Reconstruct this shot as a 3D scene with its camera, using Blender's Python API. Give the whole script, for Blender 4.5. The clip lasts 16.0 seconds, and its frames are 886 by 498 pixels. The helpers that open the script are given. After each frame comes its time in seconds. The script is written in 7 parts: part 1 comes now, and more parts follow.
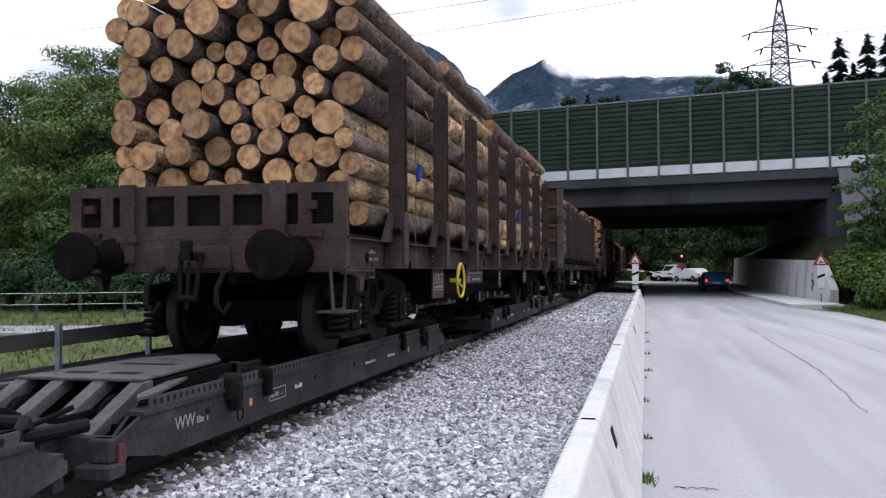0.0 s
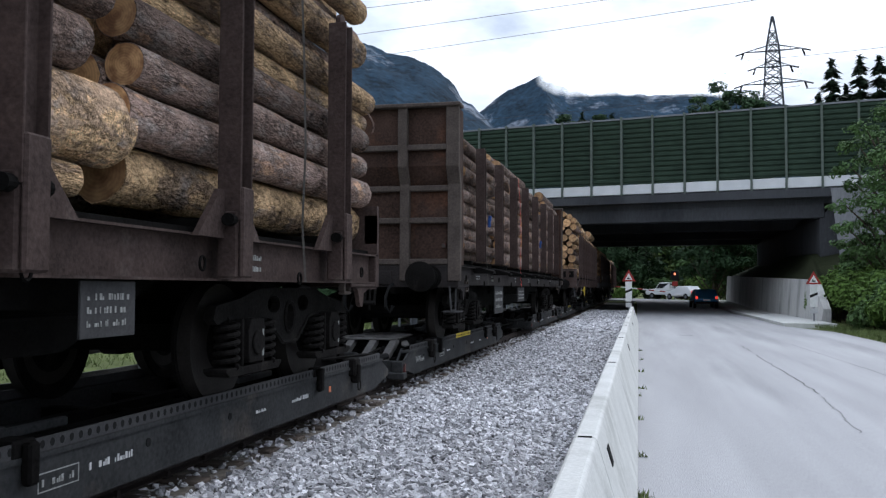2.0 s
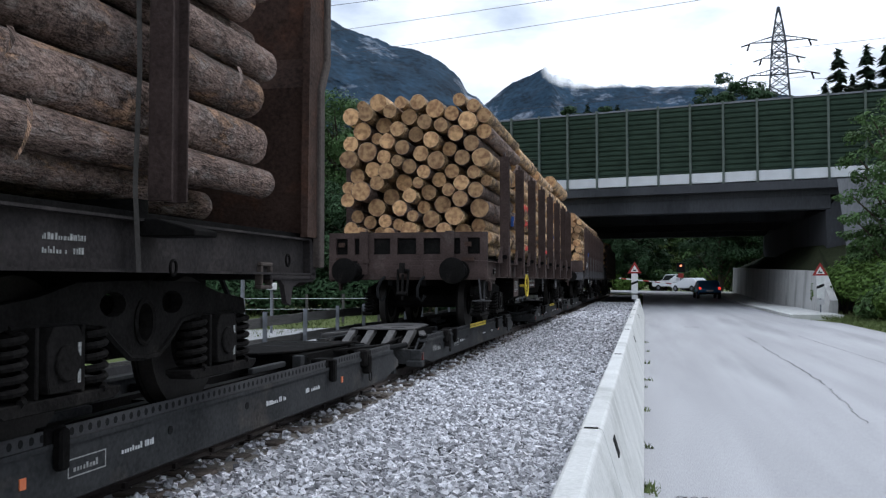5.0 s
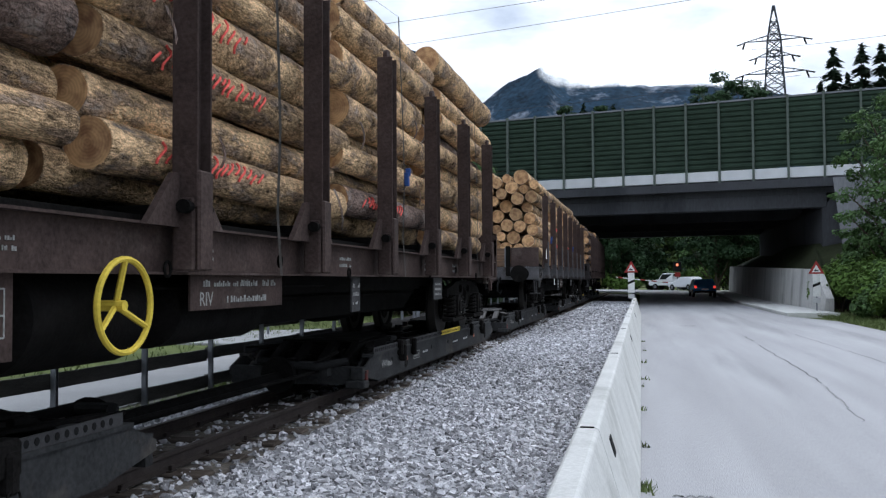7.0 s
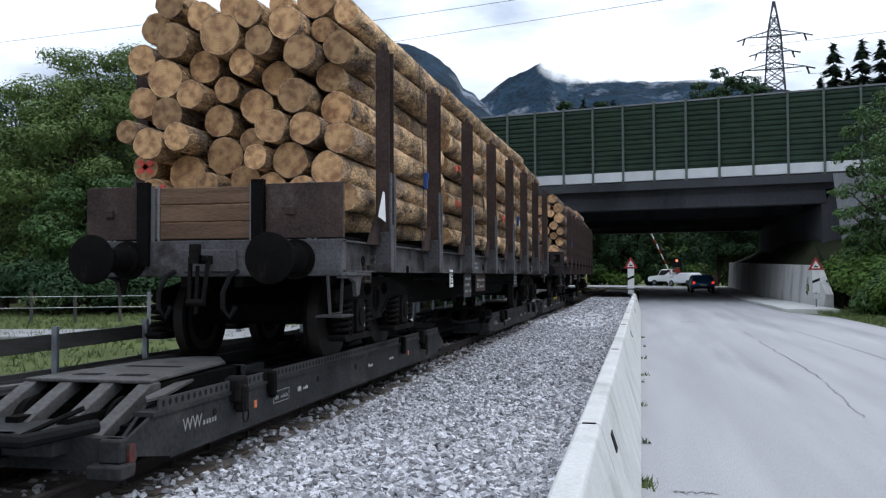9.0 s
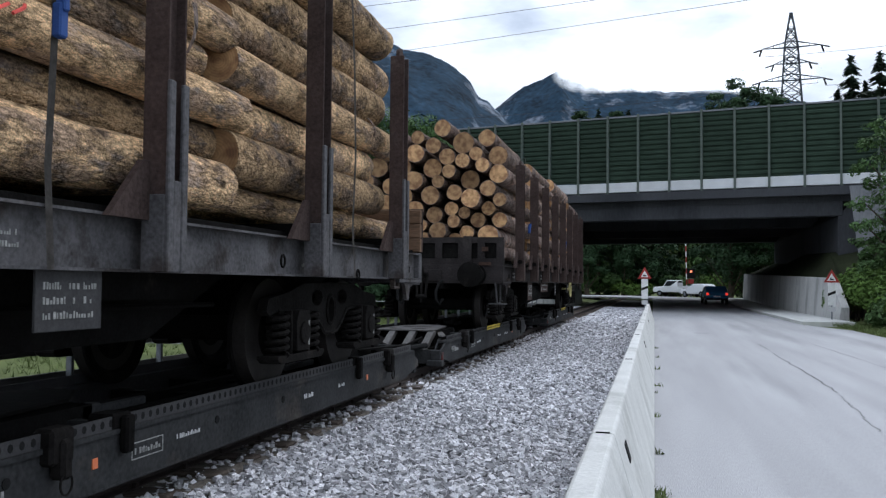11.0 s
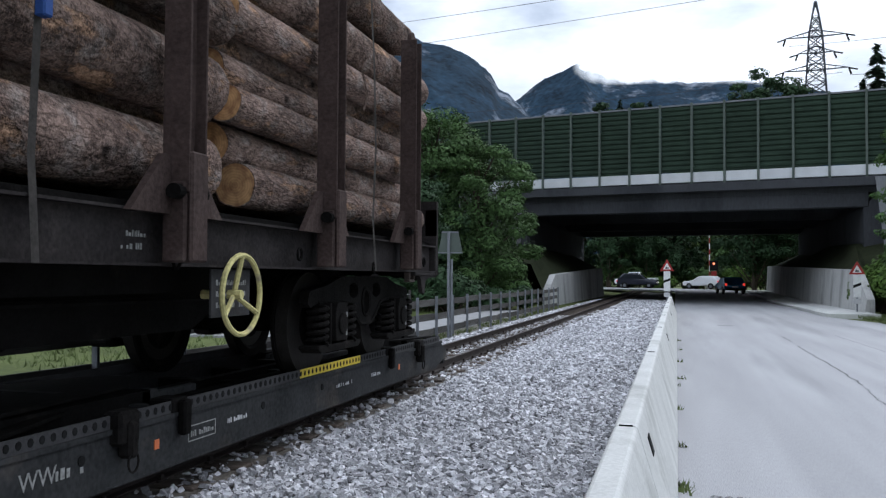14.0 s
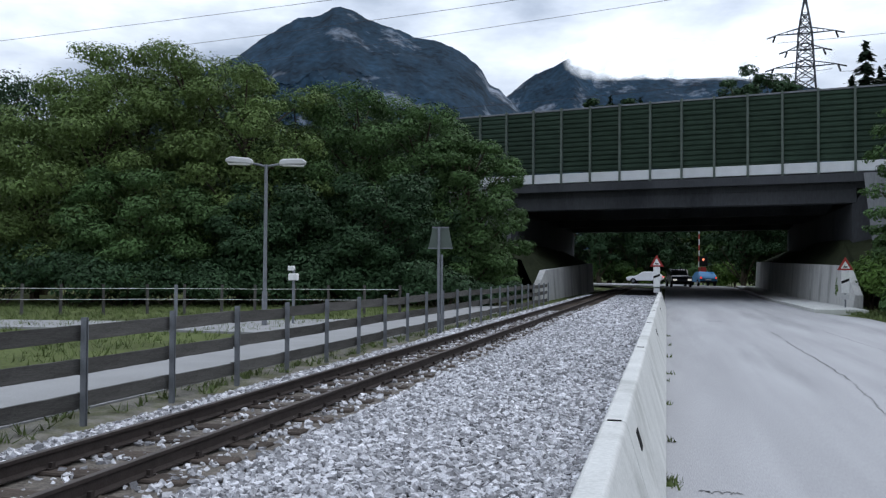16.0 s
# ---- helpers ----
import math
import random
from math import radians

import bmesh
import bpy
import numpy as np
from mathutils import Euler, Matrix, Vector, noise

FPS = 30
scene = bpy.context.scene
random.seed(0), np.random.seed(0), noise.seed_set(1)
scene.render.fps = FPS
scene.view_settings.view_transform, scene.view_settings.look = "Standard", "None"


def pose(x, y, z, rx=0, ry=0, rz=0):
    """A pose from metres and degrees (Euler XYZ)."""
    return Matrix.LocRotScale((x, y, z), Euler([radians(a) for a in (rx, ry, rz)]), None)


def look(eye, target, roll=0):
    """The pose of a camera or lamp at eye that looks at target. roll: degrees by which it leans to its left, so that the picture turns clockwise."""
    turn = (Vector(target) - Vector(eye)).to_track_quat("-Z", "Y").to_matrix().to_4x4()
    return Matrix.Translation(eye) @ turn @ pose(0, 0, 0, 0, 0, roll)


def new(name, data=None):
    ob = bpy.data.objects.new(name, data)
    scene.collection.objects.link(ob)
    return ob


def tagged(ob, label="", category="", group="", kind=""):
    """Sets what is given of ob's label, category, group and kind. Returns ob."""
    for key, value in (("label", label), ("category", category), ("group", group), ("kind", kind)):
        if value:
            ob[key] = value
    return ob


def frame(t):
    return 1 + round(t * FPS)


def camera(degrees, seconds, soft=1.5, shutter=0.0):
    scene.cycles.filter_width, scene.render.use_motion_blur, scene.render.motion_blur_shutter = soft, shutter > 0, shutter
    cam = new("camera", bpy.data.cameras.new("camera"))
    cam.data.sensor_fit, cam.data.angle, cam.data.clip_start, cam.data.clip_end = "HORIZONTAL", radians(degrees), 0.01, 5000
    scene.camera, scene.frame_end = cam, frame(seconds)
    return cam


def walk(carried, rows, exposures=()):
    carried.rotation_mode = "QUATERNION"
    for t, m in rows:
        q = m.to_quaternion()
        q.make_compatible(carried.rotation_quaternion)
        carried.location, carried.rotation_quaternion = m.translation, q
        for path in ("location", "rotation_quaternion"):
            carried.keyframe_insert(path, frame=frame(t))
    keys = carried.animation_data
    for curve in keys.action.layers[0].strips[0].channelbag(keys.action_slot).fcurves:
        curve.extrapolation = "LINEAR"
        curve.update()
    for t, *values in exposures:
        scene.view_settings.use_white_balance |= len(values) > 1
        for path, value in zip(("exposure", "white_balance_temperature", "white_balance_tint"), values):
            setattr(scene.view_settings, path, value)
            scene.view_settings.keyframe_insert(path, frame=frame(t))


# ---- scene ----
cam = camera(53.3, 16.0, soft=1.3)
# seconds, turn, tilt, lean (degrees), sideways and upward sway (metres)
TURNS = [
    (0.0, 12.94, 1.48, 0.32, 0.046, 0.009), (0.5, 12.99, 1.48, 0.26, 0.039, 0.008), (1.0, 12.87, 1.84, 0.25, 0.035, 0.011),
    (1.5, 12.58, 2.16, -0.01, 0.029, 0.02), (2.0, 12.49, 2.49, -0.2, 0.018, 0.012), (2.5, 13.84, 2.37, -0.41, -0.005, 0.016),
    (3.0, 13.8, 1.84, -0.07, -0.012, 0.012), (3.5, 13.25, 1.64, -0.13, -0.009, 0.011), (6.0, 12.83, 2.22, 0.01, 0.029, 0.004),
    (6.5, 12.99, 2.22, 0.23, 0.027, 0.007), (7.0, 12.66, 2.03, 0.3, 0.027, 0.007), (7.5, 12.38, 2.03, 0.43, 0.023, 0.009),
    (8.0, 12.59, 2.1, 0.01, 0.016, 0.005), (8.5, 12.78, 1.97, -0.19, 0.011, 0.01), (9.0, 12.62, 1.74, 0.22, 0.011, 0.009),
    (9.5, 12.65, 2.11, 0.13, 0.014, 0.012), (12.0, 14.13, 2.28, -0.44, -0.008, -0.005), (12.5, 14.32, 2.1, -0.08, -0.005, -0.001),
    (13.0, 14.72, 1.96, -0.27, -0.017, 0.003), (13.5, 15.05, 1.94, -0.26, -0.012, -0.003), (14.0, 14.82, 1.79, -0.34, -0.006, 0.002),
    (14.5, 14.8, 1.67, -0.21, 0, -0.008), (15.0, 14.58, 1.69, -0.1, 0.001, -0.004), (15.5, 14.27, 1.82, -0.1, 0.012, 0.002),
    (16.0, 14.2, 1.5, -0.4, 0, 0)]
walk(cam, [(t, pose(dx, 0, 1.65 + dz, 90 + tilt, lean, turn)) for t, turn, tilt, lean, dx, dz in TURNS],
     [(0, 0.55, 6480, 21), (0.8, 0.45, 6280, 14), (3.5, 0.38, 6250, 11), (7, 0.35, 6250, 11), (9, 0.33, 6250, 11), (12, 0.28, 6250, 11), (13.5, 0.26, 6250, 11), (14.5, 0.28, 6250, 11), (15.2, 0.24, 6250, 11), (16, 0.06, 6250, 11)])

# ---- light: a bright overcast sky with a soft sun behind it ----
SUN_UP, SUN_TURN = 50, 35
world = bpy.data.worlds.new("overcast_sky")
scene.world = world
world.use_nodes = True
wn, wl = world.node_tree.nodes, world.node_tree.links
bg = wn["Background"]
sky = wn.new("ShaderNodeTexSky")
sky.sky_type, sky.sun_disc, sky.sun_elevation, sky.sun_rotation = "NISHITA", False, radians(SUN_UP), radians(SUN_TURN)
coord, warp = wn.new("ShaderNodeTexCoord"), wn.new("ShaderNodeMapping")
warp.inputs["Scale"].default_value = (1.0, 1.0, 2.6)
clouds = wn.new("ShaderNodeTexNoise")
clouds.inputs["Scale"].default_value, clouds.inputs["Detail"].default_value, clouds.inputs["Roughness"].default_value = 2.6, 8, 0.55
ramp = wn.new("ShaderNodeValToRGB")
ramp.color_ramp.elements[0].position, ramp.color_ramp.elements[0].color = 0.40, (5.4, 6.3, 7.7, 1)
ramp.color_ramp.elements[1].position, ramp.color_ramp.elements[1].color = 0.60, (13.6, 14.6, 15.9, 1)
cover = wn.new("ShaderNodeMixRGB")
cover.inputs[0].default_value = 0.9
wl.new(coord.outputs["Generated"], warp.inputs[0]); wl.new(warp.outputs[0], clouds.inputs["Vector"])
wl.new(clouds.outputs[0], ramp.inputs[0]); wl.new(sky.outputs[0], cover.inputs[1]); wl.new(ramp.outputs[0], cover.inputs[2])
# an overcast sky is brighter overhead than at the horizon
split, rise, dome = wn.new("ShaderNodeSeparateXYZ"), wn.new("ShaderNodeMapRange"), wn.new("ShaderNodeVectorMath")
rise.inputs[3].default_value, rise.inputs[4].default_value, dome.operation = 0.66, 1.3, "SCALE"
wl.new(coord.outputs["Generated"], split.inputs[0]); wl.new(split.outputs[2], rise.inputs[0])
wl.new(cover.outputs[0], dome.inputs[0]); wl.new(rise.outputs[0], dome.inputs["Scale"])
wl.new(dome.outputs[0], bg.inputs[0])
bg.inputs["Strength"].default_value = 0.1
sun = new("sun", bpy.data.lights.new("sun", "SUN"))
sun.data.energy, sun.data.angle, sun.data.color = 0.8, radians(35), (1, 0.97, 0.93)
sun.matrix_world = look((60 * math.sin(radians(SUN_TURN)), 60 * math.cos(radians(SUN_TURN)), 60 * math.tan(radians(SUN_UP))), (0, 0, 0))

# ---- materials ----
def mat(name, base, rough=0.8, metal=0.0, var=0.3, scale=6.0, bump=0.15, fine=60.0, patch=None, patch_at=0.6, per="object", stretch=(1, 1, 1), spread=0.0, spec=None):
    """A worn surface: two scales of colour noise, an optional second colour in patches, and fine relief."""
    m = bpy.data.materials.new(name)
    m.use_nodes = True
    n, l = m.node_tree.nodes, m.node_tree.links
    b = n["Principled BSDF"]
    b.inputs["Roughness"].default_value, b.inputs["Metallic"].default_value = rough, metal
    b.inputs["Specular IOR Level"].default_value = spec if spec is not None else 0.12 if rough > 0.55 else 0.5
    tc, mp = n.new("ShaderNodeTexCoord"), n.new("ShaderNodeMapping")
    mp.inputs["Scale"].default_value = stretch
    l.new(tc.outputs["Object"], mp.inputs[0])
    big, small = n.new("ShaderNodeTexNoise"), n.new("ShaderNodeTexNoise")
    big.inputs["Scale"].default_value, big.inputs["Detail"].default_value = scale, 6
    small.inputs["Scale"].default_value, small.inputs["Detail"].default_value = fine, 4
    for x in (big, small):
        l.new(mp.outputs[0], x.inputs["Vector"])
    add = n.new("ShaderNodeMath"); add.operation = "ADD"
    l.new(big.outputs[0], add.inputs[0]); l.new(small.outputs[0], add.inputs[1])
    cr = n.new("ShaderNodeMapRange")
    cr.inputs[1].default_value, cr.inputs[2].default_value, cr.inputs[3].default_value, cr.inputs[4].default_value = 0.65, 1.35, 1 - var, 1 + var
    l.new(add.outputs[0], cr.inputs[0])
    last = cr.outputs[0]
    if spread:
        rnd = n.new("ShaderNodeObjectInfo") if per == "object" else n.new("ShaderNodeNewGeometry")
        mr, mul = n.new("ShaderNodeMapRange"), n.new("ShaderNodeMath")
        mr.inputs[3].default_value, mr.inputs[4].default_value, mul.operation = 1 - spread, 1 + spread, "MULTIPLY"
        l.new(rnd.outputs["Random" if per == "object" else "Random Per Island"], mr.inputs[0])
        l.new(mr.outputs[0], mul.inputs[0]); l.new(last, mul.inputs[1])
        last = mul.outputs[0]
    col = n.new("ShaderNodeVectorMath"); col.operation = "SCALE"
    l.new(last, col.inputs["Scale"])
    if patch:
        pn, pr, mix = n.new("ShaderNodeTexNoise"), n.new("ShaderNodeMapRange"), n.new("ShaderNodeMixRGB")
        pn.inputs["Scale"].default_value, pn.inputs["Detail"].default_value, pn.inputs["Roughness"].default_value = scale * 0.45, 7, 0.65
        l.new(mp.outputs[0], pn.inputs["Vector"])
        pr.inputs[1].default_value, pr.inputs[2].default_value = patch_at - 0.04, patch_at + 0.06
        l.new(pn.outputs[0], pr.inputs[0]); l.new(pr.outputs[0], mix.inputs[0])
        mix.inputs[1].default_value, mix.inputs[2].default_value = (*base, 1), (*patch, 1)
        l.new(mix.outputs[0], col.inputs[0])
    else:
        col.inputs[0].default_value = base
    l.new(col.outputs[0], b.inputs["Base Color"])
    if bump:
        bp = n.new("ShaderNodeBump")
        bp.inputs["Strength"].default_value, bp.inputs["Distance"].default_value = bump, 0.02
        l.new(add.outputs[0], bp.inputs["Height"]); l.new(bp.outputs[0], b.inputs["Normal"])
    return m


def glow(name, colour, strength):
    m = bpy.data.materials.new(name)
    m.use_nodes = True
    b = m.node_tree.nodes["Principled BSDF"]
    b.inputs["Base Color"].default_value = b.inputs["Emission Color"].default_value = (*colour, 1)
    b.inputs["Emission Strength"].default_value = strength
    return m


def bark_material(name="spruce_bark", base=(0.17, 0.12, 0.1), peeled=(0.33, 0.205, 0.135), patch_at=0.6):
    """Spruce bark on a log of unit radius and length: small plates, knots, peeled streaks; each log its own tone."""
    m = bpy.data.materials.new(name)
    m.use_nodes = True
    n, l = m.node_tree.nodes, m.node_tree.links
    b = n["Principled BSDF"]
    b.inputs["Roughness"].default_value, b.inputs["Specular IOR Level"].default_value = 0.92, 0.1
    tc, oi = n.new("ShaderNodeTexCoord"), n.new("ShaderNodeObjectInfo")
    def node(kind, **sockets):
        x = n.new(kind)
        for k, v in sockets.items():
            x.inputs[k].default_value = v
        return x
    def ranged(socket, a0, a1, b0, b1):
        x = n.new("ShaderNodeMapRange")
        for i, v in enumerate((a0, a1, b0, b1)):
            x.inputs[i + 1].default_value = v
        l.new(socket, x.inputs[0])
        return x.outputs[0]
    def joined(op, p, q):
        x = n.new("ShaderNodeMath"); x.operation = op
        for i, v in enumerate((p, q)):
            if isinstance(v, (int, float)):
                x.inputs[i].default_value = v
            else:
                l.new(v, x.inputs[i])
        return x.outputs[0]
    # metres along and round the log, shifted for each log
    mp = n.new("ShaderNodeMapping"); mp.inputs["Scale"].default_value = (0.18, 4.0, 0.18)
    away, place = n.new("ShaderNodeVectorMath"), n.new("ShaderNodeVectorMath")
    away.operation, place.operation = "SCALE", "ADD"
    away.inputs[0].default_value = (37, 53, 71)
    l.new(oi.outputs["Random"], away.inputs["Scale"]); l.new(tc.outputs["Object"], mp.inputs[0])
    l.new(mp.outputs[0], place.inputs[0]); l.new(away.outputs[0], place.inputs[1])
    spot = place.outputs[0]
    def along(k):
        x = n.new("ShaderNodeMapping"); x.inputs["Scale"].default_value = (1, k, 1)
        l.new(spot, x.inputs[0])
        return x.outputs[0]
    def noise_at(v, scale, detail=5, rough=0.6):
        x = node("ShaderNodeTexNoise", Scale=scale, Detail=detail, Roughness=rough)
        l.new(v, x.inputs["Vector"])
        return x.outputs[0]
    broad, flakes, fine = noise_at(along(0.6), 5.0, 6), noise_at(along(0.45), 34.0, 4), noise_at(spot, 95.0, 3)
    plates = node("ShaderNodeTexVoronoi", Scale=26.0); plates.feature = "DISTANCE_TO_EDGE"
    l.new(along(0.55), plates.inputs["Vector"])
    seams = ranged(plates.outputs["Distance"], 0.0, 0.2, 0.82, 1.04)
    knots = node("ShaderNodeTexVoronoi", Scale=3.4)
    l.new(along(0.8), knots.inputs["Vector"])
    knot = ranged(knots.outputs["Distance"], 0.06, 0.15, 0.2, 1.0)
    tone = joined("MULTIPLY", ranged(joined("ADD", joined("ADD", broad, flakes), fine), 1.27, 1.73, 0.35, 1.7), seams)
    tone = joined("MULTIPLY", joined("MULTIPLY", tone, knot), ranged(oi.outputs["Random"], 0, 1, 0.62, 1.4))
    peel = ranged(noise_at(along(0.4), 4.2, 7, 0.68), patch_at - 0.03, patch_at + 0.03, 0, 1)
    grey = ranged(noise_at(along(0.7), 7.0, 5, 0.6), 0.5, 0.66, 0, 0.75)
    mix1, mix2, col = n.new("ShaderNodeMixRGB"), n.new("ShaderNodeMixRGB"), n.new("ShaderNodeVectorMath")
    mix1.inputs[1].default_value, mix1.inputs[2].default_value = (*base, 1), (0.215, 0.185, 0.168, 1)
    mix2.inputs[2].default_value, col.operation = (*peeled, 1), "SCALE"
    l.new(grey, mix1.inputs[0]); l.new(mix1.outputs[0], mix2.inputs[1]); l.new(peel, mix2.inputs[0])
    l.new(mix2.outputs[0], col.inputs[0]); l.new(tone, col.inputs["Scale"]); l.new(col.outputs[0], b.inputs["Base Color"])
    bp = node("ShaderNodeBump", Strength=1.0, Distance=0.035)
    l.new(joined("ADD", joined("ADD", flakes, joined("MULTIPLY", seams, 0.8)), joined("MULTIPLY", peel, -0.5)), bp.inputs["Height"])
    l.new(bp.outputs[0], b.inputs["Normal"])
    return m


def cut_wood_material():
    """Sawn log end: growth rings round the axis, darker heart and cracks."""
    m = bpy.data.materials.new("sawn_log_end")
    m.use_nodes = True
    n, l = m.node_tree.nodes, m.node_tree.links
    b = n["Principled BSDF"]
    b.inputs["Roughness"].default_value = 0.85
    tc, flat, ln, wob = n.new("ShaderNodeTexCoord"), n.new("ShaderNodeVectorMath"), n.new("ShaderNodeVectorMath"), n.new("ShaderNodeTexNoise")
    flat.operation, ln.operation = "MULTIPLY", "LENGTH"
    flat.inputs[1].default_value = (1, 0, 1)
    wob.inputs["Scale"].default_value, wob.inputs["Detail"].default_value = 1.6, 5
    l.new(tc.outputs["Object"], flat.inputs[0]); l.new(flat.outputs[0], ln.inputs[0]); l.new(tc.outputs["Object"], wob.inputs["Vector"])
    m1 = n.new("ShaderNodeMath"); m1.operation = "MULTIPLY_ADD"; m1.inputs[1].default_value = 52
    m2 = n.new("ShaderNodeMath"); m2.operation = "MULTIPLY"; m2.inputs[1].default_value = 9
    l.new(ln.outputs["Value"], m1.inputs[0]); l.new(wob.outputs[0], m2.inputs[0]); l.new(m2.outputs[0], m1.inputs[2])
    sn = n.new("ShaderNodeMath"); sn.operation = "SINE"
    l.new(m1.outputs[0], sn.inputs[0])
    mr = n.new("ShaderNodeMapRange"); mr.inputs[1].default_value, mr.inputs[3].default_value, mr.inputs[4].default_value = -1, 0.88, 1.06
    l.new(sn.outputs[0], mr.inputs[0])
    dirt = n.new("ShaderNodeTexNoise"); dirt.inputs["Scale"].default_value, dirt.inputs["Detail"].default_value = 1.9, 9
    shift, oj, away = n.new("ShaderNodeVectorMath"), n.new("ShaderNodeObjectInfo"), n.new("ShaderNodeVectorMath")
    shift.operation, away.operation = "ADD", "SCALE"
    away.inputs[0].default_value = (41, 67, 23)
    l.new(oj.outputs["Random"], away.inputs["Scale"]); l.new(away.outputs[0], shift.inputs[1])
    l.new(tc.outputs["Object"], shift.inputs[0]); l.new(shift.outputs[0], dirt.inputs["Vector"])
    cr = n.new("ShaderNodeValToRGB")
    cr.color_ramp.elements[0].position, cr.color_ramp.elements[0].color = 0.36, (0.3, 0.15, 0.07, 1)
    cr.color_ramp.elements[1].position, cr.color_ramp.elements[1].color = 0.6, (0.64, 0.38, 0.18, 1)
    l.new(dirt.outputs[0], cr.inputs[0])
    oi, orr, mul = n.new("ShaderNodeObjectInfo"), n.new("ShaderNodeMapRange"), n.new("ShaderNodeMath")
    orr.inputs[3].default_value, orr.inputs[4].default_value, mul.operation = 0.45, 1.1, "MULTIPLY"
    l.new(oi.outputs["Random"], orr.inputs[0]); l.new(orr.outputs[0], mul.inputs[0]); l.new(mr.outputs[0], mul.inputs[1])
    sc = n.new("ShaderNodeVectorMath"); sc.operation = "SCALE"
    l.new(cr.outputs[0], sc.inputs[0]); l.new(mul.outputs[0], sc.inputs["Scale"]); l.new(sc.outputs[0], b.inputs["Base Color"])
    bp = n.new("ShaderNodeBump"); bp.inputs["Strength"].default_value, bp.inputs["Distance"].default_value = 0.3, 0.01
    l.new(dirt.outputs[0], bp.inputs["Height"]); l.new(bp.outputs[0], b.inputs["Normal"])
    return m


def leaf_material(name, base, spread=0.16):
    m = mat(name, base, 0.6, var=0.35, scale=0.35, bump=0, fine=3.0, per="island", spread=spread)
    b = m.node_tree.nodes["Principled BSDF"]
    b.inputs["Specular IOR Level"].default_value = 0.15
    return m


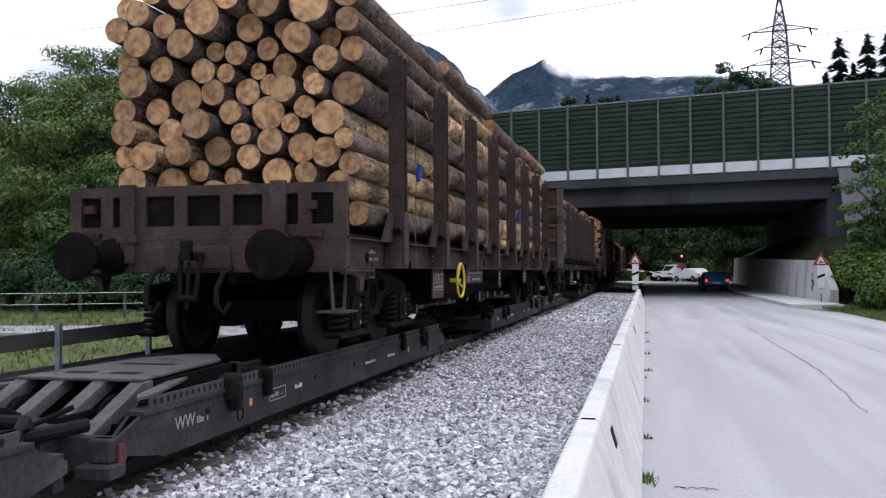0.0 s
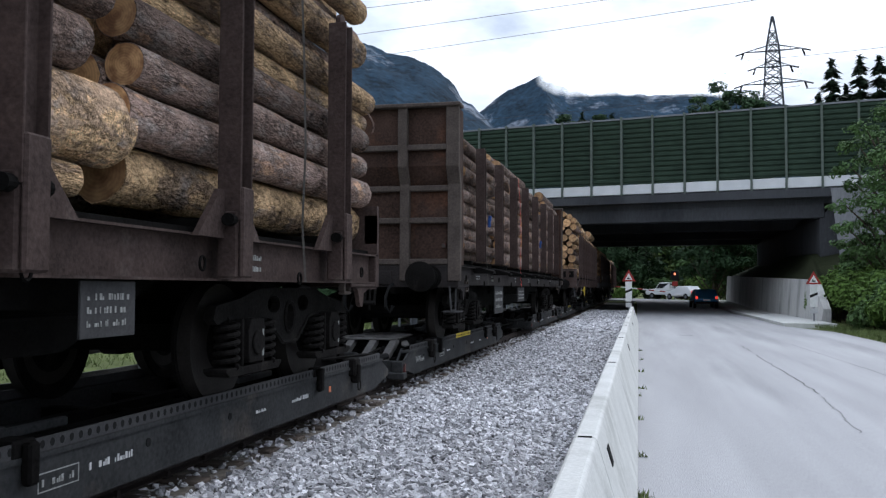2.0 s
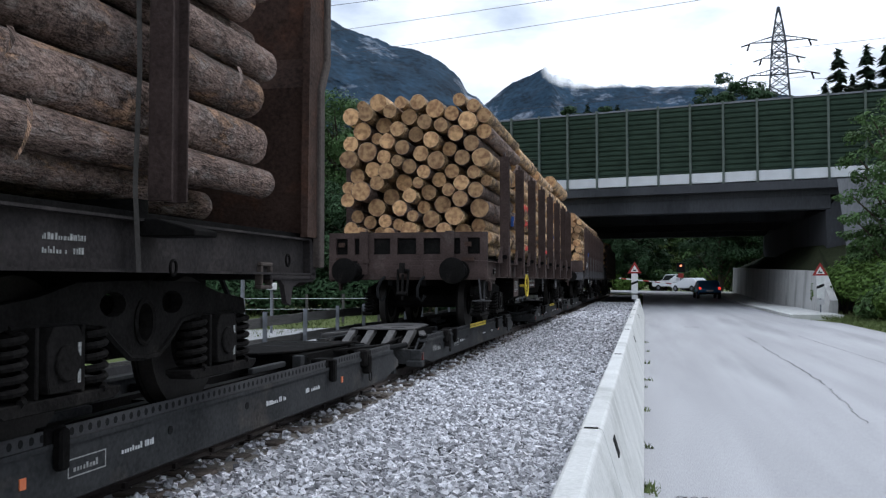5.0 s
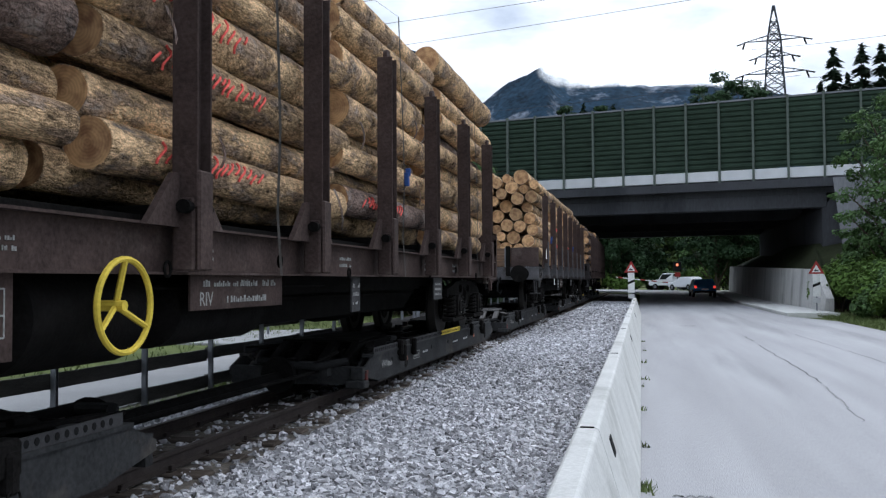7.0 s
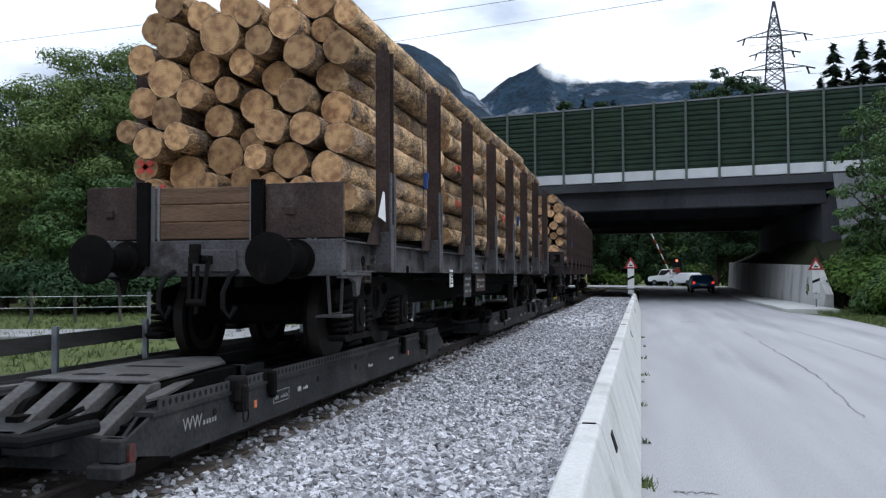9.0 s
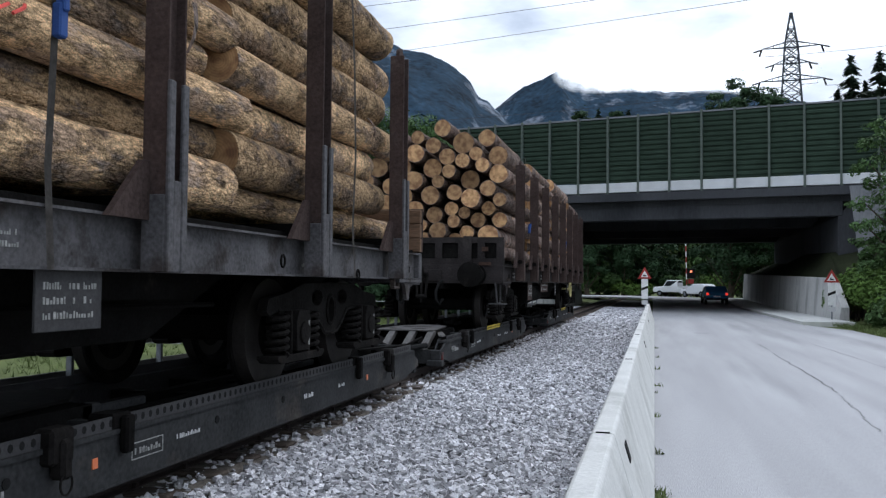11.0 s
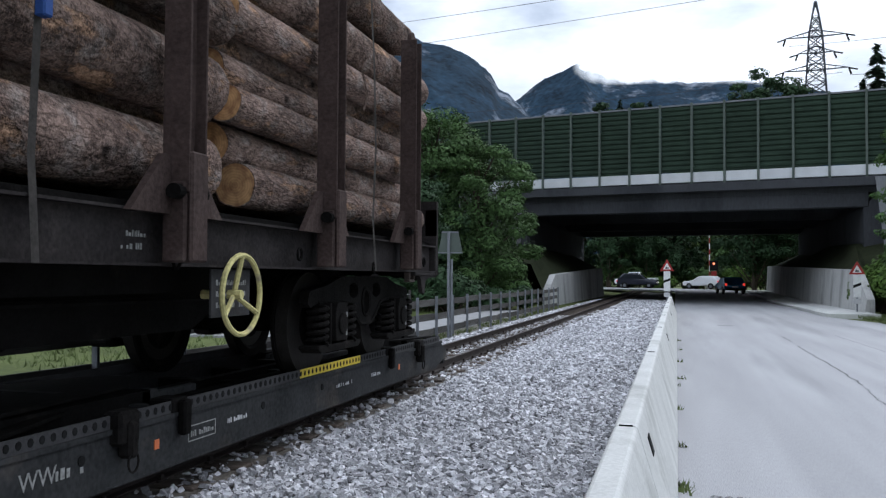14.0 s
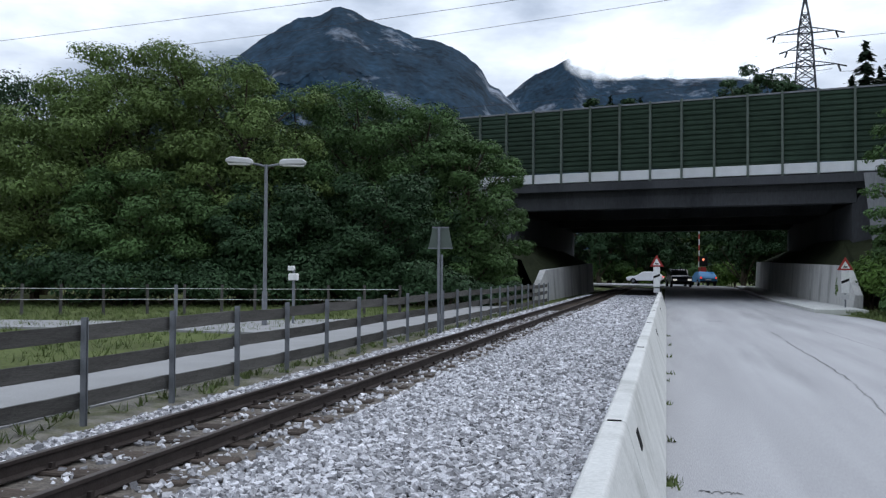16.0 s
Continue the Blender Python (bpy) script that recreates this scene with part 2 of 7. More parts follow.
BARK, PALE_BARK, CUT = bark_material(), bark_material("thin_pale_bark", (0.29, 0.2, 0.135), (0.52, 0.35, 0.2), 0.48), cut_wood_material()
M = {
    "asphalt": mat("bleached_asphalt", (0.35, 0.347, 0.354), 0.9, var=0.2, scale=0.8, bump=0.3, fine=90, patch=(0.3, 0.3, 0.305), patch_at=0.56, stretch=(1.6, 0.12, 1)),
    "crack": mat("bitumen_crack", (0.12, 0.12, 0.12), 0.8),
    "concrete": mat("cast_concrete", (0.53, 0.53, 0.51), 0.88, var=0.16, scale=2.2, bump=0.12, fine=40, patch=(0.42, 0.42, 0.4), patch_at=0.58),
    "old_concrete": mat("stained_concrete", (0.45, 0.445, 0.43), 0.9, var=0.22, scale=0.8, bump=0.15, fine=14, patch=(0.29, 0.29, 0.275), patch_at=0.57, stretch=(1, 1, 0.25)),
    # near-black base puts the shade under the deck into the concrete's colour
    "bridge_concrete": mat("shade_dark_weathered_concrete", (0.055, 0.057, 0.062), 0.9, var=0.22, scale=0.5, bump=0.12, fine=12, patch=(0.036, 0.038, 0.042), patch_at=0.57, stretch=(1, 1, 0.3)),
    "wing": mat("grey_wing_wall_concrete", (0.2, 0.205, 0.215), 0.9, var=0.25, scale=0.6, bump=0.12, fine=12, patch=(0.13, 0.135, 0.14), patch_at=0.58, stretch=(1, 1, 0.3)),
    "fascia": mat("pale_fascia_panel", (0.55, 0.56, 0.57), 0.7, var=0.12, scale=1.5, bump=0.06, spread=0.06),
    "noise_green": mat("green_noise_panel", (0.026, 0.043, 0.03), 0.75, var=0.3, scale=1.2, bump=0.1, spread=0.12),
    "noise_post": mat("noise_wall_post", (0.1, 0.12, 0.105), 0.6, 0.2, var=0.2, scale=2),
    "stone": mat("ballast_stone", (0.45, 0.445, 0.46), 0.9, var=0.3, scale=14, bump=0.5, per="island", spread=0.62),
    # dark bed colour paints the shade in the gaps between ballast stones
    "gap_shade_bed": mat("gap_shade_bed", (0.06, 0.058, 0.058), 0.95, var=0.6, scale=16, bump=0.8, fine=45),
    "old_gravel": mat("oily_gravel", (0.13, 0.115, 0.1), 0.95, var=0.6, scale=16, bump=0.8, fine=45),
    "rail": mat("rusty_rail", (0.042, 0.034, 0.031), 0.75, 0.2, var=0.35, scale=9),
    "rail_head": mat("worn_rail_head", (0.085, 0.072, 0.066), 0.6, 0.4, var=0.3, scale=9),
    "sleeper": mat("tarred_sleeper", (0.075, 0.06, 0.05), 0.9, var=0.45, scale=6, bump=0.5, stretch=(0.4, 3, 1), spread=0.25),
    "grass": mat("meadow_grass", (0.082, 0.1, 0.034), 0.95, var=0.45, scale=0.35, bump=0.6, fine=9, patch=(0.12, 0.125, 0.05), patch_at=0.62),
    "path": mat("pale_gravel_path", (0.27, 0.27, 0.27), 0.95, var=0.15, scale=0.8, bump=0.3, fine=40),
    "verge": mat("trodden_gravel_verge", (0.17, 0.16, 0.135), 0.95, var=0.5, scale=3, bump=0.7, fine=45, patch=(0.11, 0.11, 0.065), patch_at=0.52),
    # earth colour lowered to carry the shade below the bridge
    "earth": mat("shade_dark_bank_earth", (0.02, 0.024, 0.011), 0.95, var=0.45, scale=0.8, bump=0.6, fine=9),
    "plank": mat("grey_fence_plank", (0.078, 0.075, 0.07), 0.9, var=0.4, scale=3, bump=0.4, fine=30, stretch=(6, 0.5, 6), spread=0.25),
    "zinc": mat("dull_galvanised_steel", (0.19, 0.2, 0.215), 0.6, 0.4, var=0.2, scale=5, bump=0.05),
    "lamp_grey": mat("grey_lamp_housing", (0.5, 0.5, 0.5), 0.5, var=0.12, scale=5, bump=0.03),
    "brown_steel": mat("rust_brown_wagon_steel", (0.052, 0.036, 0.032), 0.82, 0.0, var=0.5, scale=3.5, bump=0.2, fine=40, patch=(0.078, 0.06, 0.054), patch_at=0.6, spread=0.12, spec=0.1),
    "rust_wall": mat("rusted_wall_steel", (0.043, 0.026, 0.02), 0.85, 0.1, var=0.6, scale=2.5, bump=0.3, fine=30, patch=(0.075, 0.037, 0.024), patch_at=0.57),
    "grey_steel": mat("faded_grey_wagon_steel", (0.085, 0.082, 0.085), 0.8, 0.0, var=0.5, scale=3.5, bump=0.15, fine=40, patch=(0.04, 0.034, 0.032), patch_at=0.55),
    # almost black: the shade under the wagons is part of this colour
    "dark_steel": mat("shade_black_running_gear", (0.0075, 0.007, 0.0066), 0.85, 0.0, var=0.5, scale=6, bump=0.25, fine=40, patch=(0.018, 0.015, 0.0135), patch_at=0.64, spec=0.03),
    # pale dust patches on a base darkened for the same underframe shade
    "bogie_steel": mat("shade_dark_dusty_bogie_steel", (0.0115, 0.0105, 0.0098), 0.85, 0.0, var=0.55, scale=5, bump=0.25, fine=40, patch=(0.026, 0.023, 0.021), patch_at=0.62, spec=0.04),
    "deck_steel": mat("transporter_steel", (0.032, 0.0325, 0.033), 0.8, 0.0, var=0.45, scale=2.5, bump=0.15, fine=30, patch=(0.058, 0.052, 0.047), patch_at=0.6, spec=0.08),
    # tread darkened so the wheels sink into the painted shade
    "tread": mat("shade_dark_worn_tread", (0.03, 0.027, 0.025), 0.65, 0.3, var=0.3),
    "board": mat("weathered_end_plank", (0.15, 0.095, 0.062), 0.88, var=0.45, scale=3, bump=0.4, fine=26, stretch=(0.5, 4, 5), spread=0.25),
    "yellow": mat("yellow_paint", (0.6, 0.45, 0.06), 0.6, var=0.2, scale=8, bump=0.05),
    "worn_yellow": mat("worn_pale_yellow_paint", (0.5, 0.45, 0.2), 0.7, var=0.35, scale=8, bump=0.05, patch=(0.25, 0.22, 0.14), patch_at=0.6),
    "white": mat("white_paint", (0.72, 0.72, 0.7), 0.6, var=0.12, scale=8, bump=0.04),
    "red": mat("red_paint", (0.32, 0.045, 0.04), 0.6, var=0.2, scale=8, bump=0.04),
    "orange": mat("orange_reflector", (0.6, 0.16, 0.06), 0.4, var=0.1, scale=20, bump=0.02),
    "faded_red": mat("faded_red_paint", (0.11, 0.03, 0.028), 0.7, var=0.4, scale=20, patch=(0.05, 0.04, 0.036), patch_at=0.5),
    "spray": mat("sprayed_red_mark", (0.75, 0.12, 0.1), 0.8, var=0.25, scale=20, bump=0.05),
    "hood": mat("worn_pale_deck_steel", (0.09, 0.086, 0.083), 0.65, 0.2, var=0.4, scale=5, bump=0.15, fine=30, patch=(0.05, 0.044, 0.04), patch_at=0.6),
    "post_steel": mat("dusty_brown_post_steel", (0.068, 0.055, 0.048), 0.8, 0.1, var=0.4, scale=4, bump=0.15, fine=40),
    "dry_grass": leaf_material("dull_grass_blades", (0.1, 0.13, 0.045)),
    "plate": mat("dull_grey_plate", (0.05, 0.049, 0.05), 0.8, 0.0, var=0.3, scale=5, bump=0.1, spec=0.1),
    "dark_brown": mat("dark_brown_wagon_steel", (0.026, 0.0225, 0.022), 0.82, 0.0, var=0.5, scale=3.5, bump=0.2, fine=40, patch=(0.042, 0.036, 0.034), patch_at=0.6, spec=0.08),
    # white paint greyed to include the shadow it stands in
    "letter": mat("shade_dimmed_white_lettering", (0.26, 0.26, 0.25), 0.7, var=0.35, scale=30, bump=0.02),
    "black": mat("black_rubber", (0.013, 0.013, 0.013), 0.8, var=0.3, spec=0.06),
    "strap": mat("grey_webbing", (0.085, 0.078, 0.072), 0.9, var=0.25, scale=20),
    "blue": mat("blue_ratchet", (0.03, 0.07, 0.22), 0.6, var=0.15),
    "trunk": mat("tree_bark", (0.07, 0.055, 0.042), 0.95, var=0.4, scale=4, bump=0.6, fine=20, stretch=(1, 1, 0.3)),
    "leaf": leaf_material("broad_leaves", (0.06, 0.11, 0.035)),
    "leaf_light": leaf_material("yellowish_leaves", (0.105, 0.155, 0.046)),
    "leaf_dark": leaf_material("dark_and_shaded_leaves", (0.028, 0.058, 0.024)),
    "needle": leaf_material("conifer_needles", (0.022, 0.042, 0.022)),
    "weed": leaf_material("roadside_weeds", (0.085, 0.15, 0.03)),
    # haze of the distance is mixed into this blue base colour
    "mountain": mat("haze_blue_forested_rock", (0.0125, 0.03, 0.05), 0.95, var=0.75, scale=0.009, bump=0, fine=0.045, patch=(0.17, 0.19, 0.225), patch_at=0.6),
    "wire": mat("power_cable", (0.05, 0.05, 0.06), 0.6, 0.3),
    "lattice": mat("pylon_steel", (0.06, 0.065, 0.075), 0.6, 0.4),
    "car_white": mat("white_car_paint", (0.75, 0.76, 0.77), 0.3, var=0.04, bump=0),
    "car_dark": mat("dark_car_paint", (0.03, 0.033, 0.045), 0.25, 0.2, var=0.05, bump=0),
    "car_blue": mat("blue_car_paint", (0.045, 0.2, 0.4), 0.25, 0.2, var=0.05, bump=0),
    "car_glass": mat("tinted_car_glass", (0.02, 0.024, 0.028), 0.08, var=0.05, bump=0),
    "house": mat("pale_house_wall", (0.6, 0.58, 0.55), 0.9, var=0.1, scale=1),
}


# ---- building blocks ----
def box(bm, x0, x1, y0, y1, z0, z1):
    v = [bm.verts.new((x, y, z)) for z in (z0, z1) for x, y in ((x0, y0), (x1, y0), (x1, y1), (x0, y1))]
    for f in ((3, 2, 1, 0), (4, 5, 6, 7), (0, 1, 5, 4), (1, 2, 6, 5), (2, 3, 7, 6), (3, 0, 4, 7)):
        bm.faces.new([v[i] for i in f])


def boxes(*rows):
    bm = bmesh.new()
    for r in rows:
        box(bm, *r)
    return bm


def tube(bm, a, b, r, r2=None, n=10, caps=True):
    """A round bar from a to b, r thick at a and r2 at b."""
    a, b = Vector(a), Vector(b)
    q = (b - a).to_track_quat("Z", "Y").to_matrix()
    r2 = r if r2 is None else r2
    rings = [[bm.verts.new(p + q @ Vector((s * math.cos(2 * math.pi * i / n), s * math.sin(2 * math.pi * i / n), 0))) for i in range(n)] for p, s in ((a, r), (b, r2))]
    for i in range(n):
        bm.faces.new((rings[0][i], rings[0][(i + 1) % n], rings[1][(i + 1) % n], rings[1][i]))
    if caps:
        bm.faces.new(rings[0][::-1]); bm.faces.new(rings[1])


def tubes(*rows, n=10):
    bm = bmesh.new()
    for a, b, r in rows:
        tube(bm, a, b, r, n=n)
    return bm


def pipe(bm, pts, r, n=8):
    """A bent round bar through pts, as one skin."""
    pts = [Vector(p) for p in pts]
    rings = []
    for i, p in enumerate(pts):
        way = pts[min(i + 1, len(pts) - 1)] - pts[max(i - 1, 0)]
        q = way.to_track_quat("Z", "Y").to_matrix()
        if i and (q @ Vector((1, 0, 0))).dot(last) < 0.5:
            side = (last - way.normalized() * last.dot(way.normalized())).normalized()
            q = Matrix((side, way.normalized().cross(side), way.normalized())).transposed()
        last = q @ Vector((1, 0, 0))
        rings.append([bm.verts.new(p + q @ Vector((r * math.cos(2 * math.pi * k / n), r * math.sin(2 * math.pi * k / n), 0))) for k in range(n)])
    for a, b in zip(rings, rings[1:]):
        for k in range(n):
            bm.faces.new((a[k], a[(k + 1) % n], b[(k + 1) % n], b[k]))
    bm.faces.new(rings[0][::-1]); bm.faces.new(rings[-1])


def lathe(bm, profile, n=24, axis="y", at=(0, 0, 0)):
    """Turns (radius, along) pairs round an axis through at."""
    rings = []
    for r, y in profile:
        ring = []
        for i in range(n):
            c, s = r * math.cos(2 * math.pi * i / n), r * math.sin(2 * math.pi * i / n)
            p = (c, y, s) if axis == "y" else (y, c, s) if axis == "x" else (c, s, y)
            ring.append(bm.verts.new((p[0] + at[0], p[1] + at[1], p[2] + at[2])))
        rings.append(ring)
    for a, b in zip(rings, rings[1:]):
        for i in range(n):
            bm.faces.new((a[i], a[(i + 1) % n], b[(i + 1) % n], b[i]))
    bm.faces.new(rings[0]); bm.faces.new(rings[-1][::-1])


def prism(bm, outline, x0, x1, axis="x"):
    """An outline of (y, z) pairs drawn out along x, or of (x, z) along y."""
    def at(p, d):
        return (d, p[0], p[1]) if axis == "x" else (p[0], d, p[1]) if axis == "y" else (p[0], p[1], d)
    a, b = [bm.verts.new(at(p, x0)) for p in outline], [bm.verts.new(at(p, x1)) for p in outline]
    n = len(outline)
    for i in range(n):
        bm.faces.new((a[i], a[(i + 1) % n], b[(i + 1) % n], b[i]))
    bm.faces.new(a[::-1]); bm.faces.new(b)


def mesh_of(name, bm, material, bevel=0.0, smooth=False):
    bmesh.ops.recalc_face_normals(bm, faces=bm.faces)
    if bevel:
        bmesh.ops.bevel(bm, geom=bm.edges[:], offset=bevel, segments=1, affect="EDGES", clamp_overlap=True)
    me = bpy.data.meshes.new(name)
    bm.to_mesh(me); bm.free()
    me.materials.append(material)
    if smooth:
        me.shade_smooth()
        me.set_sharp_from_angle(angle=radians(40))
    return me


def part(name, bm, material, parent, label="", bevel=0.0, smooth=False, at=None):
    """Links a bmesh, or a mesh that other parts share, as one mesh object under a thing or a part."""
    ob = new(name, bm if isinstance(bm, bpy.types.Mesh) else mesh_of(name, bm, material, bevel, smooth))
    ob.parent = parent
    if at is not None:
        ob.matrix_basis = at
    if label:
        ob["label"] = label
    return ob


def thing(name, label, category, group="", at=None):
    ob = tagged(new(name), label, category, group)
    if at is not None:
        ob.matrix_basis = at
    return ob


def setting(name, bm, material, label, bevel=0.0, smooth=False):
    return tagged(new(name, mesh_of(name, bm, material, bevel, smooth)), label, name.split("_")[0], kind="structure")


def scatter_mesh(name, verts, faces, material, smooth=False):
    me = bpy.data.meshes.new(name)
    me.from_pydata(verts.reshape(-1, 3).tolist() if hasattr(verts, "tolist") else verts, [], faces.tolist() if hasattr(faces, "tolist") else faces)
    me.materials.append(material)
    me.update()
    return me


def polar(bearing, r, z=0.0):
    """A place by its bearing from the roadside stand (degrees, right of the road's line) and its distance."""
    return (r * math.sin(radians(bearing)), r * math.cos(radians(bearing)), z)


# ---- the ground ----
TRACK_X, RAIL_Z, DECK_Z = -4.02, 0.32, 0.76
BRIDGE = pose(11.55, 53.4, -0.33, 0, 0, -12.2)
BRIDGE_BACK = BRIDGE.inverted()


def soft(a, b, v):
    k = min(max((v - a) / (b - a), 0), 1)
    return k * k * (3 - 2 * k)


def ground_z(x, y):
    u, v, _ = BRIDGE_BACK @ Vector((x, y, 0))
    z = -0.08 + 0.16 * soft(-5.6, -6.4, x) * (1 - soft(200, 400, abs(y)))
    u += 0.198 * v
    bank = soft(-5, 1, v) * (1 - soft(33, 41, v)) * (soft(0.5, 7, u) + soft(-23.0, -32, u))
    z += 7.3 * bank * (1 - soft(120, 160, abs(x)))
    z += 2.4 * soft(8.6, 15, x) * soft(-25, 26, y) * (1 - soft(40, 51, y)) * (1 - soft(50, 120, x))
    return z + 0.25 * soft(80, 130, y) * soft(-5, -8, x) * (1 - soft(200, 400, y))


def ground():
    xs = [-2400, -1200, -600, -300, -160, -110, -80] + [-60 + 1.5 * i for i in range(81)] + [80, 110, 160, 300, 600, 1200, 2400]
    ys = [-1500, -600, -250, -100, -50] + [-25 + 1.5 * i for i in range(107)] + [150, 200, 300, 600, 1200, 2500, 4200]
    bm = bmesh.new()
    grid = [[bm.verts.new((x, y, ground_z(x, y) + (0.03 * noise.noise((x, y, 0)) if abs(x + 2) > 9 else 0))) for x in xs] for y in ys]
    for a, b in zip(grid, grid[1:]):
        for i in range(len(xs) - 1):
            bm.faces.new((a[i], a[i + 1], b[i + 1], b[i]))
    setting("ground", bm, M["grass"], "mown green meadow and grassy verge", smooth=True)


def ribbon(name, left, right, material, label, skirt=0.15):
    """A paved strip between two rows of edge points, with thickness."""
    bm = bmesh.new()
    rows = []
    for a, b in zip(left, right):
        rows.append([bm.verts.new((a[0], a[1], a[2] - skirt)), bm.verts.new(a), bm.verts.new(b), bm.verts.new((b[0], b[1], b[2] - skirt))])
    for a, b in zip(rows, rows[1:]):
        for i in range(3):
            bm.faces.new((a[i], a[i + 1], b[i + 1], b[i]))
    bm.faces.new(rows[0]); bm.faces.new(rows[-1][::-1])
    return setting(name, bm, material, label)


def road_z(y):
    return 0.45 * soft(58, 94, y)


def road():
    left, right = [], []
    for i in range(50):
        y = -25 + 2.2 * i
        edge = 7.4 - 1.2 * soft(36, 42, y)
        left.append((-0.12, y, road_z(y))); right.append((edge, y, road_z(y)))
    for k in range(1, 10):
        a = radians(10 * k)
        cx, cy = -11, 83
        left.append((cx + 10.9 * math.cos(a), cy + 15 * math.sin(a), 0.45)); right.append((cx + 17.2 * math.cos(a), cy + 27 * math.sin(a), 0.45))
    left.append((-60, 98, 0.45)); right.append((-60, 110, 0.45))
    ob = ribbon("road", left, right, M["asphalt"], "pale worn asphalt road with cracks")
    return ob


def crack(x, y, dx, dy, width, seed, steps=26):
    """A wandering bitumen-filled crack as a thin strip on the asphalt."""
    rnd = random.Random(seed)
    bm = bmesh.new()
    rows = []
    for i in range(steps + 1):
        k = i / steps
        px, py = x + dx * k + rnd.uniform(-0.03, 0.03), y + dy * k + rnd.uniform(-0.05, 0.05)
        nx, ny = -dy, dx
        s = width * rnd.uniform(0.5, 1.2) / math.hypot(nx, ny) / 2
        rows.append((bm.verts.new((px - nx * s, py - ny * s, 0.004)), bm.verts.new((px + nx * s, py + ny * s, 0.004))))
    for a, b in zip(rows, rows[1:]):
        bm.faces.new((a[0], a[1], b[1], b[0]))
    return tagged(new("road_crack", mesh_of("road_crack", bm, M["crack"])), "dark sealed crack in the asphalt", "crack", "cracks in the road", kind="structure")


def barrier():
    """Concrete barrier elements, end to end, with a slot in every second one."""
    outline = [(-0.60, -0.02), (0.0, -0.02), (0.0, 0.05), (-0.222, 0.785), (-0.237, 0.80), (-0.345, 0.80), (-0.36, 0.785), (-0.60, 0.05)]
    bm = bmesh.new()
    prism(bm, outline, 0.012, 5.238, axis="y")
    shared = mesh_of("concrete_barrier", bm, M["concrete"], bevel=0.006)
    slot = mesh_of("slot", boxes((-0.012, 0.012, -0.085, 0.085, -0.06, 0.06)), M["black"])
    plate = mesh_of("joint_plate", boxes((-0.04, 0.04, -0.012, 0.012, 0, 0.006)), M["dark_steel"])
    for k in range(9):
        y = 5.2 + 5.25 * (k - 2)
        ob = tagged(new("concrete_barrier", shared), "pale grey concrete traffic barrier element beside the road", "barrier", "barrier row")
        ob.matrix_basis = pose(0, y, 0)
        part("joint_plate", plate, None, ob, "dark joint", at=pose(-0.29, 0.0, 0.8))
        if k % 2 == 0:
            part("slot", slot, None, ob, "dark anchor slot", at=pose(-0.172, 0.55, 0.60, 0, -16.5, 0))


def stones(name, label, spots, size, seed, z_of):
    """Thousands of broken stones as one mesh."""
    rng = np.random.default_rng(seed)
    bm = bmesh.new()
    box(bm, -0.8, 0.8, -0.8, 0.8, -0.62, 0.62)
    bm.faces.ensure_lookup_table(); bmesh.ops.triangulate(bm, faces=bm.faces[:]); bm.verts.index_update()
    base = np.array([v.co for v in bm.verts]); tri = np.array([[v.index for v in f.verts] for f in bm.faces])
    bm.free()
    n = len(spots)
    v = base[None] * (1 + rng.uniform(-0.42, 0.3, (n, 8, 1))) * rng.uniform(0.65, 1.35, (n, 1, 3)) * (rng.uniform(size[0], size[1], (n, 1, 1)))
    q = rng.normal(size=(n, 4)); q /= np.linalg.norm(q, axis=1)[:, None]
    w, x, y, z = q.T
    rot = np.stack([np.stack([1 - 2 * (y * y + z * z), 2 * (x * y - z * w), 2 * (x * z + y * w)], -1),
                    np.stack([2 * (x * y + z * w), 1 - 2 * (x * x + z * z), 2 * (y * z - x * w)], -1),
                    np.stack([2 * (x * z - y * w), 2 * (y * z + x * w), 1 - 2 * (x * x + y * y)], -1)], 1)
    v = np.einsum("nij,nkj->nki", rot, v) * [1.06, 1.0, 0.82]
    heights = z_of(spots[:, 0], spots[:, 1]) + rng.uniform(-0.022, 0.018, n)
    v += np.concatenate([spots, heights[:, None]], 1)[:, None]
    faces = (tri[None] + 8 * np.arange(n)[:, None, None]).reshape(-1, 3)
    return tagged(new(name, scatter_mesh(name, v, faces, M["stone"])), label, "gravel", kind="stuff")


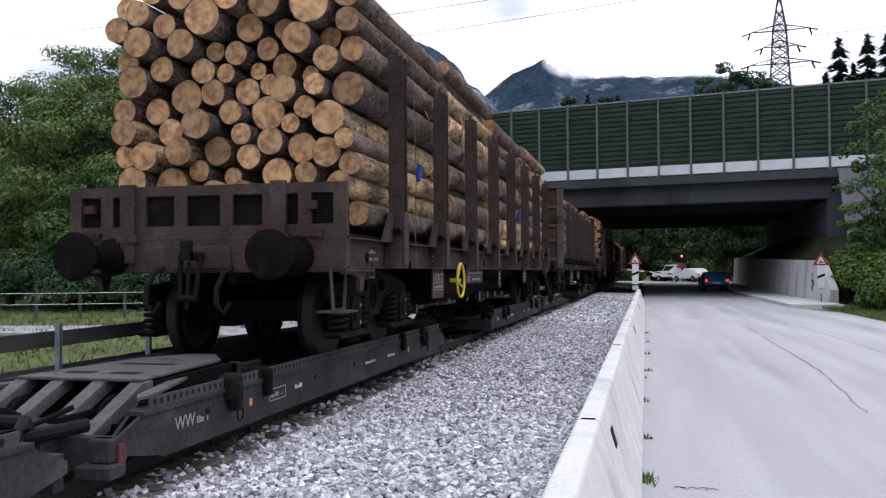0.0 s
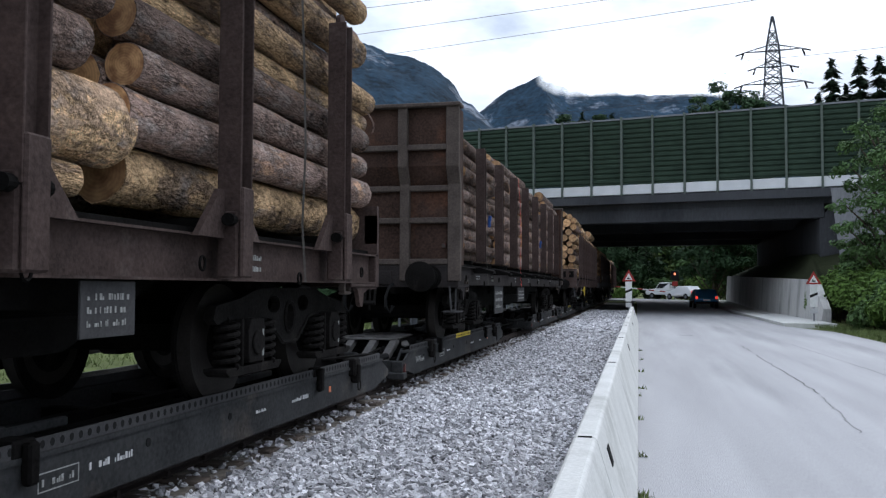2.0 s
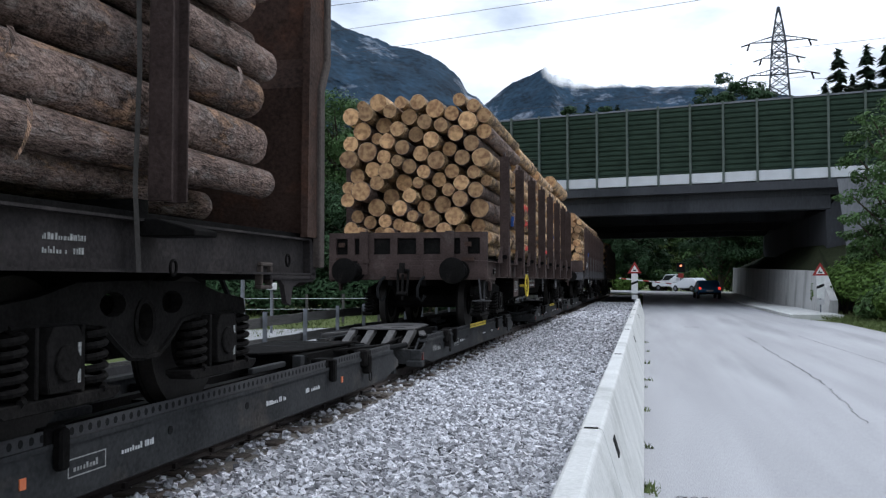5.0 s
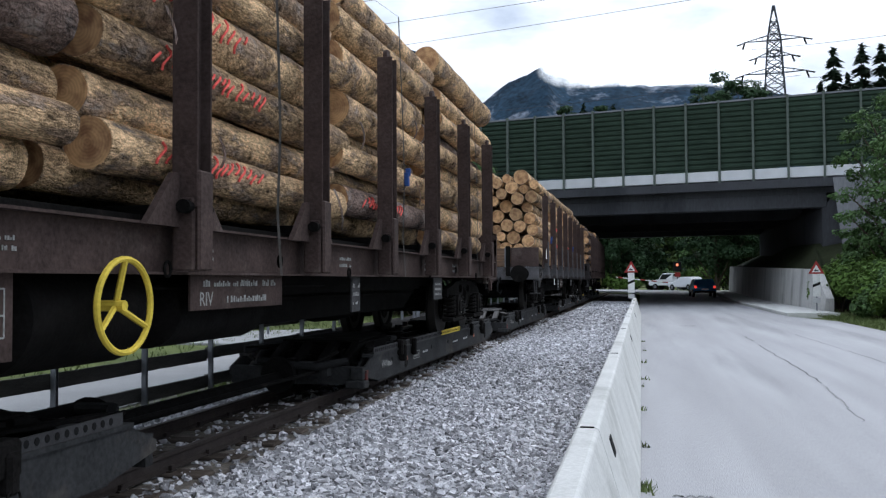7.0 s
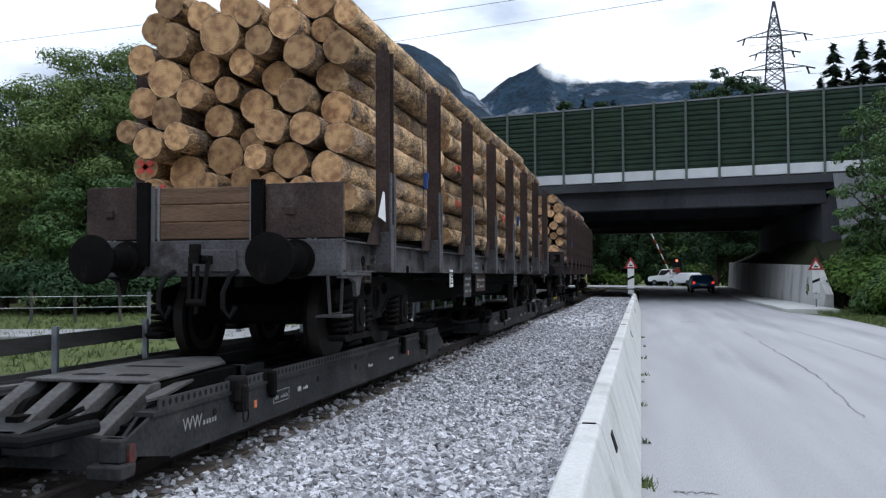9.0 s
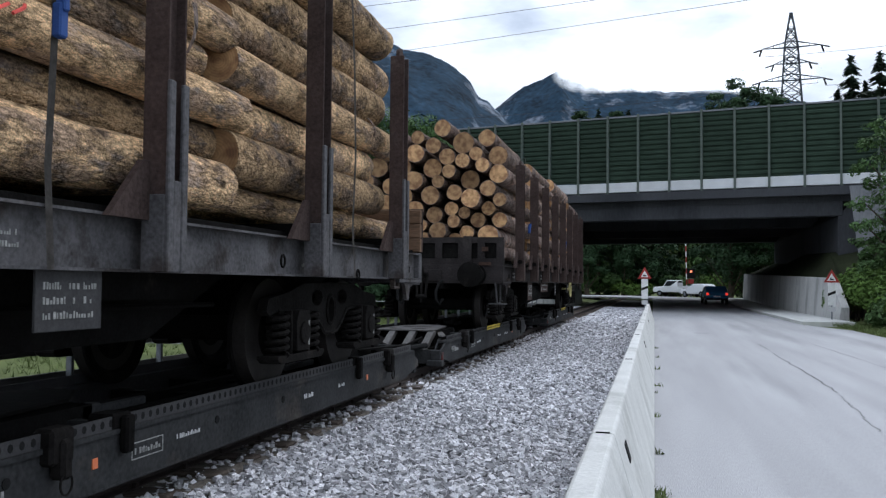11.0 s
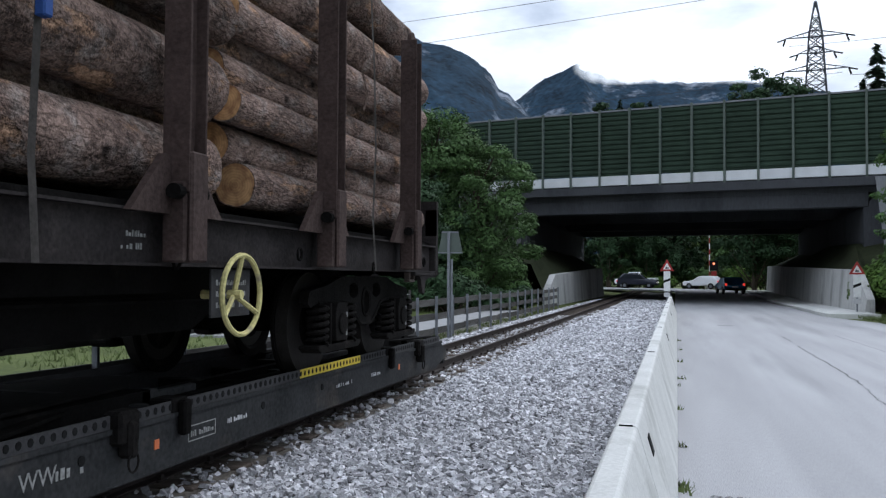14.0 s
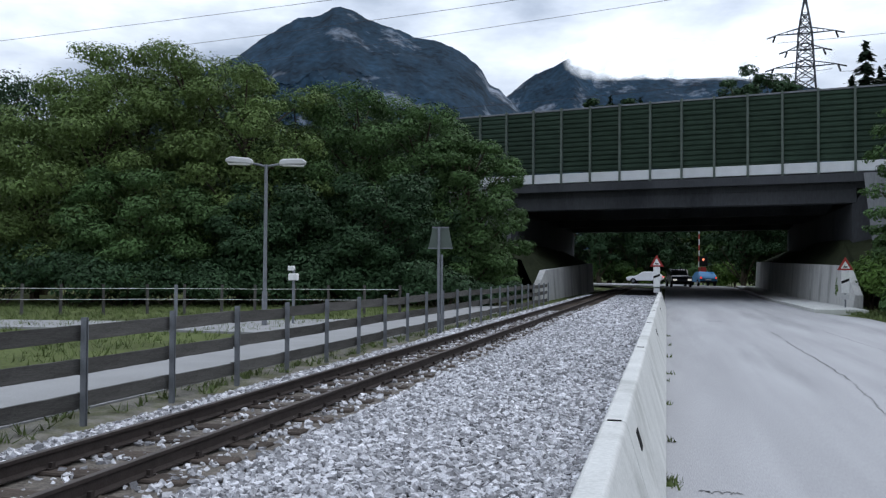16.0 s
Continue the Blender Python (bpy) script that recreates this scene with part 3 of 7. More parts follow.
def ballast():
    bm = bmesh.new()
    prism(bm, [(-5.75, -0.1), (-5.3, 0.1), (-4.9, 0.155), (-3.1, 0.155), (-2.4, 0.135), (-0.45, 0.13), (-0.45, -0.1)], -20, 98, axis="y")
    setting("track_bed", bm, M["gap_shade_bed"], "track bed coloured dark for shade between its stones")
    bm = boxes((TRACK_X - 0.62, TRACK_X + 0.98, -20, 97.9, 0.12, 0.162))
    setting("track_dirt", bm, M["old_gravel"], "oily dark gravel between the sleepers")
    rng = np.random.default_rng(5)
    def spots(x0, x1, y0, y1, per):
        n = int((x1 - x0) * (y1 - y0) * per)
        return np.stack([rng.uniform(x0, x1, n), rng.uniform(y0, y1, n)], 1)
    bed = lambda x, y: np.interp(x, [-5.75, -5.3, -4.9, -3.1, -2.4, -0.4], [0.0, 0.11, 0.165, 0.165, 0.145, 0.14])
    near = np.concatenate([spots(-3.12, -0.52, 2.2, 12, 1000), spots(-3.12, -0.52, 12, 26, 560)])
    near = np.concatenate([near, spots(-3.12, -0.52, -4, 2.2, 800)])
    far = np.concatenate([spots(-3.12, -0.52, 26, 60, 110), spots(-5.5, -4.8, 20, 60, 110)])
    stones("ballast_stones", "pale grey broken ballast stones", near, (0.0155, 0.0335), 11, bed)
    stones("ballast_stones", "pale grey broken ballast stones", far, (0.045, 0.075), 12, bed)
    stones("shoulder_stones", "pale ballast stones along the track shoulder", spots(-5.45, -4.62, 2, 20, 420), (0.017, 0.036), 13, bed)
    stones("edge_stones", "scattered ballast stones beside the rail", spots(-3.5, -3.05, -4, 40, 90), (0.015, 0.033), 15, bed)
    inner = spots(-4.5, -3.3, 2, 34, 190)
    gap = np.abs(((inner[:, 1] + 0.11) / 0.66) % 1 - 0.5) < 0.32
    stones("inner_stones", "dusty ballast stones between the sleepers", inner[gap], (0.016, 0.034), 14, lambda x, y: 0.165 + 0 * x)


def track():
    """Narrow-gauge track: two rails of I section on tarred sleepers with fastenings."""
    ob = tagged(new("railway_track"), "narrow-gauge railway track with rusty rails", "track", kind="structure")
    for side in (-1, 1):
        c = side * 0.407
        bm = bmesh.new()
        prism(bm, [(c - 0.055, 0.19), (c + 0.055, 0.19), (c + 0.055, 0.2), (c + 0.009, 0.213), (c + 0.009, 0.285), (c + 0.028, 0.295),
                   (c + 0.028, 0.317), (c - 0.028, 0.317), (c - 0.028, 0.295), (c - 0.009, 0.285), (c - 0.009, 0.213), (c - 0.055, 0.2)], -20, 97, axis="y")
        rail = part("rail", bm, M["rail"], ob, at=pose(TRACK_X, 0, 0))
        part("rail_head", boxes((c - 0.024, c + 0.024, -20, 97, 0.3171, 0.32)), M["rail_head"], rail, "worn running surface")
    shared = mesh_of("sleeper", boxes((-0.78, 0.78, -0.11, 0.11, 0.06, 0.188)), M["sleeper"], bevel=0.012)
    clip = mesh_of("rail_clip", boxes((-0.075, 0.075, -0.05, 0.05, 0, 0.012), (-0.07, -0.04, -0.02, 0.02, 0, 0.05), (0.04, 0.07, -0.02, 0.02, 0, 0.05)), M["rail"])
    rnd = random.Random(3)
    for k in range(150):
        s = part("sleeper", shared, None, ob, at=pose(TRACK_X + rnd.uniform(-0.03, 0.03), -1 + 0.66 * k, 0, 0, 0, rnd.uniform(-1, 1)))
        if k < 45:
            for c in (-0.407, 0.407):
                part("rail_clip", clip, None, s, at=pose(c, 0, 0.188))


def fence():
    """Post and three-plank fence along the track."""
    post = bmesh.new()
    prism(post, [(-0.03, -0.022), (0.03, -0.022), (0.03, -0.016), (0.005, -0.016), (0.005, 0.016), (0.03, 0.016), (0.03, 0.022), (-0.03, 0.022), (-0.03, 0.016), (-0.005, 0.016), (-0.005, -0.016), (-0.03, -0.016)], -0.1, 1.08, axis="z")
    post = mesh_of("post", post, M["zinc"])
    bm = boxes((-0.02, 0.02, 0, 1.63, 0, 0.155))
    bmesh.ops.subdivide_edges(bm, edges=[e for e in bm.edges if abs(e.verts[0].co.y - e.verts[1].co.y) > 1], cuts=6)
    for v in bm.verts:
        v.co.z += 0.006 * noise.noise((v.co.x * 9, v.co.y * 3, v.co.z * 20)); v.co.x += 0.004 * noise.noise((v.co.y * 2, 5, v.co.z * 9))
    plank = mesh_of("plank", bm, M["plank"])
    ob = thing("plank_fence", "grey weathered plank fence on steel posts beside the track", "fence")
    rnd = random.Random(8)
    for k in range(28):
        y = -0.42 + 1.63 * k
        part("post", post, None, ob, at=pose(-5.66, y, 0.09, rnd.uniform(-0.8, 0.8), 0, 0))
        if k < 27:
            for z in (0.25, 0.60, 0.94):
                part("plank", plank, None, ob, at=pose(-5.73, y + rnd.uniform(-0.02, 0.02), z + rnd.uniform(-0.012, 0.012), rnd.uniform(-0.6, 0.6), 0, 0))


def meadow_fence():
    ob = thing("pasture_fence", "low pasture fence with wooden posts and white tape", "fence")
    rnd = random.Random(4)
    spots = [(-25 + 0.75 * i * 1.6, 24.5 + 0.5 * i + rnd.uniform(-0.3, 0.3)) for i in range(14)]
    for x, y in spots:
        bm = bmesh.new(); tube(bm, (x, y, 0), (x + rnd.uniform(-0.03, 0.03), y, 1.15), 0.055, 0.05, n=8)
        part("post", bm, M["plank"], ob)
    for z in (0.62, 1.0):
        bm = bmesh.new(); pipe(bm, [(x, y - 0.06, z) for x, y in spots], 0.007, n=4)
        part("tape", bm, M["white"], ob, "white fence tape")


def paths():
    ribbon("path_1", [(-9.6, y, 0.13) for y in range(-8, 42, 2)], [(-6.2, y, 0.13) for y in range(-8, 42, 2)], M["path"], "pale gravel path behind the fence")
    ribbon("path_2", [(-30, 17.5, 0.134), (-14, 20.2, 0.134), (-9.5, 20, 0.134)], [(-30, 20.5, 0.134), (-14, 23.5, 0.134), (-9.5, 27, 0.134)], M["path"], "pale gravel branch path across the meadow")
    ribbon("verge", [(-6.19, y, 0.112) for y in range(-8, 46, 2)], [(-5.5, y, 0.075) for y in range(-8, 46, 2)], M["verge"], "trodden gravel verge under the fence")
    ys = [41.5, 44, 50, 58, 64, 70, 76, 82, 88]
    ribbon("pavement", [(6.3, y, road_z(y) + 0.13) for y in ys], [(8.5, y, road_z(y) + 0.13) for y in ys], M["concrete"], "pale raised pavement with a kerb under the bridge", skirt=0.25)


# ---- the bridge ----
def askew(bm):
    """The abutments follow the road, not the bridge's square."""
    for v in bm.verts:
        v.co.x -= 0.198 * v.co.y


def bridge():
    """Motorway bridge: slab with edge girders, fascia panels and a noise wall of ribbed panels between posts."""
    ob = tagged(new("bridge"), "wide grey concrete motorway bridge with green noise wall", "bridge", kind="structure")
    ob.matrix_basis = BRIDGE @ Matrix.Diagonal((1.15, 1.15, 1.2, 1))
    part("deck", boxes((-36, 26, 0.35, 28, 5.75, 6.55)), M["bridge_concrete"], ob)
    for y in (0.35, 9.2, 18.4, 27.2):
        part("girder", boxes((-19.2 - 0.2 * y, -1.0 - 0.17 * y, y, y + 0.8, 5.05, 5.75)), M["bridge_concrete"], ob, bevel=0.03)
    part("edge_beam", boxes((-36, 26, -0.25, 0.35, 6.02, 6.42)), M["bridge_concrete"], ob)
    fascia = mesh_of("fascia_panel", boxes((0.02, 1.65, -0.12, 0.2, 6.5, 7.0)), M["fascia"], bevel=0.015)
    post = mesh_of("post", boxes((-0.055, 0.055, -0.2, -0.04, 6.3, 10.55), (-0.07, 0.07, -0.21, -0.1, 6.22, 6.5)), M["noise_post"])
    bm = bmesh.new()
    outline = [(-0.02, 7.06), (0.1, 7.06), (0.1, 10.42), (-0.02, 10.42)]
    for k in range(13):
        z = 10.40 - 0.255 * k
        outline += [(-0.02, z), (-0.085, z - 0.05), (-0.085, z - 0.165), (-0.02, z - 0.215)]
    prism(bm, outline, 0.06, 1.61, axis="x")
    panel = mesh_of("noise_panel", bm, M["noise_green"])
    cap = mesh_of("cap_rail", boxes((0.0, 1.67, -0.1, 0.12, 10.42, 10.5)), M["zinc"])
    for k in range(34):
        x = -1.10 - 1.67 * (k - 13)
        part("post", post, None, ob, at=pose(x, 0, 0))
        wall = part("noise_panel", panel, None, ob, at=pose(x, 0, 0))
        part("cap_rail", cap, None, wall)
        part("fascia_panel", fascia, None, ob, at=pose(x, 0, 0))
    for y0, y1, n in ((27.6, 28, 1),):
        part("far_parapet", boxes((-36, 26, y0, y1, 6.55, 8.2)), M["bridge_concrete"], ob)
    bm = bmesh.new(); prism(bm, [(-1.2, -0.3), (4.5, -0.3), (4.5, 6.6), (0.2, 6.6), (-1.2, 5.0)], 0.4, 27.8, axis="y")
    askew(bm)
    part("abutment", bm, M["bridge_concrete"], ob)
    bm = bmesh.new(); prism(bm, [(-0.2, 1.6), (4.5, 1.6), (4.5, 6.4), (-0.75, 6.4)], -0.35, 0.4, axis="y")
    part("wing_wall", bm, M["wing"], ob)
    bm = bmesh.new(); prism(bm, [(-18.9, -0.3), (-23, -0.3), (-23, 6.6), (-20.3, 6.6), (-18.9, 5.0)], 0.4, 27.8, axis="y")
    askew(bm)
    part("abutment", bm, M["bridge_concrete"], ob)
    bm = bmesh.new(); prism(bm, [(-19.5, 1.3), (-23, 1.3), (-23, 6.4), (-19.2, 6.4)], -0.35, 0.4, axis="y")
    part("wing_wall", bm, M["wing"], ob)
    # low retaining walls and the earth berms behind them
    for name, pts, top, berm in (("retaining_wall", [(8.36, 44.6), (8.36, 47.2), (8.25, 64), (8.0, 87)], (0.7, 2.1, 2.4, 2.8), [(9.6, 50), (9.9, 55), (10.3, 66), (11.8, 86)]),
                                 ("retaining_wall", [(-6.67, 48.6), (-6.62, 51), (-6.45, 63), (-6.2, 79)], (0.9, 1.8, 2.1, 2.5), [(-8.2, 51), (-8.8, 57), (-9.2, 66), (-10, 82)])):
        s = 1 if pts[0][0] > 0 else -1
        bm = bmesh.new()
        rows = []
        for i, (x, y) in enumerate(pts):
            rows.append([bm.verts.new(p) for p in ((x, y, -0.2), (x + 0.16 * s, y, top[i]), (x + 0.5 * s, y, top[i]), (x + 0.5 * s, y, -0.2))])
        for a, b in zip(rows, rows[1:]):
            for i in range(4):
                bm.faces.new((a[i], a[(i + 1) % 4], b[(i + 1) % 4], b[i]))
        bm.faces.new(rows[0]); bm.faces.new(rows[-1][::-1])
        tagged(new(name, mesh_of(name, bm, M["old_concrete"])), "stained low concrete retaining wall under the bridge", "wall", kind="structure")
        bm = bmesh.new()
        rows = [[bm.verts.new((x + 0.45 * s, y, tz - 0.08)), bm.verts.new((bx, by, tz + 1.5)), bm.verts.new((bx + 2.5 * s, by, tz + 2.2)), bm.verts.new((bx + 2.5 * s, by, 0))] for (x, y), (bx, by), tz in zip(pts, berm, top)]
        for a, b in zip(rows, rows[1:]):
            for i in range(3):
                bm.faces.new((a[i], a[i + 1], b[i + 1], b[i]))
        tagged(new("berm", mesh_of("berm", bm, M["earth"], smooth=True)), "bare earth berm, darkened for the shade under the bridge", "berm", kind="structure")


# ---- plants ----
def leaves(blobs, count, size, seed, flat=0.9):
    """Small folded leaf clumps filling the outer part of a set of ellipsoids (x, y, z, rx, ry, rz)."""
    rng = np.random.default_rng(seed)
    b = np.array(blobs, float)
    weight = (b[:, 3] * b[:, 4] * b[:, 5]) ** 0.67
    pick = rng.choice(len(b), count, p=weight / weight.sum())
    d = rng.normal(size=(count, 3)); d /= np.linalg.norm(d, axis=1)[:, None]
    lump = 1 + 0.16 * np.sin(7 * d[:, 0] + pick) * np.sin(6 * d[:, 2] + 2 * pick) + 0.1 * np.sin(13 * d[:, 1] + pick)
    c = b[pick, :3] + d * b[pick, 3:] * (rng.uniform(0.5, 1, count) ** 0.35 * lump)[:, None]
    nrm = d * 1.1 + rng.normal(scale=0.3, size=(count, 3)) + np.array([0, 0, flat * 0.7])
    nrm /= np.linalg.norm(nrm, axis=1)[:, None]
    t = np.cross(nrm, rng.normal(size=(count, 3))); t /= np.linalg.norm(t, axis=1)[:, None]
    s = np.cross(nrm, t)
    k = (size * rng.uniform(0.55, 1.35, count))[:, None]
    v = np.stack([c - t * k, c - s * k * 0.5 + nrm * k * 0.18, c + t * k, c + s * k * 0.5 + nrm * k * 0.18], 1)
    i = 4 * np.arange(count)[:, None]
    return v, np.concatenate([i + [0, 1, 2], i + [0, 2, 3]], 0).reshape(-1, 3)


def broadleaf(x, y, h, w, seed, material="leaf", count=6500, size=0.2, low=0.12, label="leafy broadleaf tree with a dense rounded crown", group="trees behind the meadow", z=0.0, slim=1.0):
    rnd = random.Random(seed)
    ob = thing("broadleaf_tree", label, "tree", group, pose(x, y, z))
    bm = bmesh.new()
    top = Vector((rnd.uniform(-0.3, 0.3), rnd.uniform(-0.3, 0.3), h * 0.8))
    tube(bm, (0, 0, -0.3), (0, 0, h * 0.3), h * 0.024 * slim, h * 0.018 * slim, n=9)
    tube(bm, (0, 0, h * 0.3), top, h * 0.018 * slim, 0.03, n=8)
    blobs = [(0, 0, h * 0.5, w * 0.3, w * 0.3, h * 0.34), (0, 0, h * 0.3, w * 0.32, w * 0.32, h * 0.22)]
    for k in range(34):
        a, zz = k * 2.4 + rnd.uniform(-0.4, 0.4), h * (low + (0.92 - low) * (k + 0.5) / 34)
        r = w * 0.5 * math.sqrt(max(0.1, 1 - ((zz / h - 0.42) / 0.56) ** 2)) * rnd.uniform(0.62, 1.0)
        p = (r * math.cos(a), r * math.sin(a), zz)
        tube(bm, (0, 0, max(0.6, zz - 0.2 * h)), p, h * 0.008 * slim, 0.02, n=5, caps=False)
        s = w * rnd.uniform(0.1, 0.155)
        blobs.append((*p, s, s, s * 0.55))
        # each bough ends in drooping tufts
        for q in range(3):
            turn, out, tuft = a + rnd.uniform(-1.2, 1.2), s * rnd.uniform(0.7, 1.15), s * rnd.uniform(0.42, 0.65)
            blobs.append((p[0] + out * math.cos(turn), p[1] + out * math.sin(turn), p[2] - s * rnd.uniform(-0.2, 0.55), tuft, tuft, tuft * 0.55))
    part("trunk", bm, M["trunk"], ob, "dark trunk and limbs")
    v, f = leaves(blobs, count, size, seed)
    v[..., 2] = np.maximum(v[..., 2], 0.05)
    v2, f2 = leaves([(bx, by, bz, rx * 1.25, ry * 1.25, rz * 1.3) for bx, by, bz, rx, ry, rz in blobs], count // 9, size, seed + 1)
    v2[..., 2] = np.maximum(v2[..., 2], 0.05)
    part("crown", scatter_mesh("crown", np.concatenate([v, v2]), np.concatenate([f, f2 + 4 * count]), M[material]), None, ob, "dense green foliage")


def conifer(x, y, h, w, seed, z=0.0):
    rng = np.random.default_rng(seed)
    ob = thing("conifer_tree", "tall dark conifer with drooping boughs", "tree", "conifers beyond the bridge", pose(x, y, z))
    bm = bmesh.new(); tube(bm, (0, 0, -0.3), (0, 0, h), h * 0.014, 0.03, n=7)
    part("trunk", bm, M["trunk"], ob)
    n = 3200
    k = rng.uniform(0.18, 1, n) ** 0.9
    tier = np.floor(k * 19 + rng.uniform(-0.3, 0.3, n)) / 19
    a = rng.uniform(0, 2 * np.pi, n)
    r = w / 2 * np.maximum(1 - tier, 0.02) ** 0.62 * rng.uniform(0.15, 1, n) * (0.6 + 0.5 * np.sin(3 * a + 41 * tier))
    c = np.stack([r * np.cos(a), r * np.sin(a), h * (np.minimum(tier, 0.985) + 0.01) - r * 0.4 + rng.uniform(-0.5, 0.3, n)], 1)
    out = np.stack([np.cos(a), np.sin(a), -0.4 + 0 * a], 1); side = np.stack([-np.sin(a), np.cos(a), rng.uniform(-0.4, 0.4, n)], 1)
    s = 0.5
    v = np.stack([c - out * s, c - side * s * 0.35, c + out * s, c + side * s * 0.35], 1)
    i = 4 * np.arange(n)[:, None]
    part("crown", scatter_mesh("crown", v, np.concatenate([i + [0, 1, 2], i + [0, 2, 3]], 0).reshape(-1, 3), M["needle"]), None, ob, "dark needle boughs")


def shrub(x, y, h, w, seed, material="weed", count=1500, size=0.13, label="green roadside bush on the bank", group="bushes on the bank"):
    z = ground_z(x, y)
    rnd = random.Random(seed)
    ob = thing("bush", label, "bush", group, pose(x, y, z))
    bm = bmesh.new()
    blobs = []
    for k in range(7):
        a = k * 0.9 + rnd.uniform(0, 0.5)
        p = (rnd.uniform(0.1, 0.42) * w * math.cos(a), rnd.uniform(0.1, 0.42) * w * math.sin(a), h * rnd.uniform(0.3, 0.75))
        tube(bm, (p[0] * 0.2, p[1] * 0.2, -0.1), p, 0.03, 0.01, n=5)
        s = w * rnd.uniform(0.18, 0.3)
        blobs.append((*p, s, s, h * rnd.uniform(0.2, 0.32)))
    part("stem", bm, M["trunk"], ob)
    v, f = leaves(blobs, count, size, seed)
    v[..., 2] = np.maximum(v[..., 2], -0.3)
    part("foliage", scatter_mesh("foliage", v, f, M[material]), None, ob)


def plants():
    rows = [(-46, 62, 15, 11, "leaf_dark"), (-42.5, 56, 14, 10, "leaf_dark"), (-38.6, 60, 14.3, 10, "leaf_dark"), (-35.6, 46, 11.6, 8.5, "leaf_light"), (-33.2, 48, 13.9, 9, "leaf_light"),
            (-30.2, 47, 13.8, 9, "leaf_light"), (-27.0, 45, 12.6, 8.5, "leaf_light"), (-23.6, 48, 11.8, 9, "leaf"), (-19.6, 47.5, 12.4, 8.5, "leaf"),
            (-15.6, 46.5, 11.2, 7.5, "leaf"), (-12.6, 44.5, 9.0, 5.5, "leaf"), (-33, 43, 6.5, 7, "leaf"), (-25, 43, 6.0, 7, "leaf_dark"), (-18, 43, 6.5, 7, "leaf_dark"), (-39, 48, 10, 9, "leaf_light")]
    for k, (b, r, h, w, m) in enumerate(rows):
        x, y, _ = polar(b, r)
        broadleaf(x, y, h, w, 20 + k, m, count=44000 if r < 49 else 20000, size=0.088 if r < 49 else 0.12, z=ground_z(x, y))
    # undergrowth takes the dark leaf colour as painted shade below the crowns
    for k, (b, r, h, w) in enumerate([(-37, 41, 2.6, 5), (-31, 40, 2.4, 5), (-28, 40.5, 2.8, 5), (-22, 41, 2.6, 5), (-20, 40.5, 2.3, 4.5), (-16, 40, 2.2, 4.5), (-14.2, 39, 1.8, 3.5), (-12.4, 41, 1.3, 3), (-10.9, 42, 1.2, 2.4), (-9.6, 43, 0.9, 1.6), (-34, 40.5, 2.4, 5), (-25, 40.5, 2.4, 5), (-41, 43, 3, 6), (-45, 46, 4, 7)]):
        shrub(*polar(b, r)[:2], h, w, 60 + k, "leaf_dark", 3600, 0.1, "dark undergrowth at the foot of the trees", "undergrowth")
    rnd = random.Random(31)
    for k in range(46):
        b, r = 12.9 + 7.0 * ((k * 0.618) % 1), rnd.uniform(37, 46.5)
        if b < 13.6 and r < 42:
            continue
        shrub(*polar(b, r)[:2], rnd.uniform(1.3, 2.6), rnd.uniform(1.8, 3.0), 100 + k, "weed" if k % 3 else "leaf", 2400, 0.1)
    for k, (b, r, h, w) in enumerate([(11.7, 48.0, 2.6, 2.2), (12.6, 47.2, 3.0, 2.6), (13.8, 46.5, 3.2, 3), (11.0, 49.5, 2.4, 1.6)]):
        shrub(*polar(b, r)[:2], h, w, 350 + k, "weed", 3000, 0.1)
    for k, (x, y, h, w) in enumerate([(*polar(14.3, 45)[:2], 9.4, 4.2), (*polar(17, 42)[:2], 9.5, 5), (*polar(13.4, 46)[:2], 4.2, 2.4), (*polar(20, 44)[:2], 10.5, 5.5)]):
        broadleaf(x, y, h, w, 150 + k, "leaf", 9000, 0.1, label="leafy young tree on the bank beside the bridge", group="trees on the bank", z=ground_z(x, y))
    for k, (b, r, h) in enumerate([(11.45, 97, 24.9), (12.98, 97, 25.0), (14.0, 99, 25.3), (12.2, 99, 22.5), (10.7, 98, 21.6), (15, 98, 25), (-3.5, 120, 25), (-1.6, 125, 26)]):
        x, y, _ = polar(b, r)
        conifer(x, y, h, 7.5, 170 + k, ground_z(x, y))
    for k, (b, r, h, w) in enumerate([(4.6, 105, 25.6, 8), (5.5, 108, 27.6, 10), (6.6, 106, 26.2, 8), (-1.9, 118, 26.6, 5), (0.6, 135, 25, 9), (-4.2, 116, 26, 5), (10.6, 97, 21.5, 4)]):
        x, y, _ = polar(b, r)
        broadleaf(x, y, h, w, 190 + k, "leaf_dark", 20000, 0.2, label="tall dark tree rising beyond the bridge", group="trees beyond the bridge", z=ground_z(x, y), slim=0.5)
    for k in range(22):
        x, y = -42 + 4.2 * k + rnd.uniform(-1, 1), 122 + rnd.uniform(0, 14)
        broadleaf(x, y, rnd.uniform(12, 17), rnd.uniform(7, 9), 220 + k, ("leaf", "leaf_dark", "leaf_light")[k % 3], 4200, 0.34, 0.02, "woodland tree beyond the level crossing", "woodland beyond the crossing", slim=0.45)
    for k in range(13):
        shrub(-36 + 5.5 * k, 118 + rnd.uniform(0, 3), rnd.uniform(2.2, 4.0), rnd.uniform(5, 7), 400 + k, "leaf" if k % 2 else "weed", 2200, 0.25, "undergrowth at the edge of the woodland", "undergrowth beyond the crossing")
    # tufts along the foot of the barrier and the fence
    rng = np.random.default_rng(9)
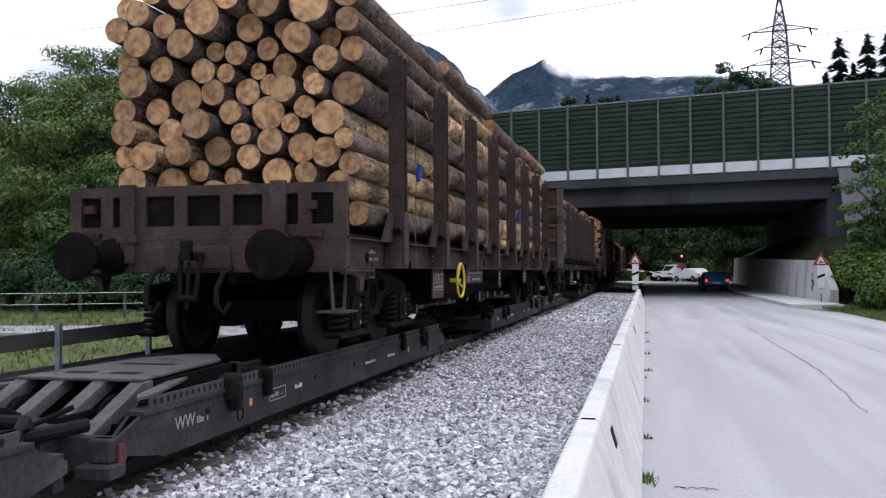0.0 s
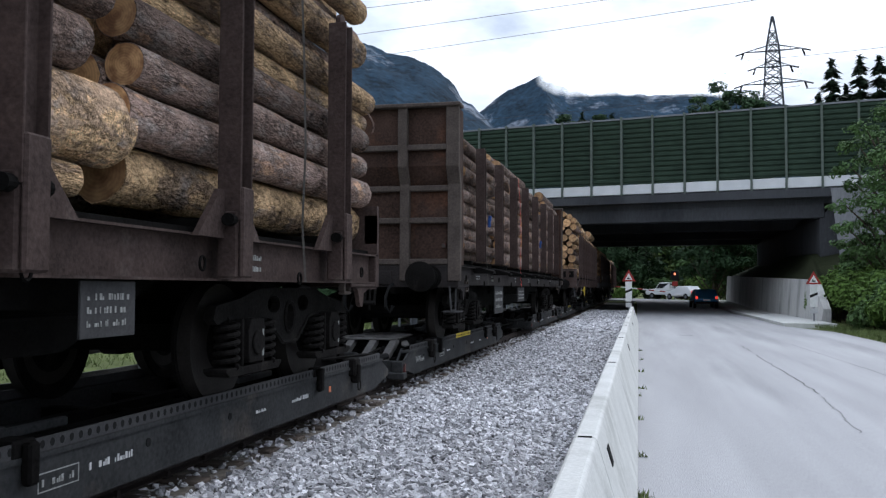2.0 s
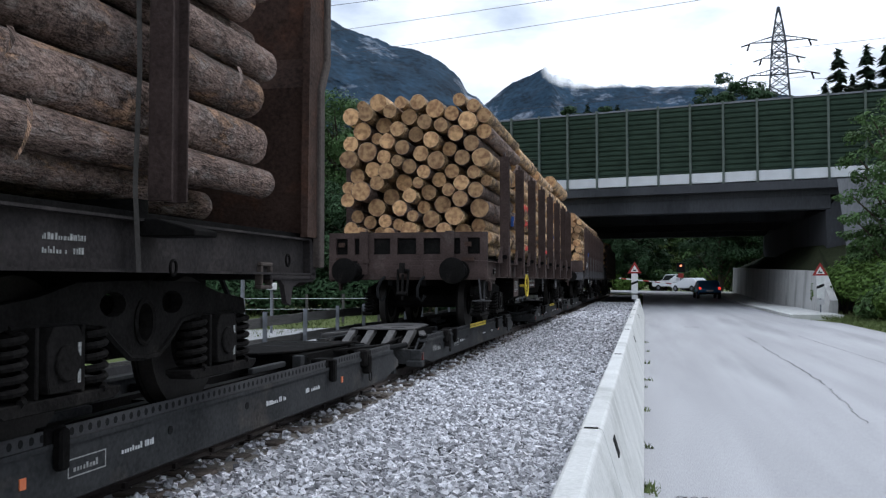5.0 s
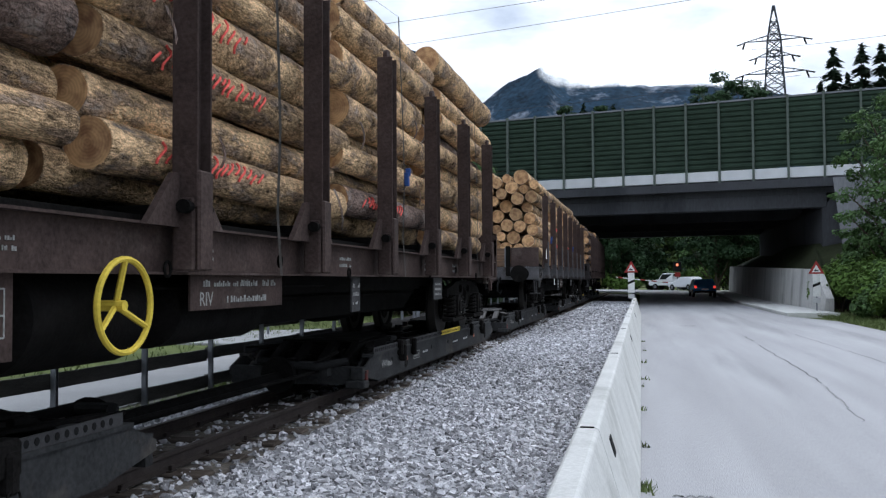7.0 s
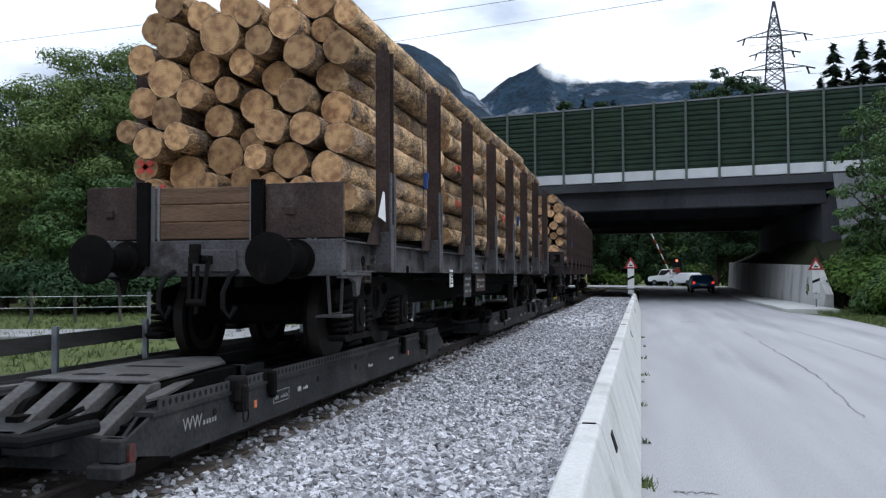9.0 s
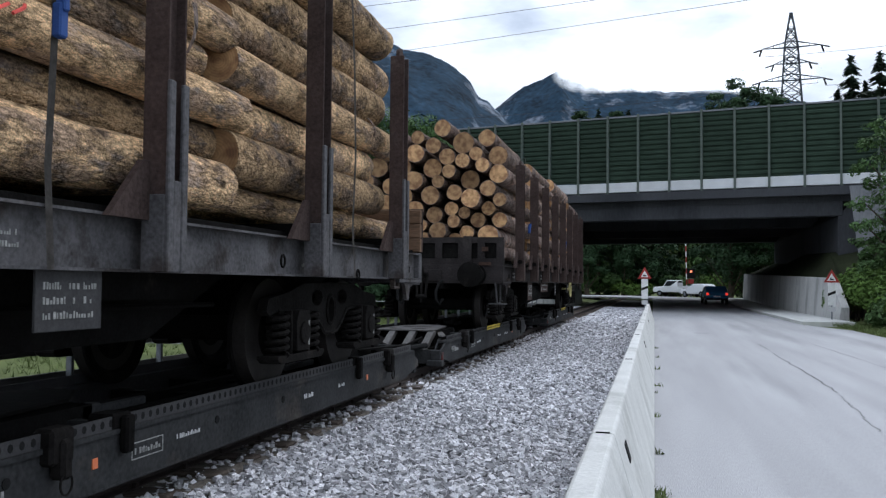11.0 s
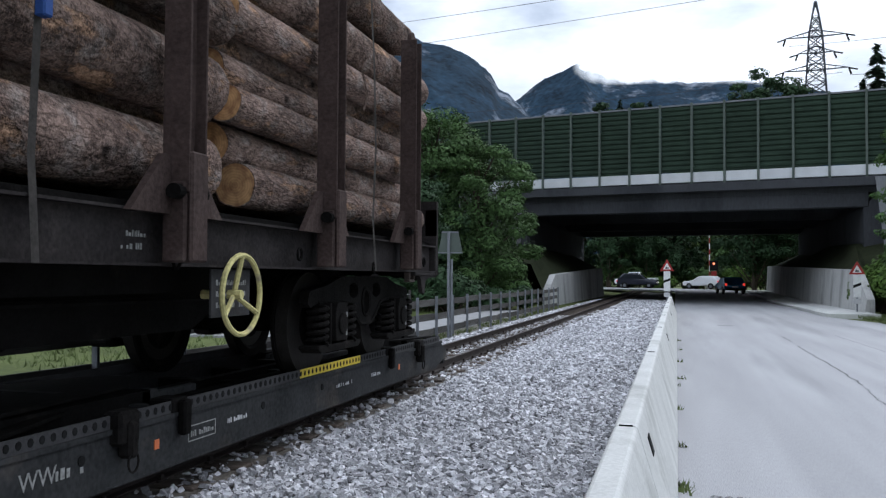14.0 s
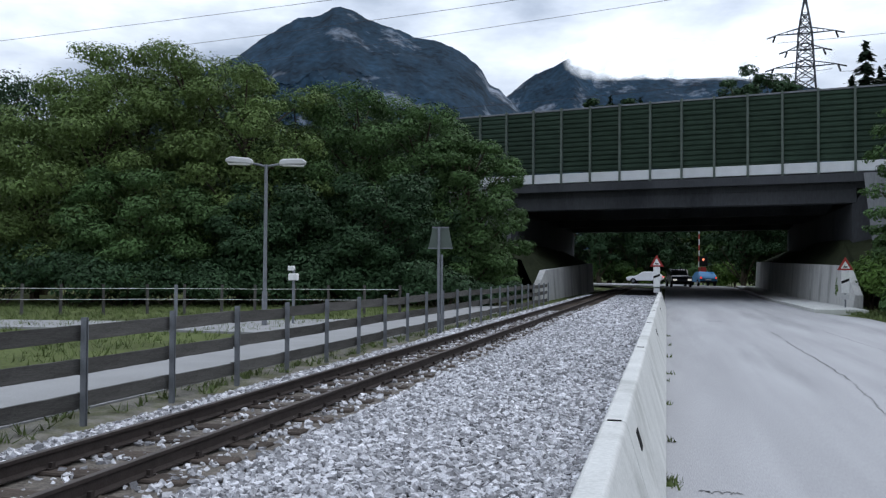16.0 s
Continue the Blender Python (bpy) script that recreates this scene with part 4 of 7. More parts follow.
    def tufts(name, label, places, per, height, seed):
        g = np.random.default_rng(seed)
        p = np.repeat(places, per, 0); n = len(p)
        base = p + np.concatenate([g.normal(scale=0.035, size=(n, 2)), np.zeros((n, 1))], 1)
        lean = g.normal(scale=0.5, size=(n, 3)) * height; lean[:, 2] = height * g.uniform(0.5, 1.2, n)
        side = g.normal(size=(n, 3)) * 0.008; side[:, 2] = 0
        v = np.stack([base - side, base + side, base + lean], 1)
        tagged(new(name, scatter_mesh(name, v, 3 * np.arange(n)[:, None] + [0, 1, 2], M["dry_grass"])), label, "weeds", kind="stuff")
    foot = [(0.02 + rng.uniform(0, 0.05), y, 0.0) for y in (3.4, 3.9, 4.35, 5.1, 5.16, 5.3, 7.1, 7.2, 7.25, 7.3, 9.0, 11.5, 14, 15, 18, 21, 24)]
    tufts("barrier_weeds", "small weeds at the foot of the barrier", np.array(foot), 14, 0.07, 1)
    line = np.stack([rng.uniform(-6.1, -5.6, 260), rng.uniform(2, 44, 260), 0.1 + 0 * rng.uniform(0, 1, 260)], 1)
    tufts("fence_grass", "dry tufts of grass along the fence", line, 9, 0.12, 2)
    field = np.concatenate([np.stack([rng.uniform(-30, -9.8, 5000), rng.uniform(12, 38, 5000), 0.06 + 0 * rng.uniform(0, 1, 5000)], 1),
                            np.stack([rng.uniform(7.5, 10, 1500), rng.uniform(16, 42, 1500), np.zeros(1500) - 0.02], 1)])
    tufts("meadow_grass", "blades of meadow grass", field, 7, 0.16, 3)


# ---- distance ----
def mountain(name, label, ridge, r0, depth, seed):
    """A mountain flank: the ridge is a row of (bearing, rise per metre of distance); crags by noise."""
    bs, hs = [p[0] for p in ridge], [p[1] for p in ridge]
    bm = bmesh.new()
    nb, nr = 260, 50
    grid = []
    for j in range(nr):
        k = j / (nr - 1)
        row = []
        for i in range(nb):
            b = bs[0] + (bs[-1] - bs[0]) * i / (nb - 1)
            r = r0 + depth * k
            top = float(np.interp(b, bs, hs)) * (r0 + depth)
            crag = noise.fractal((b * 0.35 + seed, k * 3.5, seed), 0.9, 2.1, 6)
            z = top * (k ** 0.8) * (1 + 0.3 * crag * (1 - 0.97 * k)) + 5 * noise.fractal((b * 2.2, k * 5, seed + 4), 0.8, 2, 4)
            row.append(bm.verts.new(polar(b, r + 260 * crag * (1 - k), z - 4)))
        grid.append(row)
    for a, c in zip(grid, grid[1:]):
        for i in range(nb - 1):
            bm.faces.new((a[i], a[i + 1], c[i + 1], c[i]))
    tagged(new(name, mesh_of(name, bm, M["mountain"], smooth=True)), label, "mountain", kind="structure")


def cloud_material():
    m = bpy.data.materials.new("low_cloud")
    m.use_nodes = True
    n, l = m.node_tree.nodes, m.node_tree.links
    b = n["Principled BSDF"]
    b.inputs["Base Color"].default_value = b.inputs["Emission Color"].default_value = (0.9, 0.93, 0.97, 1)
    # emission added in place of daylight scattered through the cloud
    b.inputs["Emission Strength"].default_value, b.inputs["Roughness"].default_value = 0.55, 1
    tc, grad, mp = n.new("ShaderNodeTexCoord"), n.new("ShaderNodeTexGradient"), n.new("ShaderNodeMapping")
    grad.gradient_type = "SPHERICAL"
    l.new(tc.outputs["Object"], grad.inputs[0])
    ns, mul, mr = n.new("ShaderNodeTexNoise"), n.new("ShaderNodeMath"), n.new("ShaderNodeMapRange")
    mp.inputs["Scale"].default_value = (2.4, 1, 1.6)
    l.new(tc.outputs["Object"], mp.inputs[0]); l.new(mp.outputs[0], ns.inputs["Vector"])
    ns.inputs["Scale"].default_value, ns.inputs["Detail"].default_value, ns.inputs["Roughness"].default_value = 1.6, 8, 0.6
    mul.operation = "MULTIPLY"
    l.new(grad.outputs["Fac"], mul.inputs[0]); l.new(ns.outputs[0], mul.inputs[1])
    mr.inputs[1].default_value, mr.inputs[2].default_value, mr.inputs[4].default_value = 0.05, 0.42, 0.97
    l.new(mul.outputs[0], mr.inputs[0]); l.new(mr.outputs[0], b.inputs["Alpha"])
    return m


def distance():
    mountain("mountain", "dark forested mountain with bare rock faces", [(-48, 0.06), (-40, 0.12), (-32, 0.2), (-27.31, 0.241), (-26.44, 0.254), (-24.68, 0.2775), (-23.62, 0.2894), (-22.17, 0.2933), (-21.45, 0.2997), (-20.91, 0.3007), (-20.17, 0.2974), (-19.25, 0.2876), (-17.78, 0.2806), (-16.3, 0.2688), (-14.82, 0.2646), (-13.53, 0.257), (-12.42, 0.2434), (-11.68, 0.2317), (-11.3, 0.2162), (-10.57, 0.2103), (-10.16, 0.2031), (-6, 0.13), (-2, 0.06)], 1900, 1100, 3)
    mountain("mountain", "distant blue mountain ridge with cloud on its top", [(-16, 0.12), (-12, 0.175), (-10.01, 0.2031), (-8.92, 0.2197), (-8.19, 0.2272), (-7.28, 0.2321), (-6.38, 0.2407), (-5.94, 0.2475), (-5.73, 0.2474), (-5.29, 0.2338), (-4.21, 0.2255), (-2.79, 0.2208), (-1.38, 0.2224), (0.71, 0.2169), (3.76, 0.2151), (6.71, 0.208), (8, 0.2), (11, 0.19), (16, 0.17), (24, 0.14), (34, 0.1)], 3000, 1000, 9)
    cm = cloud_material()
    for b, el, w, h in ((-3.68, 0.2405, 190, 95), (-1.73, 0.234, 150, 70), (0.36, 0.2372, 300, 85), (2.41, 0.2277, 150, 55), (4.76, 0.2311, 330, 80), (-4.75, 0.245, 110, 60), (6.71, 0.2201, 200, 55), (-2.79, 0.2272, 70, 45), (-0.51, 0.2229, 60, 30)):
        bm = bmesh.new()
        lathe(bm, [(0.02, -0.12), (0.5, -0.1), (0.85, -0.05), (1.0, 0), (0.85, 0.05), (0.5, 0.1), (0.02, 0.12)], n=28)
        ob = tagged(new("low_cloud", mesh_of("low_cloud", bm, cm, smooth=True)), "soft white cloud clinging to the ridge", "cloud", kind="structure")
        x, y, _ = polar(b, 3300)
        ob.matrix_basis = pose(x, y, el * 3300, 0, 0, -b) @ Matrix.Diagonal((w, 60, h, 1))
        ob.visible_shadow = False


def pylon():
    ob = thing("power_pylon", "grey lattice power pylon with three crossarms", "pylon", at=pose(*polar(8.15, 150), 0, 0, -8))
    bm = bmesh.new()
    H = 45.4
    half = lambda z: 3.4 - 2.4 * min(z / 40, 1) - 0.88 * max(0, (z - 40) / 5.4)
    lv = [0, 8, 15, 21, 25, 28, 30.5, 32.5, 34.5, 36.3, 38, 39.8, 41.5, 43]
    for a, b in zip(lv, lv[1:] + [H]):
        p, q = half(a), max(half(b), 0.12)
        for sx, sy in ((1, 1), (1, -1), (-1, 1), (-1, -1)):
            tube(bm, (sx * p, sy * p, a), (sx * q, sy * q, b), 0.13, n=5)
        for (ax, ay), (bx, by) in (((1, 1), (-1, 1)), ((-1, 1), (-1, -1)), ((-1, -1), (1, -1)), ((1, -1), (1, 1))):
            tube(bm, (ax * p, ay * p, a), (bx * q, by * q, b), 0.085, n=4); tube(bm, (bx * p, by * p, a), (ax * q, ay * q, b), 0.085, n=4)
            tube(bm, (ax * q, ay * q, b), (bx * q, by * q, b), 0.05, n=4)
    part("tower", bm, M["lattice"], ob)
    for z, w in ((34.5, 4.7), (37.2, 2.6), (39.8, 4.4)):
        for s in (-1, 1):
            bm = bmesh.new()
            for y in (-0.3, 0.3):
                tube(bm, (0, y, z), (s * w, 0, z + 0.1), 0.08, n=5); tube(bm, (0, y, z + 1.1), (s * w, 0, z + 0.1), 0.06, n=5)
            for k in range(1, 5):
                tube(bm, (s * w * k / 5, 0, z), (s * w * k / 5, 0, z + 1.1 * (1 - k / 5)), 0.04, n=4)
            part("crossarm", bm, M["lattice"], ob)
            bm = bmesh.new()
            tube(bm, (s * w, 0, z + 0.1), (s * (w + 0.4), 0.3, z - 1.0), 0.14, n=6); tube(bm, (s * w, 0, z), (s * (w + 1.3), 0, z - 0.35), 0.12, n=6)
            part("insulator", bm, M["black"], ob, "dark insulator string")
    px, py, _ = polar(8.15, 150)
    for k, (z, x2, y2, z2) in enumerate(((34, *polar(-30, 190)[:2], 33), (33.5, 90, 130, 38), (38.5, 90, 131, 44))):
        bm = bmesh.new()
        pts = []
        for i in range(17):
            u = i / 16
            pts.append((px + (x2 - px) * u + (5 if k % 2 else -4) * (1 - u) * (-1 if x2 < 0 else 1), py + (y2 - py) * u, z + (z2 - z) * u - 14 * u * (1 - u) * (0.6 if x2 > 0 else 0.5)))
        pipe(bm, pts, 0.035, n=4)
        tagged(new("power_line", mesh_of("power_line", bm, M["wire"])), "thin sagging overhead power line", "cable", "power lines")
    for (b0, r0), (b1, r1) in (((-13.2, 140), (-2.9, 128.5)), ((-18, 133), (-11, 124.5)), ((-32.4, 142.6), (-21.3, 124))):
        a, c = Vector(polar(b0, r0, 40)), Vector(polar(b1, r1, 40))
        bm = bmesh.new()
        pipe(bm, [a + (c - a) * k - Vector((0, 0, 0.05 * k * (4 - k))) for k in (-4, -3, -2, -1, 0, 0.5, 1, 2, 3, 4, 5)], 0.035, n=4)
        tagged(new("power_line", mesh_of("power_line", bm, M["wire"])), "thin sagging overhead power line", "cable", "power lines")


ground(); road(); track(); ballast(); barrier(); paths(); bridge(); fence(); meadow_fence(); distance(); pylon(); plants()
for row in ((0.35, 4.2, 0.3, -0.15, 0.02, 1), (0.3, 5.55, 0.35, -0.4, 0.025, 2), (0.25, 7.0, 0.3, 0.02, 0.02, 3), (2.8, 15.0, 0.06, 8.3, 0.03, 4), (2.9, 24.6, 0.0, 2.2, 0.03, 5), (4.75, 14, -0.3, 14, 0.018, 6), (1.35, 32.3, 0.55, 0.03, 0.22, 7), (2.5, 11.0, 0.25, 3.6, 0.015, 8)):
    crack(*row)


# ---- the train: wagons on narrow-gauge transporter trucks; y runs back along a vehicle, x to its right side seen from the road ----
def run(t):
    """How far the slowly braking train has come after t seconds."""
    return 8.3 * t - 0.0145 * t * t


def train_rows(p, z):
    return [(t, pose(TRACK_X, p - run(t), z)) for t in (0, 2, 4, 6, 8, 10, 12, 14, 16)]


def shared_parts():
    s = {}
    bm = bmesh.new()
    lathe(bm, [(0.21, 0.0), (0.228, 0.012), (0.228, 0.035), (0.2, 0.05), (0.085, 0.075), (0.085, 0.26), (0.12, 0.265), (0.12, 0.52), (0.15, 0.54), (0.15, 0.60), (0.19, 0.601), (0.19, 0.635)], n=28)
    s["buffer"] = mesh_of("buffer", bm, M["dark_steel"], smooth=True)
    bm = bmesh.new()
    lathe(bm, [(0.08, -0.07), (0.09, 0.07), (0.17, 0.06), (0.36, 0.035), (0.40, 0.05), (0.46, 0.05), (0.46, -0.06), (0.485, -0.063), (0.485, -0.09), (0.40, -0.09), (0.36, -0.05), (0.17, -0.06)], n=32, axis="x")
    s["wheel"] = mesh_of("wheel", bm, M["dark_steel"], smooth=True)
    bm = bmesh.new(); lathe(bm, [(0.455, -0.055), (0.463, -0.055), (0.463, 0.055), (0.455, 0.055)], n=32, axis="x")
    s["tread"] = mesh_of("tread", bm, M["tread"], smooth=True)
    # cast side frame: a deep plate with three openings, horn guides and axle boxes
    bm = bmesh.new()
    half = [(0.0, 0.42), (0.16, 0.43), (0.3, 0.52), (0.44, 0.63), (0.62, 0.655), (1.2, 0.655), (1.36, 0.62), (1.42, 0.66), (1.38, 0.76), (0.98, 0.81), (0.66, 0.885), (0.0, 0.895)]
    loops = [half + [(-y, z) for y, z in half[-2:0:-1]]]
    for cy, cz, ry, rz in ((-0.33, 0.755, 0.13, 0.075), (0.33, 0.755, 0.13, 0.075), (0, 0.64, 0.085, 0.12)):
        loops.append([(cy + ry * math.cos(2 * math.pi * i / 16), cz + rz * math.sin(2 * math.pi * i / 16)) for i in range(16)])
    edges = []
    for loop in loops:
        vs = [bm.verts.new((0.94, y, z)) for y, z in loop]
        edges += [bm.edges.new((vs[i], vs[(i + 1) % len(vs)])) for i in range(len(vs))]
    bmesh.ops.triangle_fill(bm, edges=edges, use_beauty=True)
    grown = bmesh.ops.extrude_face_region(bm, geom=bm.faces[:])
    bmesh.ops.translate(bm, verts=[v for v in grown["geom"] if isinstance(v, bmesh.types.BMVert)], vec=(0.08, 0, 0))
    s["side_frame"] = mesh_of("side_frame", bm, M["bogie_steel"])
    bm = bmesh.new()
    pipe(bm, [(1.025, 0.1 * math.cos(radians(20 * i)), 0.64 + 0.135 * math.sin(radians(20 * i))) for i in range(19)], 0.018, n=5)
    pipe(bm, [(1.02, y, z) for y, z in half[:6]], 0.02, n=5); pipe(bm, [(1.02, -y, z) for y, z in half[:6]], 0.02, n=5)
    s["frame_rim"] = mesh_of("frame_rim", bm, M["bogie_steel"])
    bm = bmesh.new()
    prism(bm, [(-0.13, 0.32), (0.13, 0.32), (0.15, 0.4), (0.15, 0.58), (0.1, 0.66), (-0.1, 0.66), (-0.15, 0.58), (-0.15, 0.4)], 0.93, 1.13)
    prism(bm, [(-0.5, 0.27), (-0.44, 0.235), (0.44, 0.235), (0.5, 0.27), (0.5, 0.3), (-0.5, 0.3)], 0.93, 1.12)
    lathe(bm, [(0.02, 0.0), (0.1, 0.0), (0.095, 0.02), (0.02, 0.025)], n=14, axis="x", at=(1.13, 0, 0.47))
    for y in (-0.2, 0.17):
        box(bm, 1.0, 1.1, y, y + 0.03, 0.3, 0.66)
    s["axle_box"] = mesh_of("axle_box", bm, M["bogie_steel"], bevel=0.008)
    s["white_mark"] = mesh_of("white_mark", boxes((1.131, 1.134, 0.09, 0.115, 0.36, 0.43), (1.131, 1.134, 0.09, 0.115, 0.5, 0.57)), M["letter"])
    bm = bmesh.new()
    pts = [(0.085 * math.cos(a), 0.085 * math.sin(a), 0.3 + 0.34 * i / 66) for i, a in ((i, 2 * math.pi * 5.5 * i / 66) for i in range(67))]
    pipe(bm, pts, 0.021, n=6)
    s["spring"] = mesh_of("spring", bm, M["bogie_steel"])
    # stake: H section with a shoe at its foot and gussets
    bm = bmesh.new()
    prism(bm, [(-0.075, -0.09), (0.075, -0.09), (0.075, -0.075), (0.012, -0.075), (0.012, 0.075), (0.075, 0.075), (0.075, 0.09), (-0.075, 0.09), (-0.075, 0.075), (-0.012, 0.075), (-0.012, -0.075), (-0.075, -0.075)], 0.4, 2.34, axis="z")
    s["stake"] = mesh_of("stake", bm, M["brown_steel"], bevel=0.004)
    s["stake_shoe"] = mesh_of("stake_shoe", boxes((-0.07, 0.06, -0.1, 0.1, 0.02, 0.46), (0.06, 0.09, -0.085, 0.085, 0.02, 0.62)), M["brown_steel"], bevel=0.012)
    s["tall_shoe"] = mesh_of("stake_shoe", boxes((-0.07, 0.07, -0.1, 0.1, 0.0, 0.42), (0.07, 0.095, -0.1, -0.04, 0.0, 1.04), (0.07, 0.095, 0.04, 0.1, 0.0, 1.04), (0.07, 0.09, -0.04, 0.04, 0.0, 0.5)), M["grey_steel"], bevel=0.006)
    bm = bmesh.new(); prism(bm, [(-0.1, 0.2), (0.24, 0.2), (0.24, 0.235), (0.0, 0.3), (-0.1, 0.3)], -0.13, 0.13, axis="y")
    s["stake_wedge"] = mesh_of("stake_shoe", bm, M["dark_steel"], bevel=0.006)
    bm = bmesh.new()
    lathe(bm, [(0.02, -0.02), (0.075, -0.02), (0.075, 0.02), (0.02, 0.02)], n=16, axis="x", at=(0, 0, 2.36))
    s["stake_eye"] = mesh_of("stake_eye", bm, M["brown_steel"], bevel=0.004)
    bm = bmesh.new(); box(bm, 1.24, 1.3, -0.1, 0.1, 0.83, 0.86); box(bm, 1.24, 1.3, -0.1, 0.1, 1.0, 1.03); box(bm, 1.24, 1.3, -0.1, -0.07, 0.86, 1.0); box(bm, 1.24, 1.3, 0.07, 0.1, 0.86, 1.0)
    s["stirrup"] = mesh_of("stirrup", bm, M["post_steel"], bevel=0.008)
    s["stake_pin"] = mesh_of("stake_pin", tubes(((0.02, -0.15, 0.4), (0.02, 0.15, 0.4), 0.042), n=12), M["dark_steel"])
    for d, name in ((-1, "gusset_a"), (1, "gusset_b")):
        bm = bmesh.new(); prism(bm, [(d * 0.1, 0.28), (d * 0.1, 0.6), (d * 0.16, 0.6), (d * 0.46, 0.28)], -0.06, -0.02)
        s[name] = mesh_of("gusset", bm, M["brown_steel"])
    bm = bmesh.new(); pts = [(0, 0.035 * math.cos(a), -0.05 + 0.045 * math.sin(a)) for a in (radians(20 * i) for i in range(19))]
    pipe(bm, pts, 0.009, n=5)
    s["lashing_ring"] = mesh_of("lashing_ring", bm, M["dark_steel"])
    # hand wheel with three spokes
    bm = bmesh.new(); pts = [(0, 0.25 * math.cos(a), 0.25 * math.sin(a)) for a in (radians(12 * i) for i in range(31))]
    pipe(bm, pts, 0.017, n=7)
    for a in (90, 210, 330):
        tube(bm, (-0.05, 0, 0), (0, 0.25 * math.cos(radians(a)), 0.25 * math.sin(radians(a))), 0.016, n=6)
    tube(bm, (-0.25, 0, 0), (0.0, 0, 0), 0.03, n=8)
    s["wheel_yellow"], s["wheel_white"] = mesh_of("hand_wheel", bm.copy(), M["yellow"], smooth=True), mesh_of("hand_wheel", bm, M["worn_yellow"], smooth=True)
    return s


SH = shared_parts()


def lettering(parent, w, h, lines, at, material="letter", seed=0, name="lettering"):
    """Painted writing too small to read: rows of short bars on the x+ side."""
    rnd = random.Random(seed)
    bm = bmesh.new()
    for k in range(lines):
        y, z = -w / 2, h / 2 - (k + 0.8) * h / lines
        while y < w / 2 - 0.02:
            e = rnd.uniform(0.08, 0.3) * h / lines
            if rnd.random() < 0.78:
                box(bm, 0, 0.003, y, min(y + e, w / 2), z, z + rnd.choice((0.28, 0.42, 0.5)) * h / lines)
            y += e + rnd.uniform(0.08, 0.22) * h / lines
    if len(bm.verts):
        part(name, bm, M[material], parent, "small painted lettering", at=at)["kind"] = "stuff"


def words(parent, text, size, x, y, z):
    """A painted word that can be read, on the x+ side."""
    cu = bpy.data.curves.new("word", "FONT")
    cu.body, cu.size, cu.extrude = text, size * 1.35, 0.001
    cu.resolution_u = 2
    holder = bpy.data.objects.new("word", cu)
    me = bpy.data.meshes.new_from_object(holder)
    bpy.data.objects.remove(holder)
    me.materials.clear(); me.materials.append(M["letter"])
    part("lettering", me, None, parent, "white painted letters", at=pose(x, y, z, 90, 0, 90))


def bogie(parent, y):
    b = part("bogie", boxes((-0.9, 0.9, -0.2, 0.2, 0.42, 0.8), (-0.93, 0.93, -1.0, -0.94, 0.5, 0.6), (-0.93, 0.93, 0.94, 1.0, 0.5, 0.6)), M["dark_steel"], parent, "cast two-axle bogie, coloured near black for shade", at=pose(0, y, 0))
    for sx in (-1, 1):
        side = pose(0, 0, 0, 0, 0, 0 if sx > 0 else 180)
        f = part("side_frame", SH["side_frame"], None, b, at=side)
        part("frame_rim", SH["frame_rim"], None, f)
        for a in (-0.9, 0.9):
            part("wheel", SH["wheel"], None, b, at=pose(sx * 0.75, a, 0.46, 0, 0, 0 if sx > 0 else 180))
            part("tread", SH["tread"], None, b, "worn tread, darkened for the shade under the wagon", at=pose(sx * 0.75, a, 0.46, 0, 0, 0 if sx > 0 else 180))
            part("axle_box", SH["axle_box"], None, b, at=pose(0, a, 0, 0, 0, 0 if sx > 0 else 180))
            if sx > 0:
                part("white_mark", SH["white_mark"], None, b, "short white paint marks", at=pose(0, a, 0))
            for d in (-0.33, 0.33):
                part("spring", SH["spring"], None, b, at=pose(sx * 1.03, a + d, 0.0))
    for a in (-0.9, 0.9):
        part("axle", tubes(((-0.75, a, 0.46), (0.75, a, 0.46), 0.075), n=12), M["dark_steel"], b)


